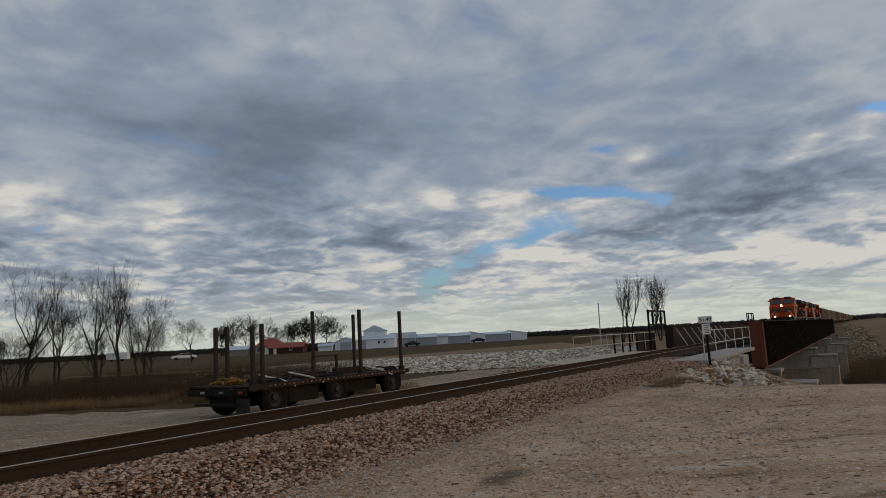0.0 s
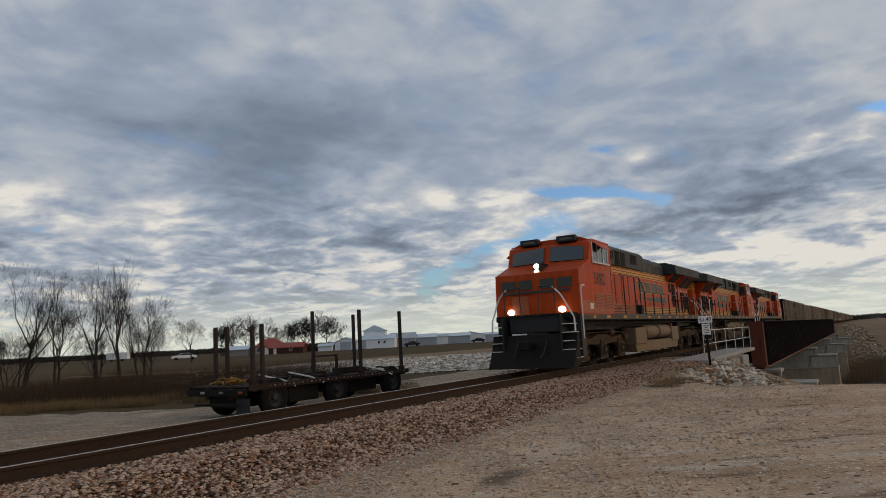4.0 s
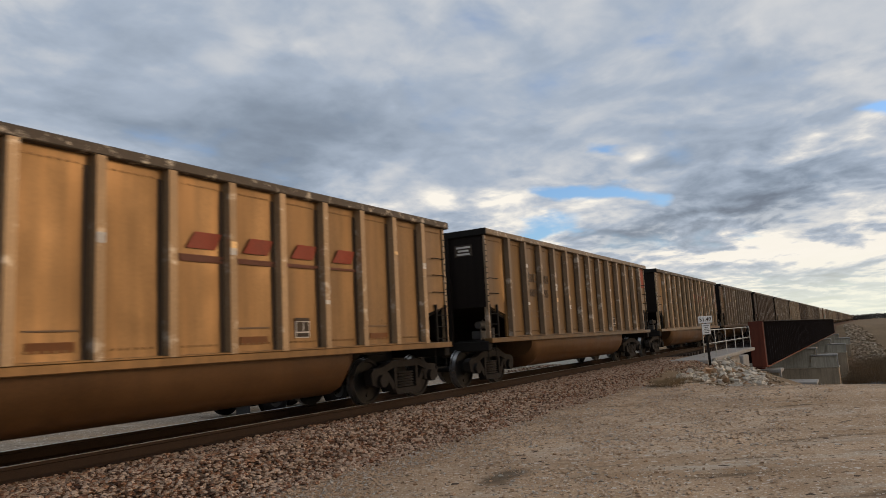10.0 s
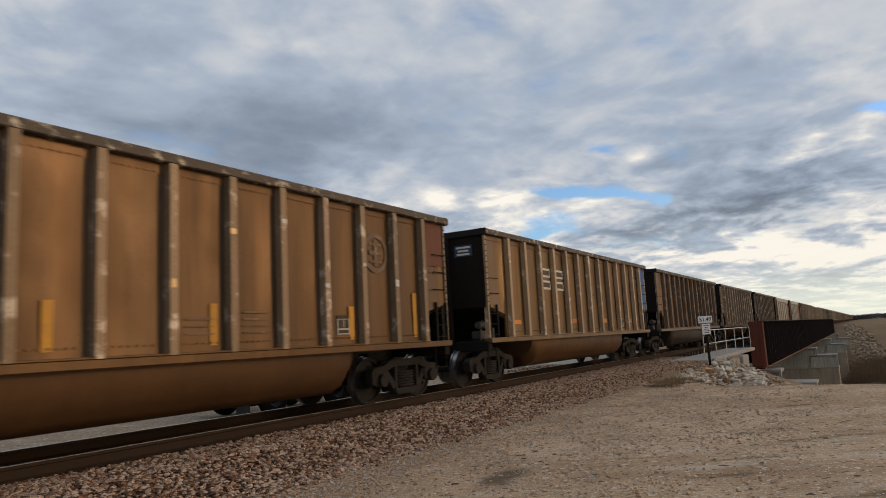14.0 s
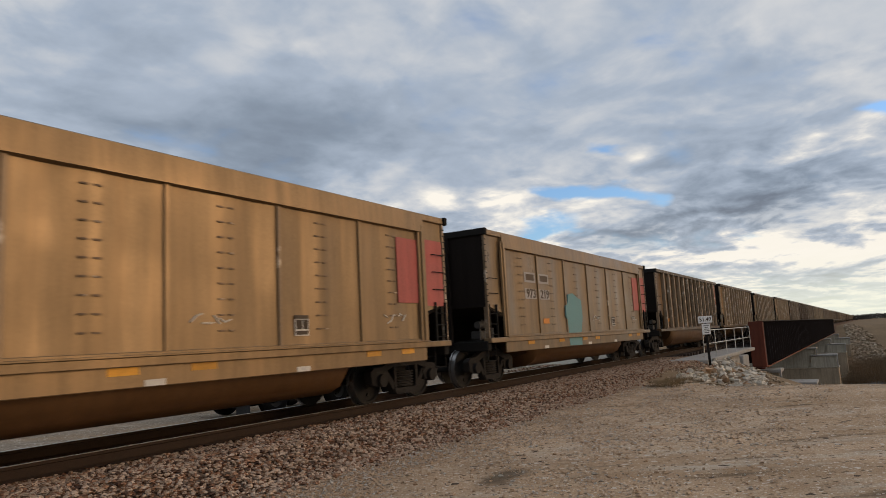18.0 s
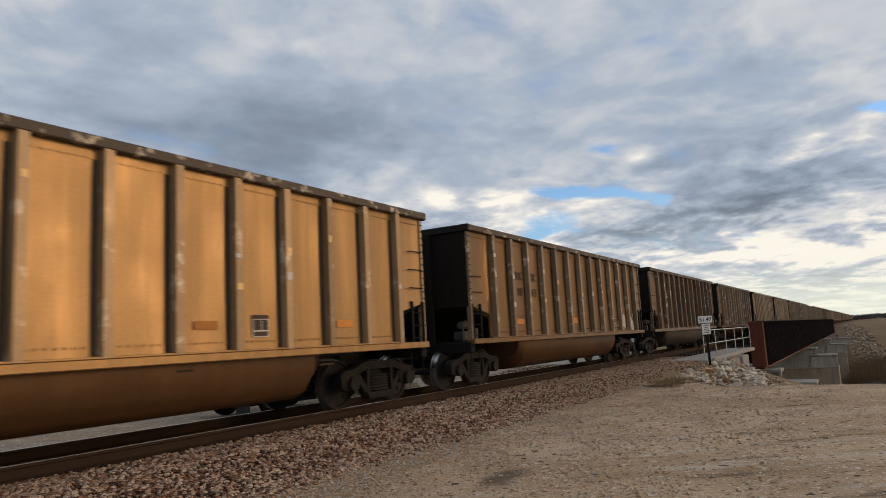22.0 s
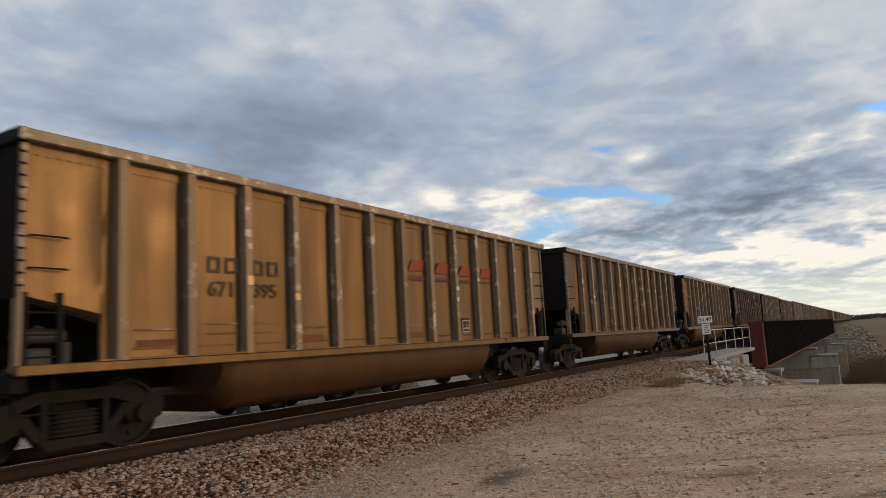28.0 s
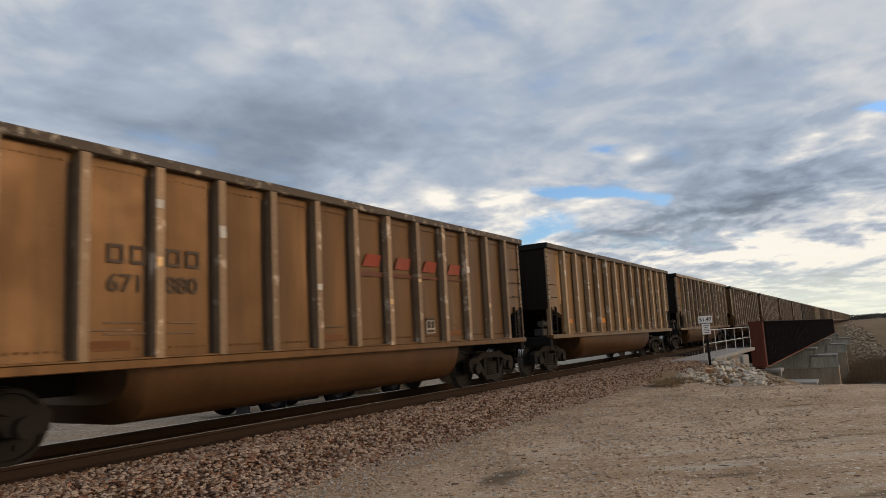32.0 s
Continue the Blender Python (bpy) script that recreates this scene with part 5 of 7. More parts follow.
def grille(t, x0, x1, z0, z1, y, name="grille_door", slats=True):
    for s in (-1, 1):
        g = part(name, Build().box(x0, x1, y * s, (y + 0.02) * s, z0, z1, 0.006), M_GRILLE, t, "black louvred panel")
        if slats:
            b = Build()
            n = max(2, int((x1 - x0) / 0.09))
            for i in range(n):
                x = x0 + (x1 - x0) * (i + 0.5) / n
                b.box(x - 0.012, x + 0.012, (y + 0.02) * s, (y + 0.032) * s, z0 + 0.02, z1 - 0.02)
            part("louvres", b, M_GRILLE, g)


def locomotive(number, label, lit):
    """A six-axle diesel; the radiator end stands at x = 0 and the nose at x = 22.3."""
    t = thing("locomotive", label, "locomotive", group="train engines")
    # underframe
    part("underframe", Build().box(0.9, 21.4, -0.9, 0.9, 1.25, 1.80, 0.03), M_BLACK, t)
    for s in (-1, 1):
        sill = part("side_sill", Build().box(1.35, 20.9, 1.30 * s, 1.52 * s, 1.60, 1.82, 0.015), M_SILLGREY, t, "dark grey side sill")
        for i in range(11):
            x = 1.8 + i * 1.78 + (0.2 if i % 2 else 0)
            part("reflector", Build().box(x, x + (0.26 if i % 3 == 1 else 0.4), 1.52 * s, 1.526 * s, 1.65, 1.75), M_ORANGE_MARK if i % 3 == 0 else M_YELLOW, sill)
        part("pipe_run", Build().pipe([(5.2, 1.16 * s, 1.5), (7.0, 1.16 * s, 1.46), (8.4, 1.16 * s, 1.52), (14.6, 1.16 * s, 1.5)], 0.025).pipe([(1.6, 1.2 * s, 1.42), (4.4, 1.2 * s, 1.44), (6.2, 1.2 * s, 1.38)], 0.02), M_SOOT, t)
    part("walkway", Build().box(1.35, 20.9, -1.5, 1.5, 1.78, 1.825), M_SOOT, t)
    # radiator end
    hood = part("radiator_hood", Build().prism([(-0.95, 1.82), (-0.95, 3.30), (-1.45, 3.88), (1.45, 3.88), (0.95, 3.30), (0.95, 1.82)], 1.95, 4.62, "x"), M_ORANGE, t, "orange radiator hood")
    part("radiator_hood_front", Build().prism([(-0.95, 1.82), (-0.95, 3.52), (-1.40, 3.90), (1.40, 3.90), (0.95, 3.52), (0.95, 1.82)], 4.62, 6.85, "x"), M_ORANGE, t)
    part("end_face", Build().box(1.1, 1.96, -0.7, 0.7, 1.82, 3.9, 0.06), M_ORANGE, t)
    wing = part("radiator_wing", Build().add(
        [(x, y, z) for x, k in ((1.33, 0), (7.1, 0)) for y, z in ((-1.55, 3.88), (-1.55, 4.30), (-1.05, 4.46), (1.05, 4.46), (1.55, 4.30), (1.55, 3.88))] +
        [(0.72, -0.75, 3.92), (0.72, -0.75, 4.3), (0.78, -0.6, 4.42), (0.78, 0.6, 4.42), (0.72, 0.75, 4.3), (0.72, 0.75, 3.92)],
        [(0, 1, 7, 6), (1, 2, 8, 7), (2, 3, 9, 8), (3, 4, 10, 9), (4, 5, 11, 10), (5, 0, 6, 11), (6, 7, 8, 9, 10, 11),
         (0, 12, 13, 1), (1, 13, 14, 2), (2, 14, 15, 3), (3, 15, 16, 4), (4, 16, 17, 5), (5, 17, 12, 0), (12, 17, 16, 15, 14, 13)]), M_GREY, t, "dark grey overhanging radiator wing")
    part("radiator_fan", Build().lathe([(0.0, 4.45), (0.62, 4.45), (0.65, 4.53), (0.60, 4.54), (0.0, 4.49)], (2.9, 0, 0), "z", 24).lathe([(0.0, 4.45), (0.62, 4.45), (0.65, 4.53), (0.60, 4.54), (0.0, 4.49)], (4.6, 0, 0), "z", 24), M_GRILLE, wing)
    for s in (-1, 1):
        for x0, x1 in ((2.05, 3.13), (3.28, 4.45)):
            g = part("sloped_grille", Build().add([(x0, 0.985 * s, 3.33), (x1, 0.985 * s, 3.33), (x1, 1.42 * s, 3.84), (x0, 1.42 * s, 3.84), (x0, 0.96 * s, 3.33), (x1, 0.96 * s, 3.33), (x1, 1.40 * s, 3.86), (x0, 1.40 * s, 3.86)],
                                                 [(0, 1, 2, 3), (4, 7, 6, 5), (0, 4, 5, 1), (2, 6, 7, 3), (0, 3, 7, 4), (1, 5, 6, 2)]), M_GRILLE, t, "black sloped radiator grille")
        part("sloped_grille", Build().add([(5.2, 0.98 * s, 3.54), (6.6, 0.98 * s, 3.54), (6.7, 1.36 * s, 3.85), (5.05, 1.36 * s, 3.85), (5.2, 0.95 * s, 3.55), (6.6, 0.95 * s, 3.55), (6.7, 1.34 * s, 3.87), (5.05, 1.34 * s, 3.87)],
                                          [(0, 1, 2, 3), (4, 7, 6, 5), (0, 4, 5, 1), (2, 6, 7, 3), (0, 3, 7, 4), (1, 5, 6, 2)]), M_GRILLE, t)
    narrow = ((2.14, 2.42, 1.98, 3.08), (2.58, 2.82, 2.0, 3.06), (2.98, 3.30, 1.98, 3.06), (3.51, 3.80, 2.2, 3.06), (3.92, 4.24, 2.14, 2.92), (4.57, 4.79, 1.98, 3.08), (4.98, 5.20, 2.1, 3.05), (5.40, 5.65, 1.98, 3.08))
    for x0, x1, z0, z1 in narrow if number == "6332" else ((2.14, 2.45, 1.98, 3.08), (2.58, 2.86, 2.12, 2.92), (3.0, 3.28, 2.0, 3.07), (3.5, 3.87, 2.0, 3.08), (4.35, 4.73, 2.0, 3.07), (5.12, 5.78, 2.28, 3.46), (6.0, 6.42, 3.0, 3.46)):
        grille(t, x0, x1, z0, z1, 0.95)
    for x in (2.5, 2.93, 3.4, 4.1, 4.9, 5.9, 6.6):
        for s in (-1, 1):
            part("door_latch", Build().box(x - 0.03, x + 0.03, 0.95 * s, 0.98 * s, 2.55, 2.66, 0.008), M_SOOT, t)
    for s in (-1, 1):
        part("grille_ledge", Build().box(1.97, 4.62, 0.95 * s, 1.0 * s, 3.27, 3.32, 0.008), M_ORANGE, t)
        part("hood_post", Build().box(4.40, 4.50, 0.95 * s, 0.985 * s, 1.9, 3.27, 0.01), M_ORANGE, t)
        for x, z in ((2.28, 3.15), (3.66, 3.15), (4.68, 3.17)):
            part("label_plate", Build().box(x - 0.09, x + 0.09, 0.95 * s, 0.958 * s, z - 0.03, z + 0.03), M_LETTER_LT, t)
        if number == "6332":
            part("access_box", Build().box(4.66, 5.08, 0.95 * s, 1.16 * s, 3.2, 3.76, 0.02), M_ORANGE, t)
    stripes(t, 1.97, 6.84, 1.86, 2.19, 0.951, 4)
    for z in (3.42, 3.58, 3.74):
        part("end_stripe", Build().box(1.09, 1.1, -0.62, 0.62, z, z + 0.11), M_YELLOW, t)
        for s in (-1, 1):
            part("end_stripe", Build().box(1.17, 1.94, 0.7 * s, 0.706 * s, z, z + 0.11), M_YELLOW, t)
    for s in (-1, 1):
        for z in (1.9, 2.0, 2.1):
            part("end_stripe", Build().box(1.17, 1.94, 0.7 * s, 0.706 * s, z, z + 0.07), M_YELLOW, t)
        part("end_number", text_mesh(number, 0.27, 1.0), M_LETTER_DK, t, at=pose(1.56, 0.702 * s, 3.27, 0, 0, 0 if s < 0 else 180))
    lampbox = part("end_lamp_box", Build().box(1.02, 1.11, -0.16, 0.16, 2.65, 3.1, 0.02), M_BLACK, t)
    for z in (2.76, 2.98):
        part("lens", Build().lathe([(0.0, 1.0), (0.08, 1.0), (0.09, 1.02)], (0, 0, z), "x", 14), M_LENS, lampbox)
    # engine hood
    part("engine_hood", Build().prism([(-0.95, 1.82), (-0.95, 4.22), (-0.72, 4.46), (0.72, 4.46), (0.95, 4.22), (0.95, 1.82)], 6.85, 17.5, "x"), M_ORANGE, t, "orange engine hood")
    part("hood_top", Build().prism([(-0.965, 3.80), (-0.965, 4.23), (-0.73, 4.475), (0.73, 4.475), (0.965, 4.23), (0.965, 3.80)], 6.86, 17.46, "x"), M_GREY, t, "dark grey hood top")
    stripes(t, 6.86, 17.44, 3.46, 3.80, 0.953)
    stripes(t, 6.86, 12.9, 1.86, 2.19, 0.951, 4)
    for x in np.arange(7.5, 13.0, 0.82):
        for s in (-1, 1):
            part("hood_door", Build().box(x - 0.37, x + 0.37, 0.95 * s, 0.958 * s, 2.24, 3.42, 0.006), M_ORANGE, t)
            part("door_latch", Build().box(x + 0.28, x + 0.33, 0.955 * s, 0.975 * s, 2.3, 2.4, 0.006), M_SOOT, t)
            part("top_panel", Build().box(x - 0.39, x + 0.39, 0.965 * s, 0.972 * s, 3.78, 4.16, 0.006), M_GREY, t)
    part("exhaust_housing", Build().box(8.2, 10.6, -0.6, 0.6, 4.46, 4.56, 0.03), M_SOOT, t)
    part("horns", Build().cyl((8.9, -0.1, 4.66), (8.35, -0.1, 4.68), 0.03, 0.08, n=10).cyl((9.0, 0.1, 4.66), (9.6, 0.1, 4.68), 0.03, 0.07, n=10).cyl((8.95, 0, 4.5), (8.95, 0, 4.7), 0.03, n=8), M_BLACK, t)
    part("inverter_housing", Build().prism([(-1.05, 3.80), (-1.05, 4.45), (-0.9, 4.58), (0.9, 4.58), (1.05, 4.45), (1.05, 3.80)], 11.2, 17.48, "x"), M_GREY, t, "raised dark grey housing")
    for x0, x1, z0, z1 in ((12.35, 13.2, 3.98, 4.4), (14.05, 14.6, 3.8, 4.4), (14.8, 15.35, 3.8, 4.4), (15.6, 15.95, 4.05, 4.4)):
        grille(t, x0, x1, z0, z1, 1.05, "air_intake")
    # cab side equipment
    part("equipment_cab", Build().box(13.5, 17.5, -1.22, 1.22, 1.82, 3.42, 0.03), M_ORANGE, t, "orange equipment cabinet")
    for x in (14.0, 14.9, 15.8):
        for s in (-1, 1):
            part("cabinet_door", Build().box(x - 0.4, x + 0.4, 1.22 * s, 1.23 * s, 2.28, 3.36, 0.008), M_ORANGE, t)
            part("door_gap", Build().box(x + 0.42, x + 0.46, 1.22 * s, 1.228 * s, 1.9, 3.38), M_GRILLE, t)
    stripes(t, 13.52, 17.46, 1.86, 2.22, 1.222, material=M_ORANGE_DUST)
    for s in (-1, 1):
        for x in (14.6, 15.9):
            v = part("cabinet_vent", Build().box(x - 0.22, x + 0.22, 1.226 * s, 1.24 * s, 1.98, 2.16), M_ORANGE_DUST, t)
            for k in range(4):
                part("vent_slot", Build().box(x - 0.2, x + 0.2, 1.24 * s, 1.244 * s, 1.99 + k * 0.042, 2.01 + k * 0.042), M_GRILLE, v)
        part("step_well", Build().box(12.95, 13.48, 0.96 * s, 1.4 * s, 1.83, 2.2, 0.01), M_GRILLE, t)
        part("step_box", Build().box(12.95, 13.5, 0.96 * s, 1.3 * s, 2.2, 2.45, 0.02), M_ORANGE, t)
    # cab
    prof = [(17.06, 1.76), (17.06, 4.22), (17.2, 4.40), (19.05, 4.42), (19.28, 4.30), (19.49, 3.66), (20.58, 3.26), (20.64, 2.2), (20.6, 1.76)]
    cab = part("cab", Build().prism(prof, -1.52, 1.52, "y"), M_ORANGE, t, "orange wide cab with sloping nose", at=(0.42, 0, 0))
    part("cab_roof", Build().prism([(-1.5, 4.38), (-1.1, 4.54), (1.1, 4.54), (1.5, 4.38)], 17.15, 19.1, "x"), M_ORANGE, cab)
    for s in (-1, 1):
        part("side_window", Build().box(17.45, 19.1, 1.52 * s, 1.53 * s, 3.62, 4.28, 0.01), M_GLASS, cab, "dark cab side window")
        for x in (17.45, 17.98, 18.55, 19.1):
            part("window_post", Build().box(x - 0.03, x + 0.03, 1.52 * s, 1.55 * s, 3.6, 4.3, 0.008), M_SILVER, cab)
        part("sun_visor", Build().add([(17.75, 1.53 * s, 4.32), (18.95, 1.53 * s, 4.32), (18.95, 1.83 * s, 4.08), (17.75, 1.83 * s, 4.08), (17.75, 1.53 * s, 4.30), (18.95, 1.53 * s, 4.30), (18.95, 1.82 * s, 4.06), (17.75, 1.82 * s, 4.06)],
                                      [(0, 1, 2, 3), (4, 7, 6, 5), (0, 4, 5, 1), (2, 6, 7, 3), (0, 3, 7, 4), (1, 5, 6, 2)]), M_ORANGE, cab)
        part("window_ledge", Build().box(17.4, 19.15, 1.52 * s, 1.6 * s, 3.55, 3.61, 0.01), M_SILVER, cab)
        part("cab_number", text_mesh(number, 0.6, 1.02), M_LETTER_DK, cab, at=pose(18.49, 1.522 * s, 3.01, 0, 0, 0 if s < 0 else 180))
        part("rear_window", Build().box(17.035, 17.06, 1.0 * s, 1.42 * s, 3.5, 4.15, 0.006), M_GLASS, cab)
        for x in (17.62, 18.66):
            v = part("side_vent", Build().box(x - 0.45, x + 0.45, 1.52 * s, 1.535 * s, 2.0, 2.52, 0.01), M_ORANGE_DUST, cab)
            for k in range(9):
                part("vent_slot", Build().box(x - 0.42, x + 0.42, 1.535 * s, 1.54 * s, 2.03 + k * 0.053, 2.05 + k * 0.053), M_RUST_RED, v)
        part("nose_plate", Build().box(19.36, 19.68, 1.527 * s, 1.535 * s, 1.96, 2.16), M_LETTER_LT, cab)
        part("cab_stripe", Build().box(17.1, 20.5, 1.52 * s, 1.527 * s, 1.84, 2.24), M_ORANGE_DUST, cab)
        part("cab_door_gap", Build().box(17.16, 17.2, 1.52 * s, 1.526 * s, 2.3, 3.9), M_GRILLE, cab)
        # windscreens and nose front
        part("windscreen", Build().add([(19.35, 0.12 * s, 4.26), (19.35, 1.35 * s, 4.16), (19.52, 1.35 * s, 3.68), (19.52, 0.12 * s, 3.72), (19.32, 0.12 * s, 4.26), (19.32, 1.35 * s, 4.16), (19.49, 1.35 * s, 3.66), (19.49, 0.12 * s, 3.70)],
                                       [(0, 1, 2, 3), (4, 7, 6, 5), (0, 4, 5, 1), (2, 6, 7, 3), (0, 3, 7, 4), (1, 5, 6, 2)]), M_GLASS, cab, "dark windscreen")
        nb = part("number_board", Build().box(19.12, 19.36, 0.35 * s, 1.05 * s, 4.38, 4.60, 0.02), M_BLACK, cab)
        part("number_bar", Build().box(19.36, 19.368, 0.48 * s, 0.92 * s, 4.45, 4.52), M_SHEDGREY_DIM, nb)
        part("ditch_light", Build().lathe([(0.0, 20.82), (0.09, 20.82), (0.10, 20.78), (0.10, 20.6)], (0, 0.92 * s, 1.98), "x", 16), M_LAMP if lit else M_LENS, cab)
        for i in range(2):
            y0 = (0.15 + i * 0.62) * s
            part("emblem_block", Build().add([(20.645, y0, 2.72), (20.645, y0 + 0.5 * s, 2.72), (20.630, y0 + 0.5 * s, 3.04), (20.630, y0, 3.04), (20.615, y0, 2.72), (20.615, y0 + 0.5 * s, 2.72), (20.605, y0 + 0.5 * s, 3.04), (20.605, y0, 3.04)],
                                             [(0, 1, 2, 3), (4, 7, 6, 5), (0, 4, 5, 1), (2, 6, 7, 3), (0, 3, 7, 4), (1, 5, 6, 2)]), M_LOGO, cab)
    part("emblem_bar", Build().box(20.635, 20.675, -1.2, 1.2, 2.58, 2.66), M_LOGO, cab)
    hl = part("headlight", Build().box(19.650, 20.450, -0.13, 0.13, 3.2, 3.62, 0.03), M_BLACK, cab)
    for z in (3.31, 3.5):
        part("lens", Build().lathe([(0.0, 20.480), (0.085, 20.480), (0.095, 20.450)], (0, 0, z), "x", 16), M_LAMP if lit else M_LENS, hl)
    part("nose_door", Build().box(20.600, 20.670, -0.9, -0.3, 1.85, 2.5, 0.02), M_ORANGE_DUST, cab)
    part("anticlimber", Build().box(20.95, 21.4, -1.4, 1.4, 1.66, 1.86, 0.03), M_SOOT, t)
    part("plow", Build().prism([(21.3, 0.16), (21.95, 0.12), (21.6, 0.75), (21.45, 1.2), (21.3, 1.2)], -1.5, 1.5, "y"), M_SOOT, t, "black snow plow")
    part("rear_pilot", Build().box(0.62, 0.8, -0.98, 0.98, 0.2, 1.7, 0.03), M_BLACK, t)
    for x, k in ((0.62, -1), (21.6, 1)):
        part("coupler", Build().box(x, x + 0.55 * k, -0.1, 0.1, 0.76, 0.96, 0.02).box(x + 0.45 * k, x + 0.78 * k, -0.18, 0.14, 0.70, 1.02, 0.05), M_SOOT, t)
        part("air_hoses", Build().pipe([(x, 0.5, 1.0), (x + 0.3 * k, 0.5, 0.6), (x + 0.55 * k, 0.45, 0.45)], 0.03).pipe([(x, -0.5, 1.0), (x + 0.3 * k, -0.5, 0.6), (x + 0.55 * k, -0.45, 0.45)], 0.03), M_BLACK, t)
    # steps with pale treads, and grab rails at both ends
    for x, k in ((0.62, 1), (21.68, -1)):
        for s in (-1, 1):
            st = part("steps", Build().box(x, x + 0.66 * k, 1.0 * s, 1.06 * s, 0.36, 1.8), M_BLACK, t)
            part("step_side", Build().box(x + 0.62 * k, x + 0.68 * k, 1.06 * s, 1.5 * s, 0.36, 1.8), M_BLACK, st)
            part("step_guard", Build().box(x + 0.68 * k, x + 0.95 * k, 1.38 * s, 1.5 * s, 0.42, 1.8), M_BLACK, st)
            for i in range(5):
                part("tread", Build().box(x + 0.02 * k, x + 0.62 * k, 1.06 * s, (1.5 - 0.03 * i) * s, 0.40 + i * 0.27, 0.425 + i * 0.27, 0.006), M_SILVER, st, "pale worn step edge")
            part("grab_rail", Build().pipe([(x + 0.78 * k, 1.52 * s, 1.0), (x + 0.74 * k, 1.53 * s, 2.55), (x + 0.8 * k, 1.53 * s, 2.72), (x + 1.15 * k, 1.5 * s, 2.76)], 0.026, 8), M_SILVER, t, "pale grab rail")
            part("grab_rail", Build().pipe([(x + 0.12 * k, 1.48 * s, 1.25), (x + 0.14 * k, 1.46 * s, 1.7), (x + 0.02 * k, 1.1 * s, 2.45), (x + 0.02 * k, 0.8 * s, 2.75)], 0.026, 8), M_SILVER, t)
        for q in (-1, 1):
            part("end_railing", Build().pipe([(x, 0.9 * q, 1.8), (x, 0.9 * q, 2.75), (x, 0.35 * q, 2.75), (x, 0.3 * q, 1.8)], 0.02), M_HANDRAIL, t)
    # side handrails
    hp = cached("hand_post", lambda: Build().box(-0.022, 0.022, -0.022, 0.022, 1.6, 2.76))
    for s in (-1, 1):
        hr = part("handrail", Build().pipe([(1.85, 1.5 * s, 2.76), (13.1, 1.5 * s, 2.75), (13.75, 1.5 * s, 3.32), (16.5, 1.5 * s, 3.32)], 0.018, 8), M_HANDRAIL, t, "black side handrail")
        for i in range(9):
            part("handrail_post", hp, M_HANDRAIL, hr, at=(1.9 + i * 1.4, 1.5 * s, 0))
        for x in (13.75, 14.5, 16.0):
            part("handrail_post", Build().box(x - 0.02, x + 0.02, 1.48 * s, 1.52 * s, 1.6, 3.32), M_HANDRAIL, hr)
    # emblem in plain slanted blocks
    for s in (-1, 1):
        for i in range(4):
            x = 7.45 + i * 1.18
            q = lambda d, z0, z1, lean: [(x + d, z0), (x + 1.0 - d, z0), (x + 1.0 - d + lean, z1), (x + d + lean, z1)]
            e = part("emblem_edge", Build().prism(q(0, 2.80, 3.34, 0.26), 0.958 * s, 0.964 * s, "y"), M_YELLOW, t)
            part("emblem_block", Build().prism(q(0.04, 2.83, 3.31, 0.24), 0.964 * s, 0.968 * s, "y"), M_LOGO, e)
        w = part("emblem_swoosh", Build().prism([(7.0, 2.42), (7.35, 2.70), (8.9, 2.68), (11.6, 2.55), (9.2, 2.44)], 0.958 * s, 0.963 * s, "y"), M_LOGO, t)
    # fuel tank with air reservoirs
    tank = part("fuel_tank", Build().prism([(7.45, 0.62), (7.6, 0.30), (14.6, 0.30), (14.8, 0.62), (14.8, 0.72), (7.45, 0.72)], -1.42, 1.42, "y"), M_TANK, t, "dust-coated fuel tank")
    part("tank_core", Build().box(7.6, 14.7, -0.95, 0.95, 0.7, 1.35), M_SOOT, tank)
    for s in (-1, 1):
        part("tank_box", Build().box(7.45, 8.75, 0.9 * s, 1.48 * s, 0.6, 1.27, 0.03), M_TANK, tank)
        part("tank_box", Build().box(13.25, 14.8, 0.9 * s, 1.48 * s, 0.6, 1.27, 0.03), M_TANK, tank)
        for x0, x1 in ((8.82, 10.85), (11.1, 13.05)):
            r = part("air_reservoir", Build().lathe([(0.0, x0), (0.18, x0 + 0.02), (0.27, x0 + 0.1), (0.29, x0 + 0.2), (0.29, x1 - 0.2), (0.27, x1 - 0.1), (0.18, x1 - 0.02), (0.0, x1)], (0, 1.2 * s, 1.08), "x", 20), M_TANK, tank, "tan cylindrical air reservoir")
            for x in (x0 + 0.45, x1 - 0.45):
                part("strap", Build().lathe([(0.29, x - 0.03), (0.297, x - 0.03), (0.297, x + 0.03), (0.29, x + 0.03)], (0, 1.2 * s, 1.08), "x", 20), M_TANK, r)
        part("pipework", Build().pipe([(1.6, 1.3 * s, 1.45), (7.2, 1.3 * s, 1.48), (14.9, 1.3 * s, 1.46), (20.6, 1.3 * s, 1.45)], 0.03).pipe([(6.6, 1.25 * s, 1.3), (7.3, 1.25 * s, 1.36), (15.4, 1.25 * s, 1.38)], 0.025), M_SOOT, t)
        part("filler_cap", Build().cyl((8.6, 1.35 * s, 1.34), (8.6, 1.45 * s, 1.34), 0.07, n=10), M_RED, tank)
        part("junction_box", Build().box(6.75, 7.2, 1.0 * s, 1.4 * s, 0.95, 1.5, 0.03), M_SOOT, t)
    loco_truck(t, 4.1)
    loco_truck(t, 18.2)
    return t


# ------------------------------------------------------------------ the train
FRONT = 103.6


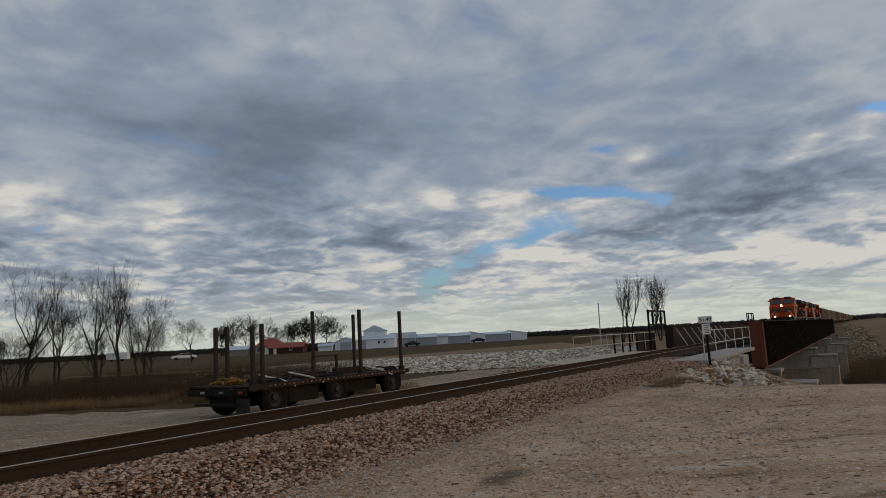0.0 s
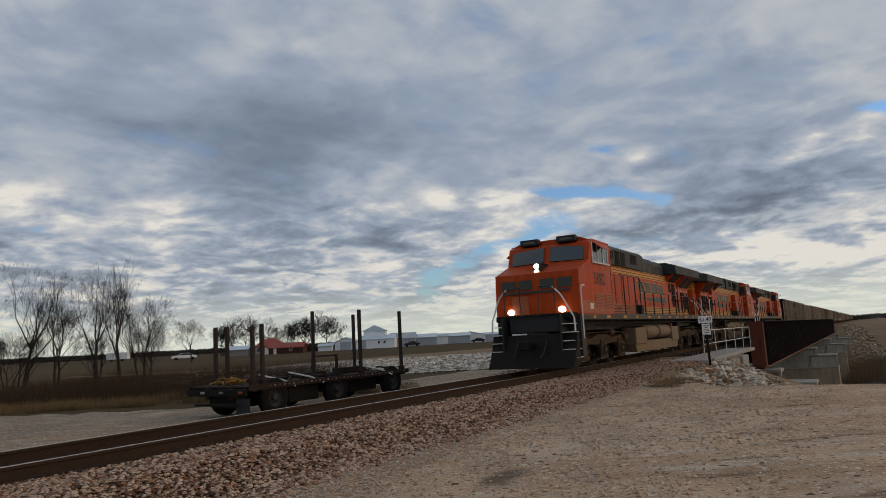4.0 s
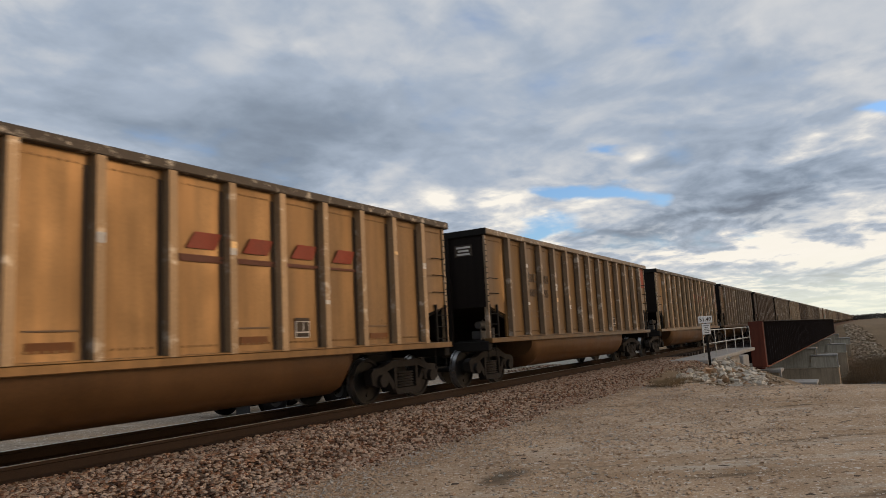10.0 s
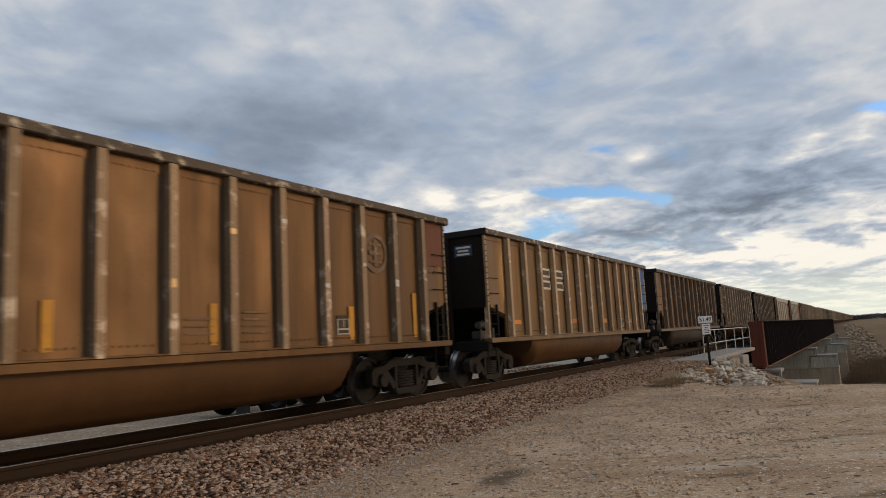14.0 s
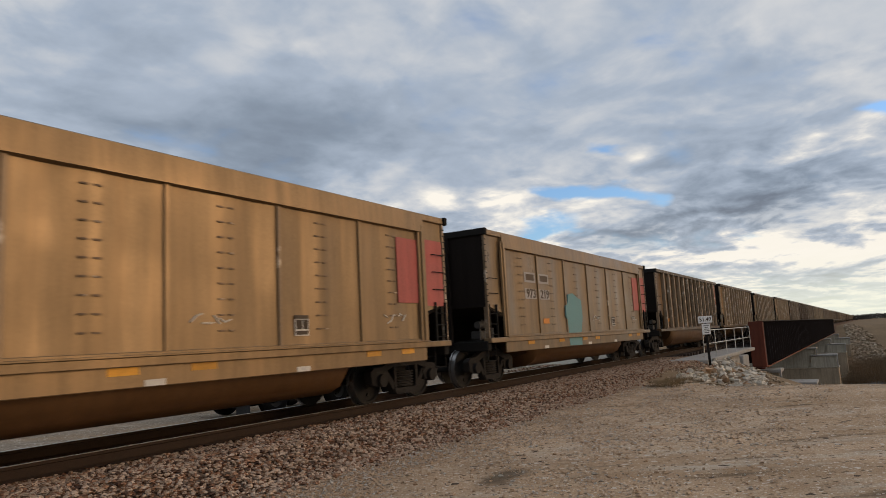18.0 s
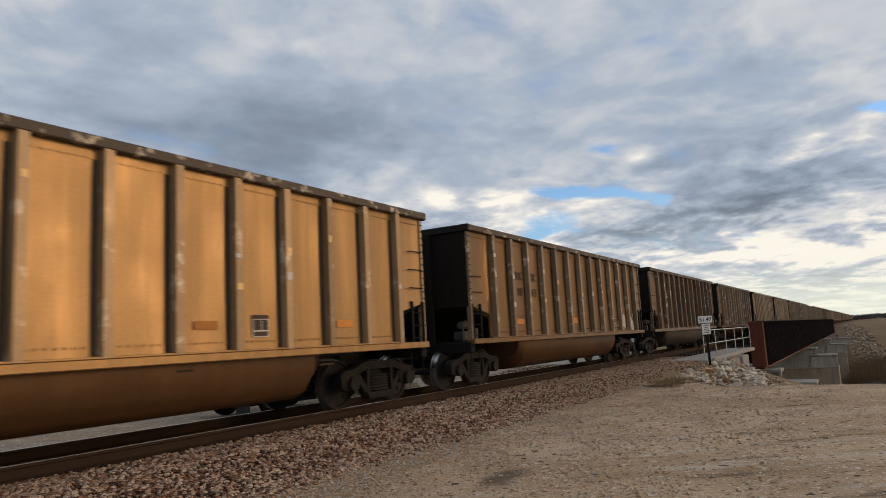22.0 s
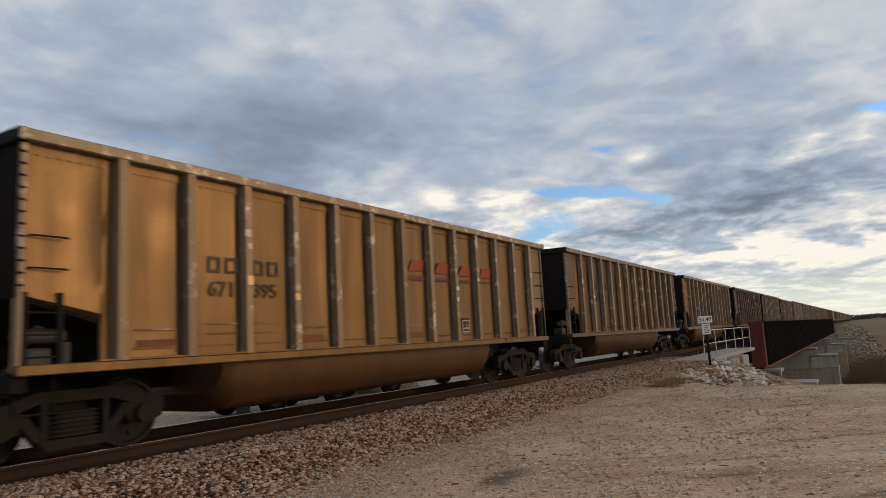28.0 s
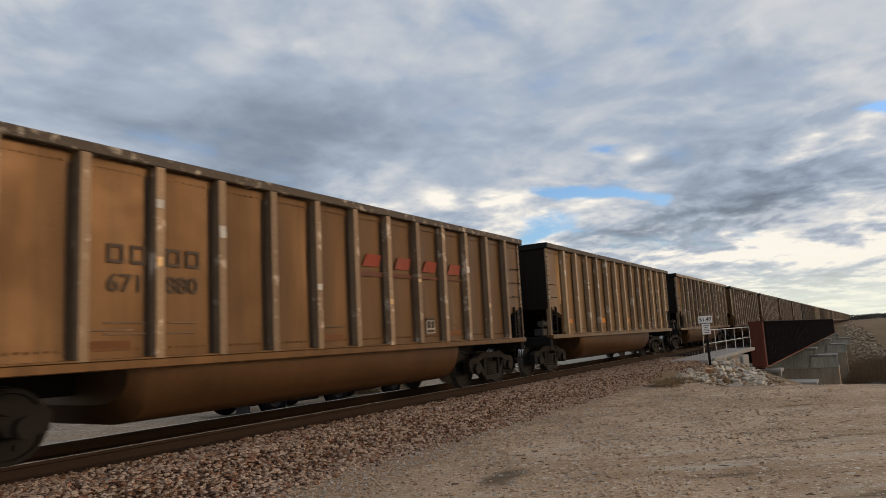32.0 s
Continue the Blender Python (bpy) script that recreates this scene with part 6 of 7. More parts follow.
def travelled(t):
    """Metres that the train has gone at t seconds."""
    rows = ((0.0, -163.0), (3.5, -91.5), (5.5, -50.5), (6.0, -40.4), (7.0, -20.2), (8.0, 0.0), (13.0, 101.0), (19.0, 222.45), (23.0, 304.3), (28.0, 407.1), (32.0, 489.5))
    for (a, da), (b, db) in zip(rows, rows[1:]):
        if t <= b:
            return da + (db - da) * (t - a) / (b - a)


TIMES = (0.0, 3.5, 5.5, 6.0, 7.0, 8.0, 13.0, 19.0, 23.0, 28.0, 32.0)
TRAIN = []           # thing, x of its origin at 8 s, turn
X8 = 6.507           # left end of the first coal car at 8 s
JOINT = X8 - GAP / 2
TRAIN.append((locomotive("5882", "leading orange diesel locomotive with lit headlights", True), JOINT - 2 * LLEN + 0.3, 180))
SPINNERS[:] = [(w, r, True) for w, r, _ in SPINNERS]
TRAIN.append((locomotive("6332", "orange, yellow and dark grey diesel locomotive, radiator end leading", False), JOINT - 2 * LLEN, 0))
TRAIN.append((locomotive("5923", "dusty orange and dark grey diesel locomotive, radiator end leading", False), JOINT - LLEN, 0))

M_FADED = mat("faded_dark_lettering", (0.085, 0.056, 0.035), 0.65, dark=0.75, scale=5, fine=40, bump=0.02)
M_SHEEN = mat("chalky_letter_field", (0.36, 0.33, 0.31), 0.7, dark=0.7, scale=3, fine=25, bump=0.03)
M_CHALK = mat("chalky_tan_flaking", (0.30, 0.22, 0.13), 0.6, dark=0.65, scale=4, fine=30, bump=0.04)
M_DAUB = mat("flaking_white_daub", (0.60, 0.54, 0.45), 0.7, dark=0.62, scale=5, fine=22, bump=0.06, streak=0.3, wear=(0.30, 0.19, 0.09), wear_amount=0.4)
M_NAVY = mat("dark_blue_letter_field", (0.03, 0.05, 0.09), 0.6, dark=0.75, scale=4, fine=40, bump=0.02)
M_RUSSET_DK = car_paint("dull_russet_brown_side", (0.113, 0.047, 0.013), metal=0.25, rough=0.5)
M_NEWPAINT = mat("dark_brown_repaint", (0.05, 0.03, 0.02), 0.6, 0.1, dark=0.6, scale=1.2, fine=25, bump=0.05, streak=0.3)
# side, post, chord, tub, flat side
TAN = dict(side=M_TAN, post=M_POST_PALE, chord=M_CHORD_DK)
OCHRE = dict(side=M_OCHRE, post=M_POST)
BROWN = dict(side=M_BROWN, post=M_POST, chord=M_CHORD_DK)
RUSSET = dict(side=M_RUSSET_DK, post=M_POST_DK, chord=M_CHORD_DK, tub=M_TUB_DK)
AMBER = dict(side=M_AMBER, chord=M_CHORD_DK)
GOLDEN = dict(side=M_GOLDEN, post=M_POST_PALE, chord=M_CHORD_DK)
BROWN_PALE = dict(side=M_BROWN, post=M_POST)
UMBER = dict(side=M_UMBER, post=M_POST_DK, chord=M_CHORD_DK, tub=M_TUB_DK)
DARK = dict(side=M_DARK, post=M_POST_DK, chord=M_CHORD_DK, tub=M_TUB_DK)
PALE = dict(side=M_PALE, post=M_POST_PALE)
FLAT = dict(side=M_FLATSIDE, flat=True)
LOOKS = {1: BROWN, 2: BROWN_PALE, 3: TAN, 4: OCHRE, 5: TAN, 6: BROWN, 7: RUSSET, 8: BROWN, 9: TAN, 10: UMBER, 11: BROWN, 12: DARK, 13: FLAT, 14: FLAT, 15: BROWN, 16: TAN, 17: TAN, 18: GOLDEN, 19: AMBER, 20: UMBER, 21: BROWN,
         22: PALE, 23: TAN, 24: BROWN, 25: BROWN, 26: OCHRE, 27: BROWN_PALE, 28: OCHRE, 29: UMBER, 30: BROWN, 31: BROWN, 32: TAN}
CARS = 60
for k in range(1, CARS + 1):
    near = k <= 33
    look_ = LOOKS.get(k) or random.Random(k).choice((TAN, BROWN, OCHRE, UMBER, TAN, BROWN, DARK, PALE))
    what = {id(DARK): "charcoal coal car with dusty side posts", id(FLAT): "pale tan smooth-sided coal car", id(UMBER): "dark umber coal car with dusty side posts", id(PALE): "pale tan coal car with scuffed side posts",
            id(AMBER): "amber brown coal car with greyed side posts", id(GOLDEN): "bright golden tan coal car with side posts", id(BROWN_PALE): "dusty brown coal car with a pale top chord", id(RUSSET): "russet brown coal car with repainted dark panels", id(BROWN): "dusty brown coal car with scuffed side posts", id(OCHRE): "ochre dusted coal car with scuffed side posts", id(TAN): "dusty tan coal car with scuffed side posts"}[id(look_)]
    SHIFT[0] = {2: 0.05, 17: -0.06, 12: -0.05}.get(k, 0.0)
    c = coal_car(what, near=near, **look_)
    slack = {3: 0.1, 4: 0.12, 5: 0.14, 12: -0.08, 16: -0.25, 17: -0.2, 18: -0.12, 19: -0.07, 20: -0.28, 21: -0.17, 22: -0.03, 28: 0.1, 29: 0.2}.get(k, 0.0)
    if k in (3, 17, 26, 31):
        c.scale = (1, 1, 0.975)     # a slightly lower build of car
    TRAIN.append((c, X8 + (k - 1) * PITCH + slack, 0))
    if near:
        dress(c, k, ((1,) if k == 8 else {0: (1, 5, 8, 11), 1: (2, 6, 10), 2: (1, 4, 7, 12)}[k % 3]) if not look_.get("flat") else (3,))
    DK, LT = M_FADED, M_LETTER_LT
    if k in (4, 9, 16, 29, 30):
        plate = part("end_board", Build().box(-0.012, -0.006, -1.28, -0.78, 3.2, 3.48, 0.002), M_NAVY if k == 9 else M_SEAM, c, "end board with pale lettering")
        for i, w in enumerate((0.4, 0.3, 0.36)):
            part("text_bar", Build().box(-0.016, -0.012, -1.03 - w / 2, -1.03 + w / 2, 3.40 - i * 0.085, 3.445 - i * 0.085), LT, plate)
    if k in (12, 14, 18, 22):
        for x, w in ((4.2, 0.5), (5.6, 0.3), (8.4, 0.25), (11.2, 0.35)):
            for i in range(2 if x < 5 or x > 11 else 1):
                part("tub_stencil", Build().box(x, x + w, -1.475, -1.455, 0.93 - i * 0.07, 0.965 - i * 0.07), M_ORANGE_MARK if k == 14 else (M_CHALK if k != 18 else M_SEAM), c)
    if k == 1:
        reporting_marks(c, "NCUX", ("1", "35"), 3, 2.72, 0.34, DK)
    elif k == 2:
        reporting_marks(c, "CEFX", ("40", "582"), 3, 2.83, 0.32, DK)
        end_patch(c, M_PINK, "faded red end panel")
    elif k == 3:
        logo_bars(c, M_RED, M_RUST_RED)
    elif k == 4:
        reporting_marks(c, "", ("669", "455"), 3, 2.75, 0.30, DK, True)
        round_emblem(c, 12, 2.87)
        end_patch(c, M_RED, "red end panel", z0=2.9)
    elif k == 5:
        reporting_marks(c, "", ("671", "053"), 3, 2.42, 0.3, DK, True, 0.34)
        logo_bars(c, M_RED, M_RUST_RED)
        end_patch(c, M_RUST_RED, "rust-brown end panel")
        for z in (3.3, 3.16):
            mark(c, "text_bar", LEN - 0.85, LEN - 0.45, z, z + 0.07, LT, "", 0.01)
    elif k == 6:
        reporting_marks(c, "", ("672", "479"), 3, 2.72, 0.30, DK, True)
        logo_bars(c, M_RED, M_RUST_RED)
        end_patch(c, M_RUST_RED, "rust-red end panel", z0=2.6)
    elif k in (7, 30):
        mark(c, "dark_panel", post_x(1) + 0.1, post_x(2) - 0.1, SILL + 0.14, ROOF - 0.16, M_NEWPAINT, "dark repainted panel", 0.005)
        mark(c, "dark_panel", post_x(2) + 0.1, post_x(3) - 0.1, SILL + 0.14, ROOF - 0.16, M_NEWPAINT, "", 0.005)
        if k == 7:
            mark(c, "dark_panel", 0.12, post_x(1) - 0.1, 2.0, ROOF - 0.16, M_NEWPAINT, "", 0.005)
        for x, w in ((1.62, "668"), (2.64, "207" if k == 7 else "084")):
            words(c, w, x, 2.04, 0.38, M_FADED_ORANGE, 1.15, y=-HALF - 0.004)
            for dx in (-0.22, 0.22):
                outline_block(c, x + dx, 2.40, 0.3, 0.26, 0.07, M_FADED_ORANGE, 0.009)
            for i in range(4):
                mark(c, "data_bar", x - 0.3, x + 0.28, 1.45 + i * 0.09, 1.475 + i * 0.09, M_LETTER_LT if i > 1 else M_POST_DK, "", 0.008)
        prng = random.Random(k)
        spots = ((2.75, 3.34, 0.15), (1.47, 2.74, 0.13), (2.42, 2.91, 0.1), (2.52, 2.70, 0.11), (2.79, 2.58, 0.24), (2.64, 2.42, 0.14)) if k == 7 else ((1.62, 3.25, 0.30), (1.5, 2.95, 0.24), (1.82, 2.85, 0.18), (2.62, 3.25, 0.28), (2.85, 3.1, 0.2), (2.42, 2.6, 0.09))
        for x, z, r in spots:
            part("bare_patch", Build().prism([(x + r * prng.uniform(.7, 1.1) * math.cos(a), z + r * prng.uniform(.8, 1.3) * math.sin(a)) for a in np.arange(0, 6.2, 0.42)], -HALF - 0.013, -HALF - 0.009, "y"), M_GOLD if k == 7 else M_CHALK, c, "bare flaked patch")
        for i in range(4):
            outline_block(c, post_x(9 + i) + 0.46, 3.17, 0.40, 0.56, 0.12, M_WHITE)
    elif k == 8:
        round_emblem(c, 12, 2.87)
        end_patch(c, M_RUST_RED, "rust-red end panel", z0=2.75)
        for x, z1 in ((post_x(6) - 0.62, 1.85), (post_x(8) - 0.34, 1.85), (post_x(11) - 0.34, 1.85), (post_x(13) - 0.34, 2.15)):
            mark(c, "upright_reflector", x, x + 0.13, SILL + 0.2, z1, M_YELLOW_MARK)
        for i, n in ((7.5, 3), (8.5, 4)):
            for j in range(n):
                mark(c, "data_bar", post_x(i) - 0.24, post_x(i) + 0.24, 1.42 + j * 0.1, 1.445 + j * 0.1, M_POST_DK)
    elif k in (9, 22, 29):
        if k == 22:
            for x, w in ((post_x(2) + 0.76, "3"), (post_x(3) + 0.38, "66")):
                words(c, w, x, 2.42, 0.36, DK, 1.2)
        for i, w in ((3, None), (4, None)) if k != 22 else ((2, None), (3, None)):
            for z in (2.95, 2.6) if k != 22 else (2.87,):
                b = mark(c, "number_field", post_x(i) + 0.14, post_x(i + 1) - 0.14, z - 0.13, z + 0.13, LT if k != 22 else M_NAVY, "pale lettering field" if k != 22 else "dark blue lettering field", 0.006)
                if k == 22:
                    part("text_bar", Build().box(post_x(i) + 0.24, post_x(i + 1) - 0.3, -HALF - 0.01, -HALF - 0.006, z - 0.06, z + 0.06), LT, b)
                    continue
                part("text_bar", Build().box(post_x(i) + 0.2, post_x(i + 1) - 0.2, -HALF - 0.01, -HALF - 0.006, z - 0.07, z + 0.07), DK, b)
        if k == 9:
            end_patch(c, M_BLUE, "blue end panel")
        elif k == 22:
            end_patch(c, M_GREEN, "green end panel", z0=2.6)
        else:
            end_patch(c, M_RED, "red end panel")
    elif k in (11, 16, 24):
        end_patch(c, M_RED if k == 11 else M_RUST_RED, "red end panel")
        if k == 16:
            reporting_marks(c, "", ("672", "474"), 3, 2.72, 0.3, DK, True)
            logo_bars(c, M_RED, M_RUST_RED)
    elif k == 12:
        reporting_marks(c, "DLRX", ("950", "577"), 3, 2.83, 0.38, LT)
        mark(c, "tan_panel", LEN - STEP + 0.09, LEN - 0.1, 3.0, 3.4, M_PALE, "tan painted stripe")
        mark(c, "orange_strip", LEN - STEP - 0.3, LEN - STEP - 0.16, 1.25, 2.1, M_ORANGE_MARK)
    elif k in (13, 14):
        mark(c, "end_patch", LEN - 2 * STEP + 0.2, LEN - STEP - 0.02, 1.95, 3.25, M_PINK, "faded red panel", 0.012)
        end_patch(c, M_PINK, "faded red end panel", z0=1.9, z1=3.3)
        for x in (2.2, 4.4, 6.4, 7.6, 11.4, 12.5):
            mark(c, "yellow_plate", x, x + 0.42, SILL - 0.12, SILL + 0.0, M_YELLOW_MARK, "yellow reflector plate", 0.036)
        for x in (3.3, 6.9, 9.6):
            mark(c, "pale_label", x, x + 0.3, SILL - 0.27, SILL - 0.19, M_LETTER_LT, "", 0.036)
        srng = random.Random(k)
        for x in (7.6, 12.0):
            b = Build()
            for u in range(7):
                px, pz = x + u * 0.1, 1.62 + srng.uniform(-0.08, 0.12)
                b.cyl((px, -HALF - 0.004, pz), (px + 0.11, -HALF - 0.004, 1.62 + srng.uniform(-0.08, 0.12)), 0.012, n=4)
            part("chalk_scrawl", b, M_LETTER_LT, c)
        if k == 14:
            part("teal_patch", Build().prism([(5.24, 0.82), (5.2, 1.6), (5.08, 1.7), (5.1, 2.0), (5.3, 2.12), (5.34, 2.36), (5.75, 2.42), (6.1, 2.3), (6.45, 2.22), (6.5, 1.7), (6.32, 1.2), (6.3, 0.8)], -HALF - 0.037, -HALF - 0.004, "y"), M_TEAL, c, "teal repainted patch")
            for x, w in ((2.68, "973"), (3.62, "219")):
                for z in (2.76, 2.31):
                    mark(c, "letter_plate", x - 0.4, x + 0.34, z - 0.14, z + 0.14, M_SHEEN, "pale lettering field", 0.004)
                words(c, w, x, 2.31, 0.34, DK, 1.25, y=-HALF - 0.006)
                mark(c, "text_bar", x - 0.3, x + 0.24, 2.68, 2.85, DK, "", 0.007)
        for x in (2.05, 4.14, 6.18, 8.22, 10.26, 12.3):
            for dx in (-0.12, 0.06):
                part("seam_strip", cached("flat_rivets", lambda: rivet_strip(2.0, 9, False, 0.05)), M_POST_DK, c, at=(x + dx, -HALF - 0.002, 1.36))["kind"] = "stuff"
        for x in np.arange(1.1, LEN - 1.0, 0.24):
            part("band_bolt", cached("band_bolt", lambda: Build().box(-0.03, 0.03, -0.006, 0, -0.01, 0.01)), M_POST_DK, c, at=(x, -HALF - 0.03, SILL + 0.11))
    elif k == 15:
        reporting_marks(c, "NORX", ("964", "53"), 3, 2.75, 0.34, DK)
        end_patch(c, M_PINK, "faded red end panel", z0=2.5)
    elif k == 17:
        reporting_marks(c, "", ("671", "116"), 3, 2.46, 0.31, DK, True, 0.36)
        logo_bars(c, M_RED, M_RUST_RED)
        end_patch(c, M_UMBER, "brown end panel")
    elif k == 18:
        reporting_marks(c, "NCUX", ("12", "254"), 3, 2.75, 0.32, DK)
    elif k == 19:
        reporting_marks(c, "NCUX", ("10", "263"), 3, 2.75, 0.32, DK)
        grng = random.Random(4)
        for x in (11.6, 12.7):
            for j in range(12):
                gx, gz, s = x + grng.uniform(-.34, .34), 1.5 + grng.uniform(-.22, .26), grng.uniform(.08, .22)
                part("paint_scrawl", Build().prism([(gx + s * grng.uniform(.6, 1.2) * math.cos(a), gz + s * grng.uniform(.6, 1.2) * math.sin(a)) for a in np.arange(0, 6.2, 0.4)], -HALF - 0.005 - j * 0.0007, -HALF, "y"), M_DAUB, c)
    elif k == 20:
        reporting_marks(c, "MOGX", ("418", "71"), 3, 2.65, 0.3, LT)
    elif k == 21:
        reporting_marks(c, "", ("669", "632"), 2, 2.67, 0.31, DK, True, 0.3)
        round_emblem(c, 12)
        end_patch(c, M_RUST_RED, "rust-red end panel", z0=2.5)
    elif k in (23, 25, 27, 28):
        reporting_marks(c, "", ("669", "41"), 3, 2.75, 0.3, DK, True)
        if k > 24:
            round_emblem(c, 12, 2.51)
            end_patch(c, M_RED if k == 28 else M_RUST_RED, "red end panel", z0=2.7)
    elif k == 26:
        reporting_marks(c, "", ("671", "395"), 3, 2.46, 0.31, DK, True, 0.36)
        logo_bars(c, M_RED, M_RUST_RED)
    elif k == 31:
        reporting_marks(c, "", ("671", "880"), 3, 2.5, 0.32, DK, True, 0.38)
        logo_bars(c, M_RED, M_RUST_RED)


# ------------------------------------------------------------------ far side of the track
M_BARK = mat("grey_bark", (0.03, 0.025, 0.02), 0.95, dark=0.6, scale=3, fine=25, bump=0.5)
M_TWIG = mat("bare_twigs", (0.02, 0.016, 0.013), 0.95, dark=0.7, scale=3, fine=25, bump=0.0)
M_BRUSH = islands("dead_brush", [(0.02, 0.014, 0.009), (0.045, 0.029, 0.018), (0.03, 0.02, 0.012), (0.07, 0.047, 0.028)])
M_RIVERBRUSH = islands("brown_river_brush", [(0.17, 0.115, 0.07), (0.30, 0.21, 0.125), (0.10, 0.07, 0.042), (0.38, 0.27, 0.16)])
M_DRYGRASS = islands("dry_grass", [(0.10, 0.07, 0.036), (0.24, 0.165, 0.08), (0.055, 0.04, 0.022), (0.155, 0.108, 0.052)])
M_WOODS = islands("distant_woods", [(0.035, 0.033, 0.032), (0.055, 0.05, 0.044), (0.045, 0.042, 0.042)])
M_SHEDWHITE = mat("white_metal_siding", (0.78, 0.81, 0.84), 0.6, dark=0.88, scale=0.3, fine=6, bump=0.05, streak=0.2)
M_SHEDGREY = mat("grey_metal_siding", (0.36, 0.40, 0.44), 0.6, dark=0.85, scale=0.3, fine=6, bump=0.05, streak=0.2)
M_SHEDROOF = mat("pale_metal_roof", (0.50, 0.58, 0.64), 0.5, 0.1, dark=0.85, scale=0.3, fine=6, bump=0.05)
M_REDROOF = mat("red_metal_roof", (0.25, 0.047, 0.024), 0.6, dark=0.8, scale=0.4, fine=6, bump=0.05)
M_REDWALL = mat("dark_red_boards", (0.06, 0.02, 0.014), 0.8, dark=0.75, scale=0.6, fine=8, bump=0.1)
M_TANWALL = mat("tan_house_wall", (0.26, 0.23, 0.20), 0.85, dark=0.8, scale=0.5, fine=8, bump=0.1)
M_PANE = mat("window_glass", (0.05, 0.06, 0.07), 0.08, dark=0.9, scale=2, fine=20, bump=0)
M_TYRE = mat("black_tyre_rubber", (0.012, 0.011, 0.011), 0.85, dark=0.7, scale=3, fine=30, bump=0.2, spec=0.1)
M_RUSTY = mat("rusty_trailer_steel", (0.024, 0.0126, 0.0084), 0.85, 0.1, dark=0.6, scale=2, fine=25, bump=0.2)
M_DECKWOOD = mat("rotten_deck_boards", (0.033, 0.018, 0.012), 0.9, dark=0.55, scale=2, fine=25, bump=0.4)
M_TAPE = mat("dull_white_tape", (0.24, 0.222, 0.204), 0.6, dark=0.6, scale=5, fine=30, bump=0.0, own=0.4)
M_RIM = mat("dusty_steel_rim", (0.042, 0.0385, 0.035), 0.7, 0.2, dark=0.6, scale=5, fine=30, bump=0.1)
M_GEAR = mat("yellow_brown_scrap", (0.24, 0.12, 0.02), 0.8, dark=0.5, scale=5, fine=30, bump=0.2, own=0.4)
M_STAKE = mat("dark_steel_stake", (0.03, 0.0198, 0.0156), 0.75, 0.1, dark=0.6, scale=2, fine=25, bump=0.15)


def branch_set(seed, high, stems=1, spread=0.55, levels=6, r0=None, lean=0.0, fine=0.006, keep=(0.55, 0.78)):
    """Trunk and limbs in one list of tapered pieces, twigs in another."""
    rng = random.Random(seed)
    trunk, twigs = Build(), Build()

    def grow(p, d, length, r, level):
        steps = 3 if level < 2 else 2
        for i in range(steps):
            nd = (d + Vector((rng.gauss(0, 0.10), rng.gauss(0, 0.10), rng.gauss(0.04 if level > 3 else 0.13, 0.06)))).normalized()
            q = p + nd * (length / steps)
            r2 = r * (0.86 if level < 4 else 0.75)
            if level < 2:
                trunk.cyl(p, q, r, r2, n=7 if level == 0 else 5, caps=False)
            else:
                twigs.cyl(p, q, max(r * 0.8, fine), max(r2 * 0.8, fine * 0.7), n=3, caps=False)
            p, d, r = q, nd, r2
            if level < levels and (i > 0 or level > 0) and rng.random() < (0.8 if level else 1.0):
                side = d.cross(Vector((rng.gauss(0, 1), rng.gauss(0, 1), rng.gauss(0, 1)))).normalized()
                nd2 = (d * rng.uniform(0.65, 1.0) + side * rng.uniform(0.7, 1.2) * spread * 1.5 + Vector((0, 0, 0.22))).normalized()
                grow(p, nd2, length * rng.uniform(0.55, 0.8), r * rng.uniform(0.5, 0.7), level + 1)
        if level < levels:
            for k in range(2 if level else 3):
                side = d.cross(Vector((rng.gauss(0, 1), rng.gauss(0, 1), rng.gauss(0, 1)))).normalized()
                nd = (d + side * rng.uniform(0.4, 0.9) * spread + Vector((0, 0, 0.12))).normalized()
                grow(p, nd, length * rng.uniform(*keep), r * rng.uniform(0.6, 0.8), level + 1)

    for s in range(stems):
        a = 6.28 * s / stems + rng.random()
        d = Vector((math.cos(a) * 0.22 * (stems > 1) + lean, math.sin(a) * 0.22 * (stems > 1), 1)).normalized()
        grow(Vector((0.15 * math.cos(a) * (stems > 1), 0.15 * math.sin(a) * (stems > 1), -0.2)), d, high * (0.40 if stems < 2 else 0.34), (r0 or high * 0.016) / math.sqrt(stems) * 1.2, 0)
    # scale to the wanted height
    top = max(v[2] for v in twigs.v)
    k = high / top
    for b in (trunk, twigs):
        b.v = [(x * k, y * k, z * k) for x, y, z in b.v]
    return trunk, twigs


def tree(x, y, z, high, seed, stems=1, spread=0.55, levels=5, label="bare leafless tree at the field edge", lean=0.0, fine=0.006, keep=(0.55, 0.78), r0=None):
    t = thing("tree", label, "tree", at=pose(x, y, z, 0, 0, seed * 47 % 360), group="bare trees")
    a, b = branch_set(seed, high, stems, spread, levels, lean=lean, fine=fine, keep=keep, r0=r0)
    part("trunk", a, M_BARK, t)
    part("crown", b.mesh("crown", False), M_TWIG, t, "bare twigs")
    return t


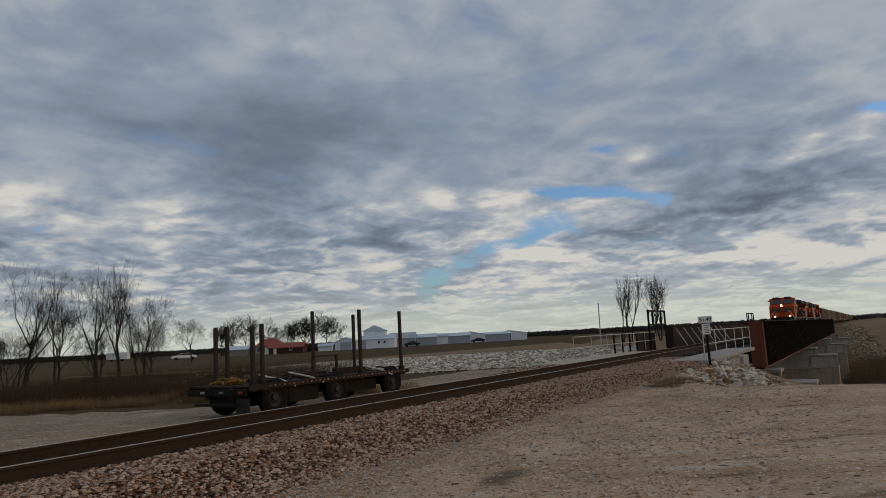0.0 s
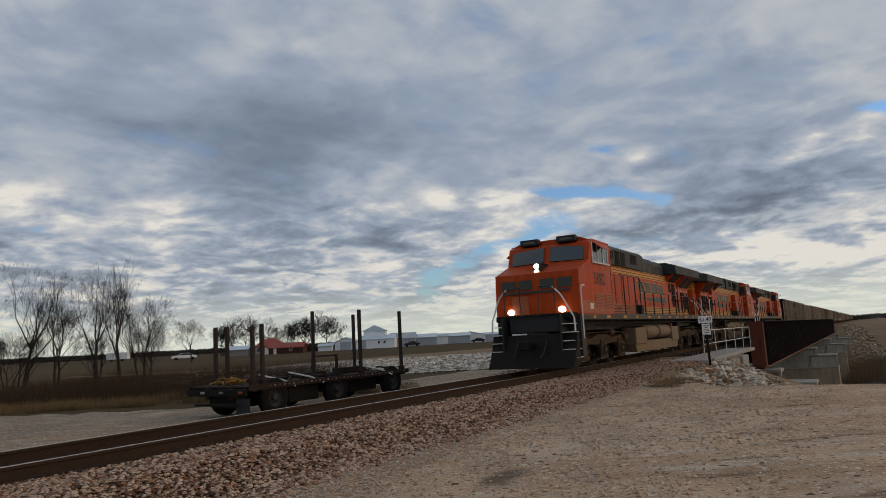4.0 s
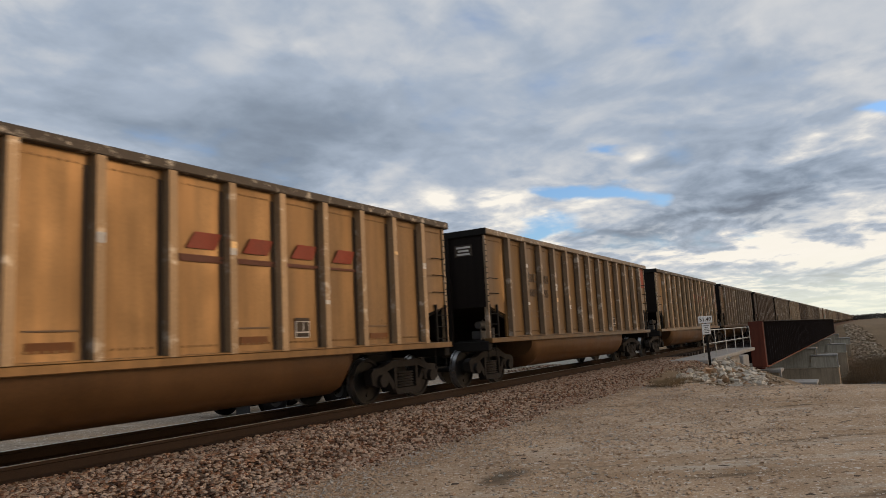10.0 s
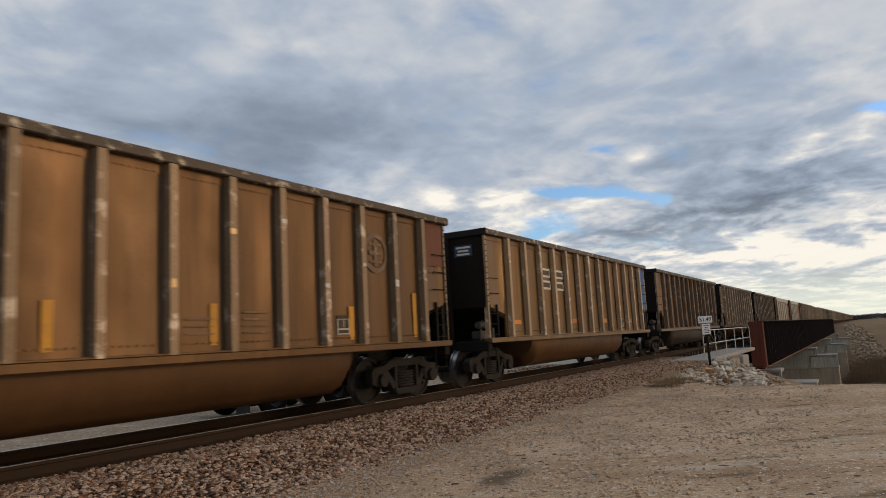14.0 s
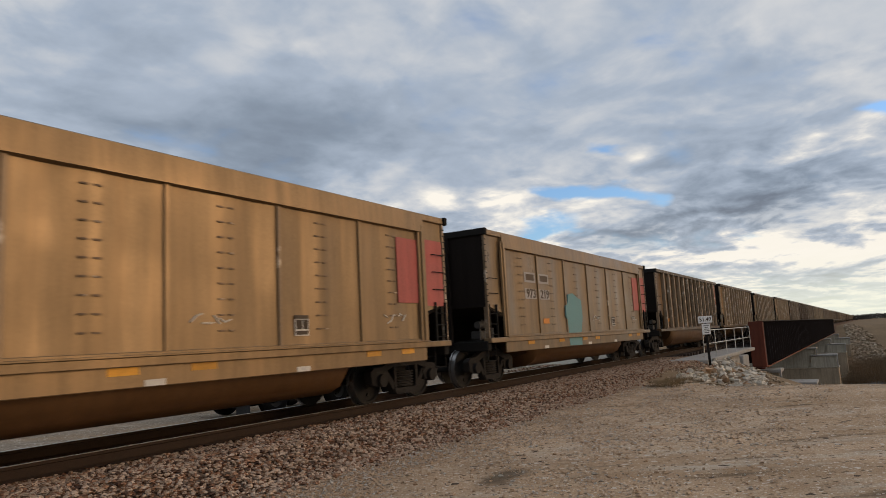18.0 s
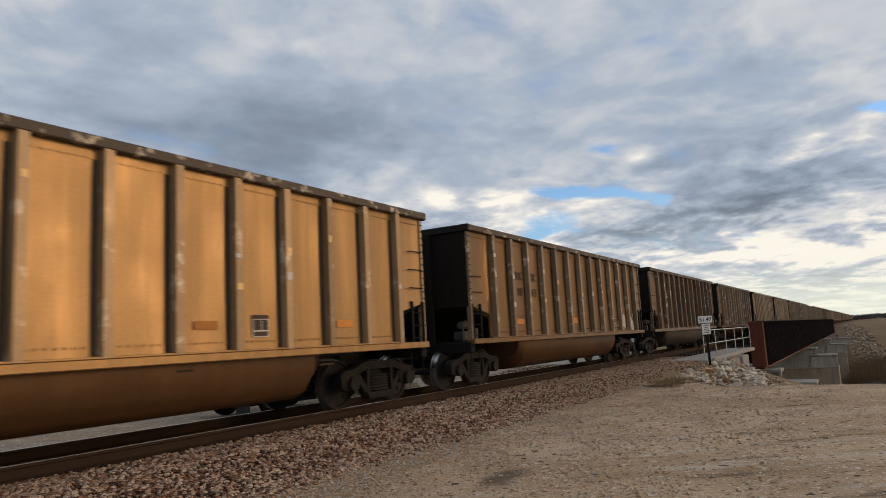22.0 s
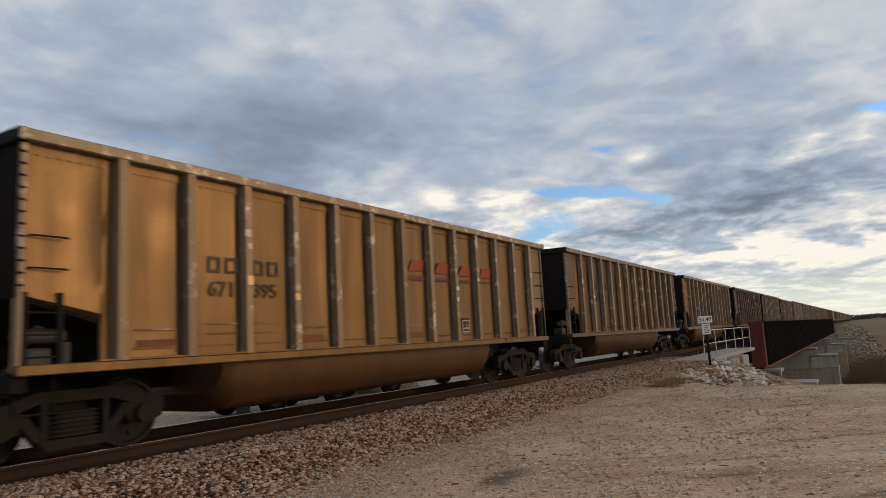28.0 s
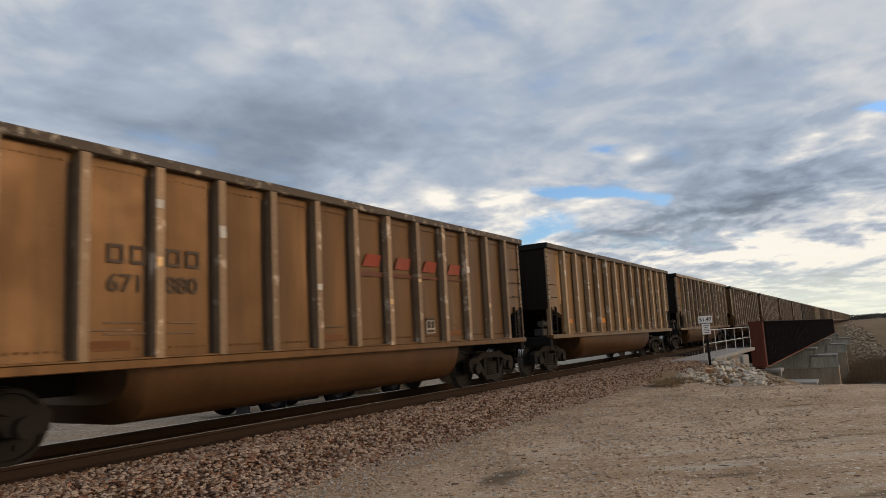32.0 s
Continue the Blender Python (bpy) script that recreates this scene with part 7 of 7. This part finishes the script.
for x, y, h, seed, stems, sp, lab in ((27.4, 43.3, 9.8, 3, 1, 0.62, "tall bare tree with a forked trunk"), (29.9, 43.6, 7.4, 8, 2, 0.55, "bare tree with several stems"), (30.6, 39.4, 9.4, 6, 1, 0.55, "tall bare tree with a straight stem"),
                                      (32.6, 39.6, 9.6, 12, 1, 0.5, "tall slender bare tree"), (35.2, 40.6, 7.2, 21, 2, 0.7, "bushy bare tree with low branches"), (24.6, 44.6, 8.0, 31, 1, 0.6, "bare tree beside the gravel road"),
                                      (36.6, 41.8, 5.2, 44, 3, 0.7, "low bushy bare tree"), (28.6, 46.0, 5.0, 52, 2, 0.6, "small bare tree in the thicket"), (25.8, 42.2, 4.6, 57, 3, 0.6, "small bare tree in the thicket"), (33.2, 43.4, 4.8, 61, 2, 0.6, "small bare tree in the thicket")):
    tree(x, y, -1.0, h, seed, stems, sp, 5, lab, fine=0.0065 if h > 7 else 0.004, r0=h * 0.016)
tree(80.7, 91.4, -0.7, 8.2, 14, 1, 0.8, 5, "lone bare tree in the field", fine=0.012)
for x, y, h, seed in ((152, 161, 11.5, 71), (149.5, 163.5, 10.5, 73), (155, 158, 13.2, 75), (159, 152, 11.8, 77), (163, 146, 10.5, 79), (166.6, 140.6, 12.0, 81), (168.6, 137, 13.0, 83), (165, 143.4, 11.0, 85)):
    tree(x, y, -0.2, h, seed, 1, 1.0, 5, "large bare tree behind the farmhouse", fine=0.055, keep=(0.72, 0.92), r0=0.26)
for x, y, h, seed in ((129.6, 29.9, 11.8, 91), (131.2, 28.8, 13.4, 93), (136.0, 25.9, 12.6, 95), (137.6, 24.9, 13.0, 97)):
    tree(x, y, -0.9, h, seed, 2, 0.3, 4, "slender bare tree with two stems beyond the bridge", fine=0.01, r0=0.17)


def tufts(name, places, material, label, category, wide=0.5, seed=1, thin=0.007, count=14):
    """Clumps of upright blades or stalks: x, y, z, height."""
    rng = np.random.RandomState(seed)
    vs, fs, n = [], [], 0
    for x, y, z, h in places:
        for _ in range(count):
            a, r = rng.rand() * 6.28, rng.rand() * wide
            bx, by = x + math.cos(a) * r, y + math.sin(a) * r
            lx, ly = rng.randn(2) * 0.25 * h
            w = thin * (1 + rng.rand())
            hh = h * (0.5 + 0.6 * rng.rand())
            vs += [(bx - w, by, z), (bx + w, by + w, z), (bx + lx * 0.5 + w * .6, by + ly * 0.5, z + hh * 0.5), (bx + lx, by + ly, z + hh)]
            fs += [(n, n + 1, n + 2), (n, n + 2, n + 3)]
            n += 4
    me = bpy.data.meshes.new(name)
    me.from_pydata(vs, [], fs)
    me.materials.append(material)
    return tagged(new(name, me), label, category, kind="stuff")


def verge():
    rng = np.random.RandomState(9)
    grass, brush = [], []
    a, b = Vector((13.6, 22.0)), Vector((21.5, 9.5))
    away = Vector((0.86, 0.52))
    for _ in range(2600):
        p = a + (b - a) * (rng.rand() * 1.7 - 0.45) + away * (rng.rand() ** 2 * 4)
        if noise.noise((p.x * 0.7, p.y * 0.7, 3)) < -0.12:
            continue
        if p.y > 6.8 or p.x < 20:
            grass.append((p.x, p.y, height(p.x, p.y), 0.15 + 0.35 * rng.rand()))
    for _ in range(2600):
        p = a + (b - a) * (rng.rand() * 1.8 - 0.5) + away * (3 + 22 * rng.rand())
        if p.x > 22.5 and p.y < 24:
            continue
        brush.append((p.x, p.y, height(p.x, p.y), 0.5 + 1.0 * rng.rand() ** 1.5))
    for _ in range(420):
        x, y = 19.5 + 6 * rng.rand(), 10.5 + 5 * rng.rand()
        brush.append((x, y, height(x, y), 0.5 + 1.1 * rng.rand()))
    tufts("dry_grass", grass, M_DRYGRASS, "dry yellow grass along the gravel road", "grass", 0.4, 2, 0.005, 16)
    tufts("brush_thicket", brush, M_BRUSH, "dark leafless brush at the field edge", "brush", 0.9, 3, 0.0045, 22)
    yard = []
    for _ in range(260):
        u = rng.rand()
        yard.append((150 + 26 * u + rng.randn() * 2, 158 - 34 * u + rng.randn() * 2, -0.2, 1.2 + 2.6 * rng.rand() ** 2))
    tufts("yard_brush", yard, M_BRUSH, "dark bare bushes under the farm trees", "brush", 1.6, 4, 0.03, 26)
    river = []
    for _ in range(900):
        x = 120 + 60 * rng.rand()
        river.append((x, -5.5 - 34 * rng.rand() ** 1.3, WATER - 0.1, 1.6 + 2.4 * rng.rand()))
    tufts("river_brush", river, M_RIVERBRUSH, "brown bare brush along the river's edge", "brush", 1.5, 14, 0.035, 26)
    weeds = []
    for _ in range(90):
        x = 20.5 + 2.6 * rng.rand()
        y = -3.7 - 0.8 * rng.rand()
        weeds.append((x, y, height(x, y), 0.10 + 0.2 * rng.rand()))
    tufts("trackside_weeds", weeds, M_DRYGRASS, "dry brown weeds beside the ballast", "weeds", 0.25, 6)


verge()
# fallen branches in the thicket
frng = random.Random(6)
for i in range(9):
    x, y = 20.5 + frng.random() * 6, 11.5 + frng.random() * 6
    lg = Build()
    p = Vector((0, 0, 0.15))
    a = frng.uniform(0, 6.3)
    for k in range(4):
        q = p + Vector((math.cos(a) * 0.5, math.sin(a) * 0.5, frng.uniform(-0.02, 0.16)))
        lg.cyl(p, q, 0.05 - 0.008 * k, 0.042 - 0.008 * k, n=6)
        lg.cyl(q, q + Vector((frng.uniform(-.5, .5), frng.uniform(-.5, .5), frng.uniform(.2, .6))), 0.02, 0.008, n=4)
        p, a = q, a + frng.uniform(-0.4, 0.4)
    lb = part("fallen_branch", lg, M_BARK, None, at=(x, y, height(x, y) - 0.1))
    tagged(lb, "grey fallen branch lying in the dry brush", "branch")


def woods():
    """The dark line of woods round the horizon."""
    rng = np.random.RandomState(12)
    vs, fs, n = [], [], 0
    base = [(np.array(p), f) for p, f in ROCKS]
    for _ in range(24000):
        a = rng.uniform(-0.35, 1.75)
        d = rng.uniform(640, 800) if rng.rand() < 0.75 else rng.uniform(420, 640)
        if d < 640 and a < 1.12:
            d = rng.uniform(640, 800)
        x, y = math.cos(a) * d, math.sin(a) * d
        s = rng.uniform(0.6, 1.5)
        if a < 0.05:
            s *= 0.7
        p, f = base[rng.randint(len(base))]
        q = p * np.array([s, s, s * rng.uniform(1.0, 1.5)])
        q = q + np.array([x, y, s * 0.55 + rng.uniform(0, 3.6)])
        vs.append(q)
        fs.extend([tuple(i + n for i in t) for t in f])
        n += len(p)
    me = bpy.data.meshes.new("distant_woods")
    me.from_pydata(np.concatenate(vs).tolist(), [], fs)
    me.materials.append(M_WOODS)
    tagged(new("distant_woods", me), "dark line of leafless woods on the horizon", "woods", kind="stuff")


woods()
RIGHT = -59.0


def shed(name, label, x, y, wide, deep, eave, ridge, wall, roof, across=True, doors=(), windows=(), z=-0.15):
    """A gabled building facing the track; across: the ridge runs along its front."""
    t = thing(name, label, "building", at=pose(x, y, z, 0, 0, RIGHT))
    part("wall", Build().box(-wide / 2, wide / 2, 0, deep, 0, eave), wall, t)
    if across:
        part("gable", Build().prism([(0, eave), (deep, eave), (deep / 2, ridge)], -wide / 2, wide / 2, "x"), wall, t)
        for a, b in (((-0.35, eave - 0.1), (deep / 2, ridge + 0.05)), ((deep / 2, ridge + 0.05), (deep + 0.35, eave - 0.1))):
            part("roof", Build().prism([a, b, (b[0], b[1] + 0.15), (a[0], a[1] + 0.15)], -wide / 2 - 0.3, wide / 2 + 0.3, "x"), roof, t)
    else:
        part("gable", Build().prism([(-wide / 2, eave), (wide / 2, eave), (0, ridge)], 0, deep, "y"), wall, t)
        for a, b in (((-wide / 2 - 0.35, eave - 0.1), (0, ridge + 0.05)), ((0, ridge + 0.05), (wide / 2 + 0.35, eave - 0.1))):
            part("roof", Build().prism([a, b, (b[0], b[1] + 0.15), (a[0], a[1] + 0.15)], -0.3, deep + 0.3, "y"), roof, t)
    for x0, x1, z1, m in doors:
        part("door", Build().box(x0, x1, -0.06, 0.0, 0, z1, 0.01), m, t)
    for x0, x1, z0, z1 in windows:
        w = part("window", Build().box(x0 - 0.08, x1 + 0.08, -0.05, 0.0, z0 - 0.08, z1 + 0.08, 0.01), M_WHITE, t)
        part("pane", Build().box(x0, x1, -0.06, -0.05, z0, z1), M_PANE, w)
    n = int(wide / 1.1)
    if wall in (M_SHEDWHITE, M_SHEDGREY):
        for i in range(1, n):
            part("siding_rib", Build().box(-wide / 2 + i * wide / n - 0.03, -wide / 2 + i * wide / n + 0.03, -0.03, 0, 0, eave), wall, t)
    return t


house = shed("farmhouse", "tan farmhouse with a red hip roof", 138.4, 131.7, 8.0, 7, 2.2, 2.3, M_TANWALL, M_REDROOF, True, ((-1, 0, 1.95, M_WHITE),), ((-3.2, -2.2, 0.8, 1.8), (1.8, 2.8, 0.8, 1.8)))
part("hip_roof", Build().add([(-4.4, -0.5, 2.2), (4.4, -0.5, 2.2), (4.4, 7.5, 2.2), (-4.4, 7.5, 2.2), (-1.3, 3.5, 4.4), (1.3, 3.5, 4.4)], [(0, 1, 5, 4), (2, 3, 4, 5), (1, 2, 5), (3, 0, 4), (3, 2, 1, 0)]), M_REDROOF, house, "red hip roof")
shed("red_barn", "low dark red barn with a red roof", 133.6, 120.6, 9, 5, 1.6, 2.7, M_REDWALL, M_REDROOF, True, ((-3.2, -2.4, 1.7, M_WHITE),), ((1.0, 1.7, 0.9, 1.5),))
shed("garage", "small white garage beside the farmhouse", 133.5, 138.5, 5.5, 5, 1.7, 2.5, M_TANWALL, M_SHEDROOF, True)
shed("white_shed", "small white metal shed with a pale roof", 159.3, 121.5, 6.5, 9, 2.3, 3.5, M_SHEDWHITE, M_SHEDROOF, False, ((-1.6, 1.6, 2.4, M_SHEDGREY),))
shed("low_annex", "low white lean-to annex", 155.6, 126.2, 4.2, 6, 1.5, 2.0, M_SHEDWHITE, M_SHEDROOF)
white = shed("white_barn", "white barn with a pale blue raised gable roof", 166.5, 115.5, 10.5, 12, 2.7, 3.8, M_SHEDWHITE, M_SHEDROOF, True, ((-4.6, -3.2, 2.3, M_SHEDGREY),), ((0.3, 0.9, 1.4, 2.1), (2.0, 2.6, 1.4, 2.1)))
part("cupola_wall", Build().box(-4.4, 2.2, 4, 10, 3.2, 5.2), M_SHEDWHITE, white)
part("cupola_roof", Build().prism([(-4.9, 5.2), (2.7, 5.2), (-1.1, 7.0)], 3.7, 10.3, "y"), M_SHEDROOF, white, "pale blue-grey gable roof")
for i, (w, wall, roof, door, rr_) in enumerate(((8, M_SHEDGREY, M_SHEDGREY, 0, 5.2), (11, M_SHEDGREY, M_SHEDROOF, 0, 4.4), (8, M_SHEDWHITE, M_SHEDGREY, 1, 4.0), (12, M_SHEDGREY, M_SHEDROOF, 0, 4.3), (10.5, M_SHEDWHITE, M_SHEDROOF, 0, 4.6), (15, M_SHEDGREY, M_SHEDROOF, 0, 3.9), (13, M_SHEDWHITE, M_SHEDROOF, 2, 4.4))):
    px = (4.2, 13.8, 23.4, 33.6, 45.2, 58.5, 73.4)[i]
    shed("storage_shed", "long low metal storage shed on the farm", 176.5 + px * 0.80, 116.2 - px * 0.155, w, 9, 2.6, rr_ * 0.82, wall, roof, i not in (4, 6), ((-2.4, 2.4, 2.3, M_SHEDWHITE),) if door == 1 else (((-3.4, 0.4, 2.5, M_GRILLE),) if door == 2 else ()))


def far_vehicle(x, y, long, label, colour, turn):
    t = thing("parked_vehicle", label, "vehicle", at=pose(x, y, height(x, y), 0, 0, turn))
    side = [(-0.5, 0.42), (-0.49, 0.8), (-0.46, 0.98), (-0.26, 1.05), (-0.13, 1.5), (0.2, 1.52), (0.33, 1.06), (0.48, 0.98), (0.5, 0.45)]
    part("body", Build().prism([(u * long, z) for u, z in side], -0.85, 0.85, "y"), colour, t)
    for s in (-1, 1):
        part("side_window", Build().prism([(-0.22 * long, 1.07), (-0.12 * long, 1.44), (0.18 * long, 1.45), (0.28 * long, 1.07)], 0.85 * s - 0.01, 0.85 * s + 0.01, "y"), M_PANE, t)
    for dx in (-long * 0.32, long * 0.32):
        for dy in (-0.85, 0.85):
            part("wheel", Build().lathe([(0.0, dy - 0.1), (0.33, dy - 0.1), (0.33, dy + 0.1), (0.0, dy + 0.1)], (dx, 0, 0.33), "y", 14), M_TYRE, t)


far_vehicle(168, 104, 4.6, "dark car parked before the white barn", M_BLACK, -50)
far_vehicle(205, 102, 4.8, "dark truck parked by the sheds", M_BLACK, -60)
far_vehicle(100, 118, 5.2, "white pickup standing in the field", M_WHITE, -40)
for x, y, w in ((142, 205, 7.0),):
    bx = thing("box_trailer", "white box trailer standing in the field", "trailer", at=pose(x, y, height(x, y), 0, 0, RIGHT))
    part("body", Build().box(-w / 2, w / 2, -1.2, 1.2, 0.7, 2.9, 0.05), M_WHITE, bx)
    for dx in (-w * 0.25, w * 0.25):
        part("wheel", Build().lathe([(0.0, -1.1), (0.4, -1.1), (0.4, -0.8), (0.0, -0.8)], (dx, 0, 0.4), "y", 14), M_TYRE, bx)
pole = thing("utility_pole", "grey wooden utility pole leaning slightly in the field", "utility pole", at=pose(73.4, 15.4, -1.1, 0, -3, 31))
part("pole", Build().cyl((0, 0, 0), (0, 0, 5.4), 0.07, 0.05, n=10), M_SHEDGREY, pole)
pole2 = thing("utility_pole", "grey wooden utility pole beyond the river", "utility pole", at=(300, 12.5, -1.0))
part("pole", Build().cyl((0, 0, 0), (0, 0, 9.6), 0.16, 0.12, n=10), M_BARK, pole2)


def wheel_pair(parent, x, y, r=0.56):
    """A tyre with a dished steel rim, its face turned to -y."""
    w = part("wheel", Build().lathe([(0.30, 0.0), (0.44, -0.02), (0.50, 0.0), (r, 0.05), (r, 0.22), (0.50, 0.27), (0.3, 0.26)], (x, y, -0.8 + r), "y", 26, False), M_TYRE, parent, "black rubber tyre")
    part("rim", Build().lathe([(0.31, 0.0), (0.29, 0.06), (0.20, 0.13), (0.12, 0.10), (0.10, 0.02), (0.0, 0.02)], (x, y, -0.8 + r), "y", 22, False), M_RIM, w, "grey dished steel rim")
    b = Build()
    for i in range(8):
        a = i * math.pi / 4
        b.cyl((x + 0.17 * math.cos(a), y + 0.09, -0.8 + r + 0.17 * math.sin(a)), (x + 0.17 * math.cos(a), y + 0.13, -0.8 + r + 0.17 * math.sin(a)), 0.035, n=7)
    part("hand_holes", b, M_GRILLE, w)


def log_trailer():
    t = thing("log_trailer", "rusty flatbed log trailer with steel stakes on the gravel", "trailer", at=pose(0, 0, 0))
    for y in (6.75, 7.75):
        part("frame_beam", Build().box(14.2, 22.2, y - 0.07, y + 0.07, -0.22, 0.12, 0.01), M_RUSTY, t)
    for i in range(9):
        part("deck_board", Build().box(14.25, 22.3, 6.02 + i * 0.28, 6.27 + i * 0.28, 0.10, 0.15 + 0.006 * (i % 3), 0.006), M_DECKWOOD, t)
    for y in (5.98, 8.55):
        rail = part("side_rail", Build().box(14.2, 22.35, y - 0.03, y + 0.03, 0.02, 0.18, 0.01), M_RUSTY, t)
        if y < 6:
            for i in range(36):
                part("reflector_tape", Build().box(15.0 + i * 0.2, 15.07 + i * 0.2, y - 0.036, y - 0.03, 0.09, 0.13), M_TAPE if i % 2 else M_RUST_RED, rail)
    for x, y, z in ((14.45, 6.05, 1.88), (14.82, 6.05, 1.95), (15.15, 8.45, 1.96), (15.62, 8.45, 1.98), (19.5, 6.05, 2.42), (22.0, 6.05, 2.38), (19.72, 8.45, 2.52), (22.15, 8.45, 2.41)):
        s = part("stake", Build().box(x - 0.055, x + 0.055, y - 0.055, y + 0.055, 0.0, z, 0.012), M_STAKE, t, "dark steel stake")
        part("stake_pocket", Build().box(x - 0.09, x + 0.09, y - 0.09, y + 0.09, -0.02, 0.3, 0.01), M_RUSTY, s)
    rack = part("low_rack", Build().box(18.3, 18.38, 7.2, 7.28, 0.15, 0.85).box(19.2, 19.28, 6.9, 6.98, 0.15, 0.85).box(18.2, 19.4, 7.0, 7.12, 0.82, 0.88), M_STAKE, t)
    for x, y, w, h in ((16.2, 7.2, 1.6, 0.12), (17.6, 6.6, 1.2, 0.1), (20.4, 7.3, 1.8, 0.22), (18.9, 7.8, 1.4, 0.14)):
        part("scrap_beam", Build().box(x - w / 2, x + w / 2, y - 0.08, y + 0.08, 0.16, 0.16 + h, 0.02), M_RUSTY, t)
    for x, y in ((15.6, 6.3), (16.9, 6.3), (20.6, 6.2)):
        part("strap", Build().pipe([(x, y + 0.7, 0.4), (x + 0.3, y, 0.22), (x + 0.5, y - 0.36, 0.02)], 0.03), M_LETTER_LT, t, "pale tie-down strap")
    gr = random.Random(3)
    for i in range(22):
        x, y, z = 14.6 + gr.random() * 0.7, 7.2 + gr.random() * 0.9, 0.18 + 0.14 * gr.random() ** 2
        part("yellow_scrap", Build().pipe([(x, y, z), (x + gr.uniform(-.2, .2), y + gr.uniform(-.2, .2), z + 0.06), (x + gr.uniform(-.3, .3), y + gr.uniform(-.3, .3), z)], 0.035), M_GEAR, t, "yellow-brown scrap heap" if i == 0 else "")
    for i in range(16):
        x, y = 15.8 + gr.random() * 6, 6.4 + gr.random() * 1.9
        part("scrap_rod", Build().pipe([(x, y, 0.17), (x + gr.uniform(.2, .6), y + gr.uniform(-.2, .2), 0.2 + 0.12 * gr.random()), (x + gr.uniform(.6, 1.2), y + gr.uniform(-.3, .3), 0.17)], 0.03), M_RUSTY if i % 3 else M_DECKWOOD, t)
    part("rear_bar", Build().box(14.12, 14.2, 6.4, 8.2, -0.42, -0.34, 0.01), M_SOOT, t)
    part("tail_board", Build().box(14.1, 14.2, 6.0, 8.5, -0.12, 0.08, 0.01), M_SOOT, t, "dark tail board with lamps")
    for y in (6.1, 6.9, 7.7):
        part("tail_lamp", Build().box(14.05, 14.1, y, y + 0.16, -0.05, 0.02, 0.01), M_TAPE if y > 6.5 else M_RED, t)
    part("mud_flap", Build().box(14.3, 14.33, 6.05, 6.6, -0.75, -0.2), M_BLACK, t)
    # dark boxes added between the wheels to deepen the shade below the deck
    part("landing_box", Build().box(16.1, 17.5, 6.25, 6.6, -0.5, 0.0, 0.02), M_SOOT, t)
    part("tool_rack", Build().box(19.0, 20.7, 6.3, 6.6, -0.45, 0.0, 0.02), M_SOOT, t)
    part("axle_box", Build().box(14.4, 16.2, 6.7, 7.8, -0.5, -0.1, 0.03), M_SOOT, t)
    for x in (15.34, 18.22, 21.4):
        wheel_pair(t, x, 6.02)
        wheel_pair(t, x, 8.1)
        part("axle", Build().cyl((x, 6.1, -0.28), (x, 8.3, -0.28), 0.07, n=8), M_SOOT, t)
    for x in (15.34,):
        part("fender", Build().box(x - 0.5, x + 0.5, 6.0, 6.5, 0.0, 0.04, 0.01), M_SOOT, t)


log_trailer()


# ------------------------------------------------------------------ what moves
def motions():
    for ob, x8, turn in TRAIN:
        walk(ob, [(t, pose(x8 - travelled(t), 0, 0, 0, 0, turn)) for t in TIMES])
    # every wheelset rolls without slipping; those of one size share their keys
    first = {}
    for w, r, back in SPINNERS:
        at = Matrix.Translation(w.matrix_basis.translation)
        w.matrix_parent_inverse = at
        w.matrix_basis = Matrix()
        key = (r, back)
        if key not in first:
            rows = []
            steps = 32 * 30
            for i in range(steps + 1):
                t = i / 30
                rows.append((t, pose(0, 0, 0, 0, (-1 if not back else 1) * math.degrees(travelled(t) / r) % 360)))
            walk(w, rows)
            first[key] = w
        else:
            w.rotation_mode = "QUATERNION"
            w.animation_data_create()
            w.animation_data.action = first[key].animation_data.action
            w.animation_data.action_slot = first[key].animation_data.action_slot


motions()
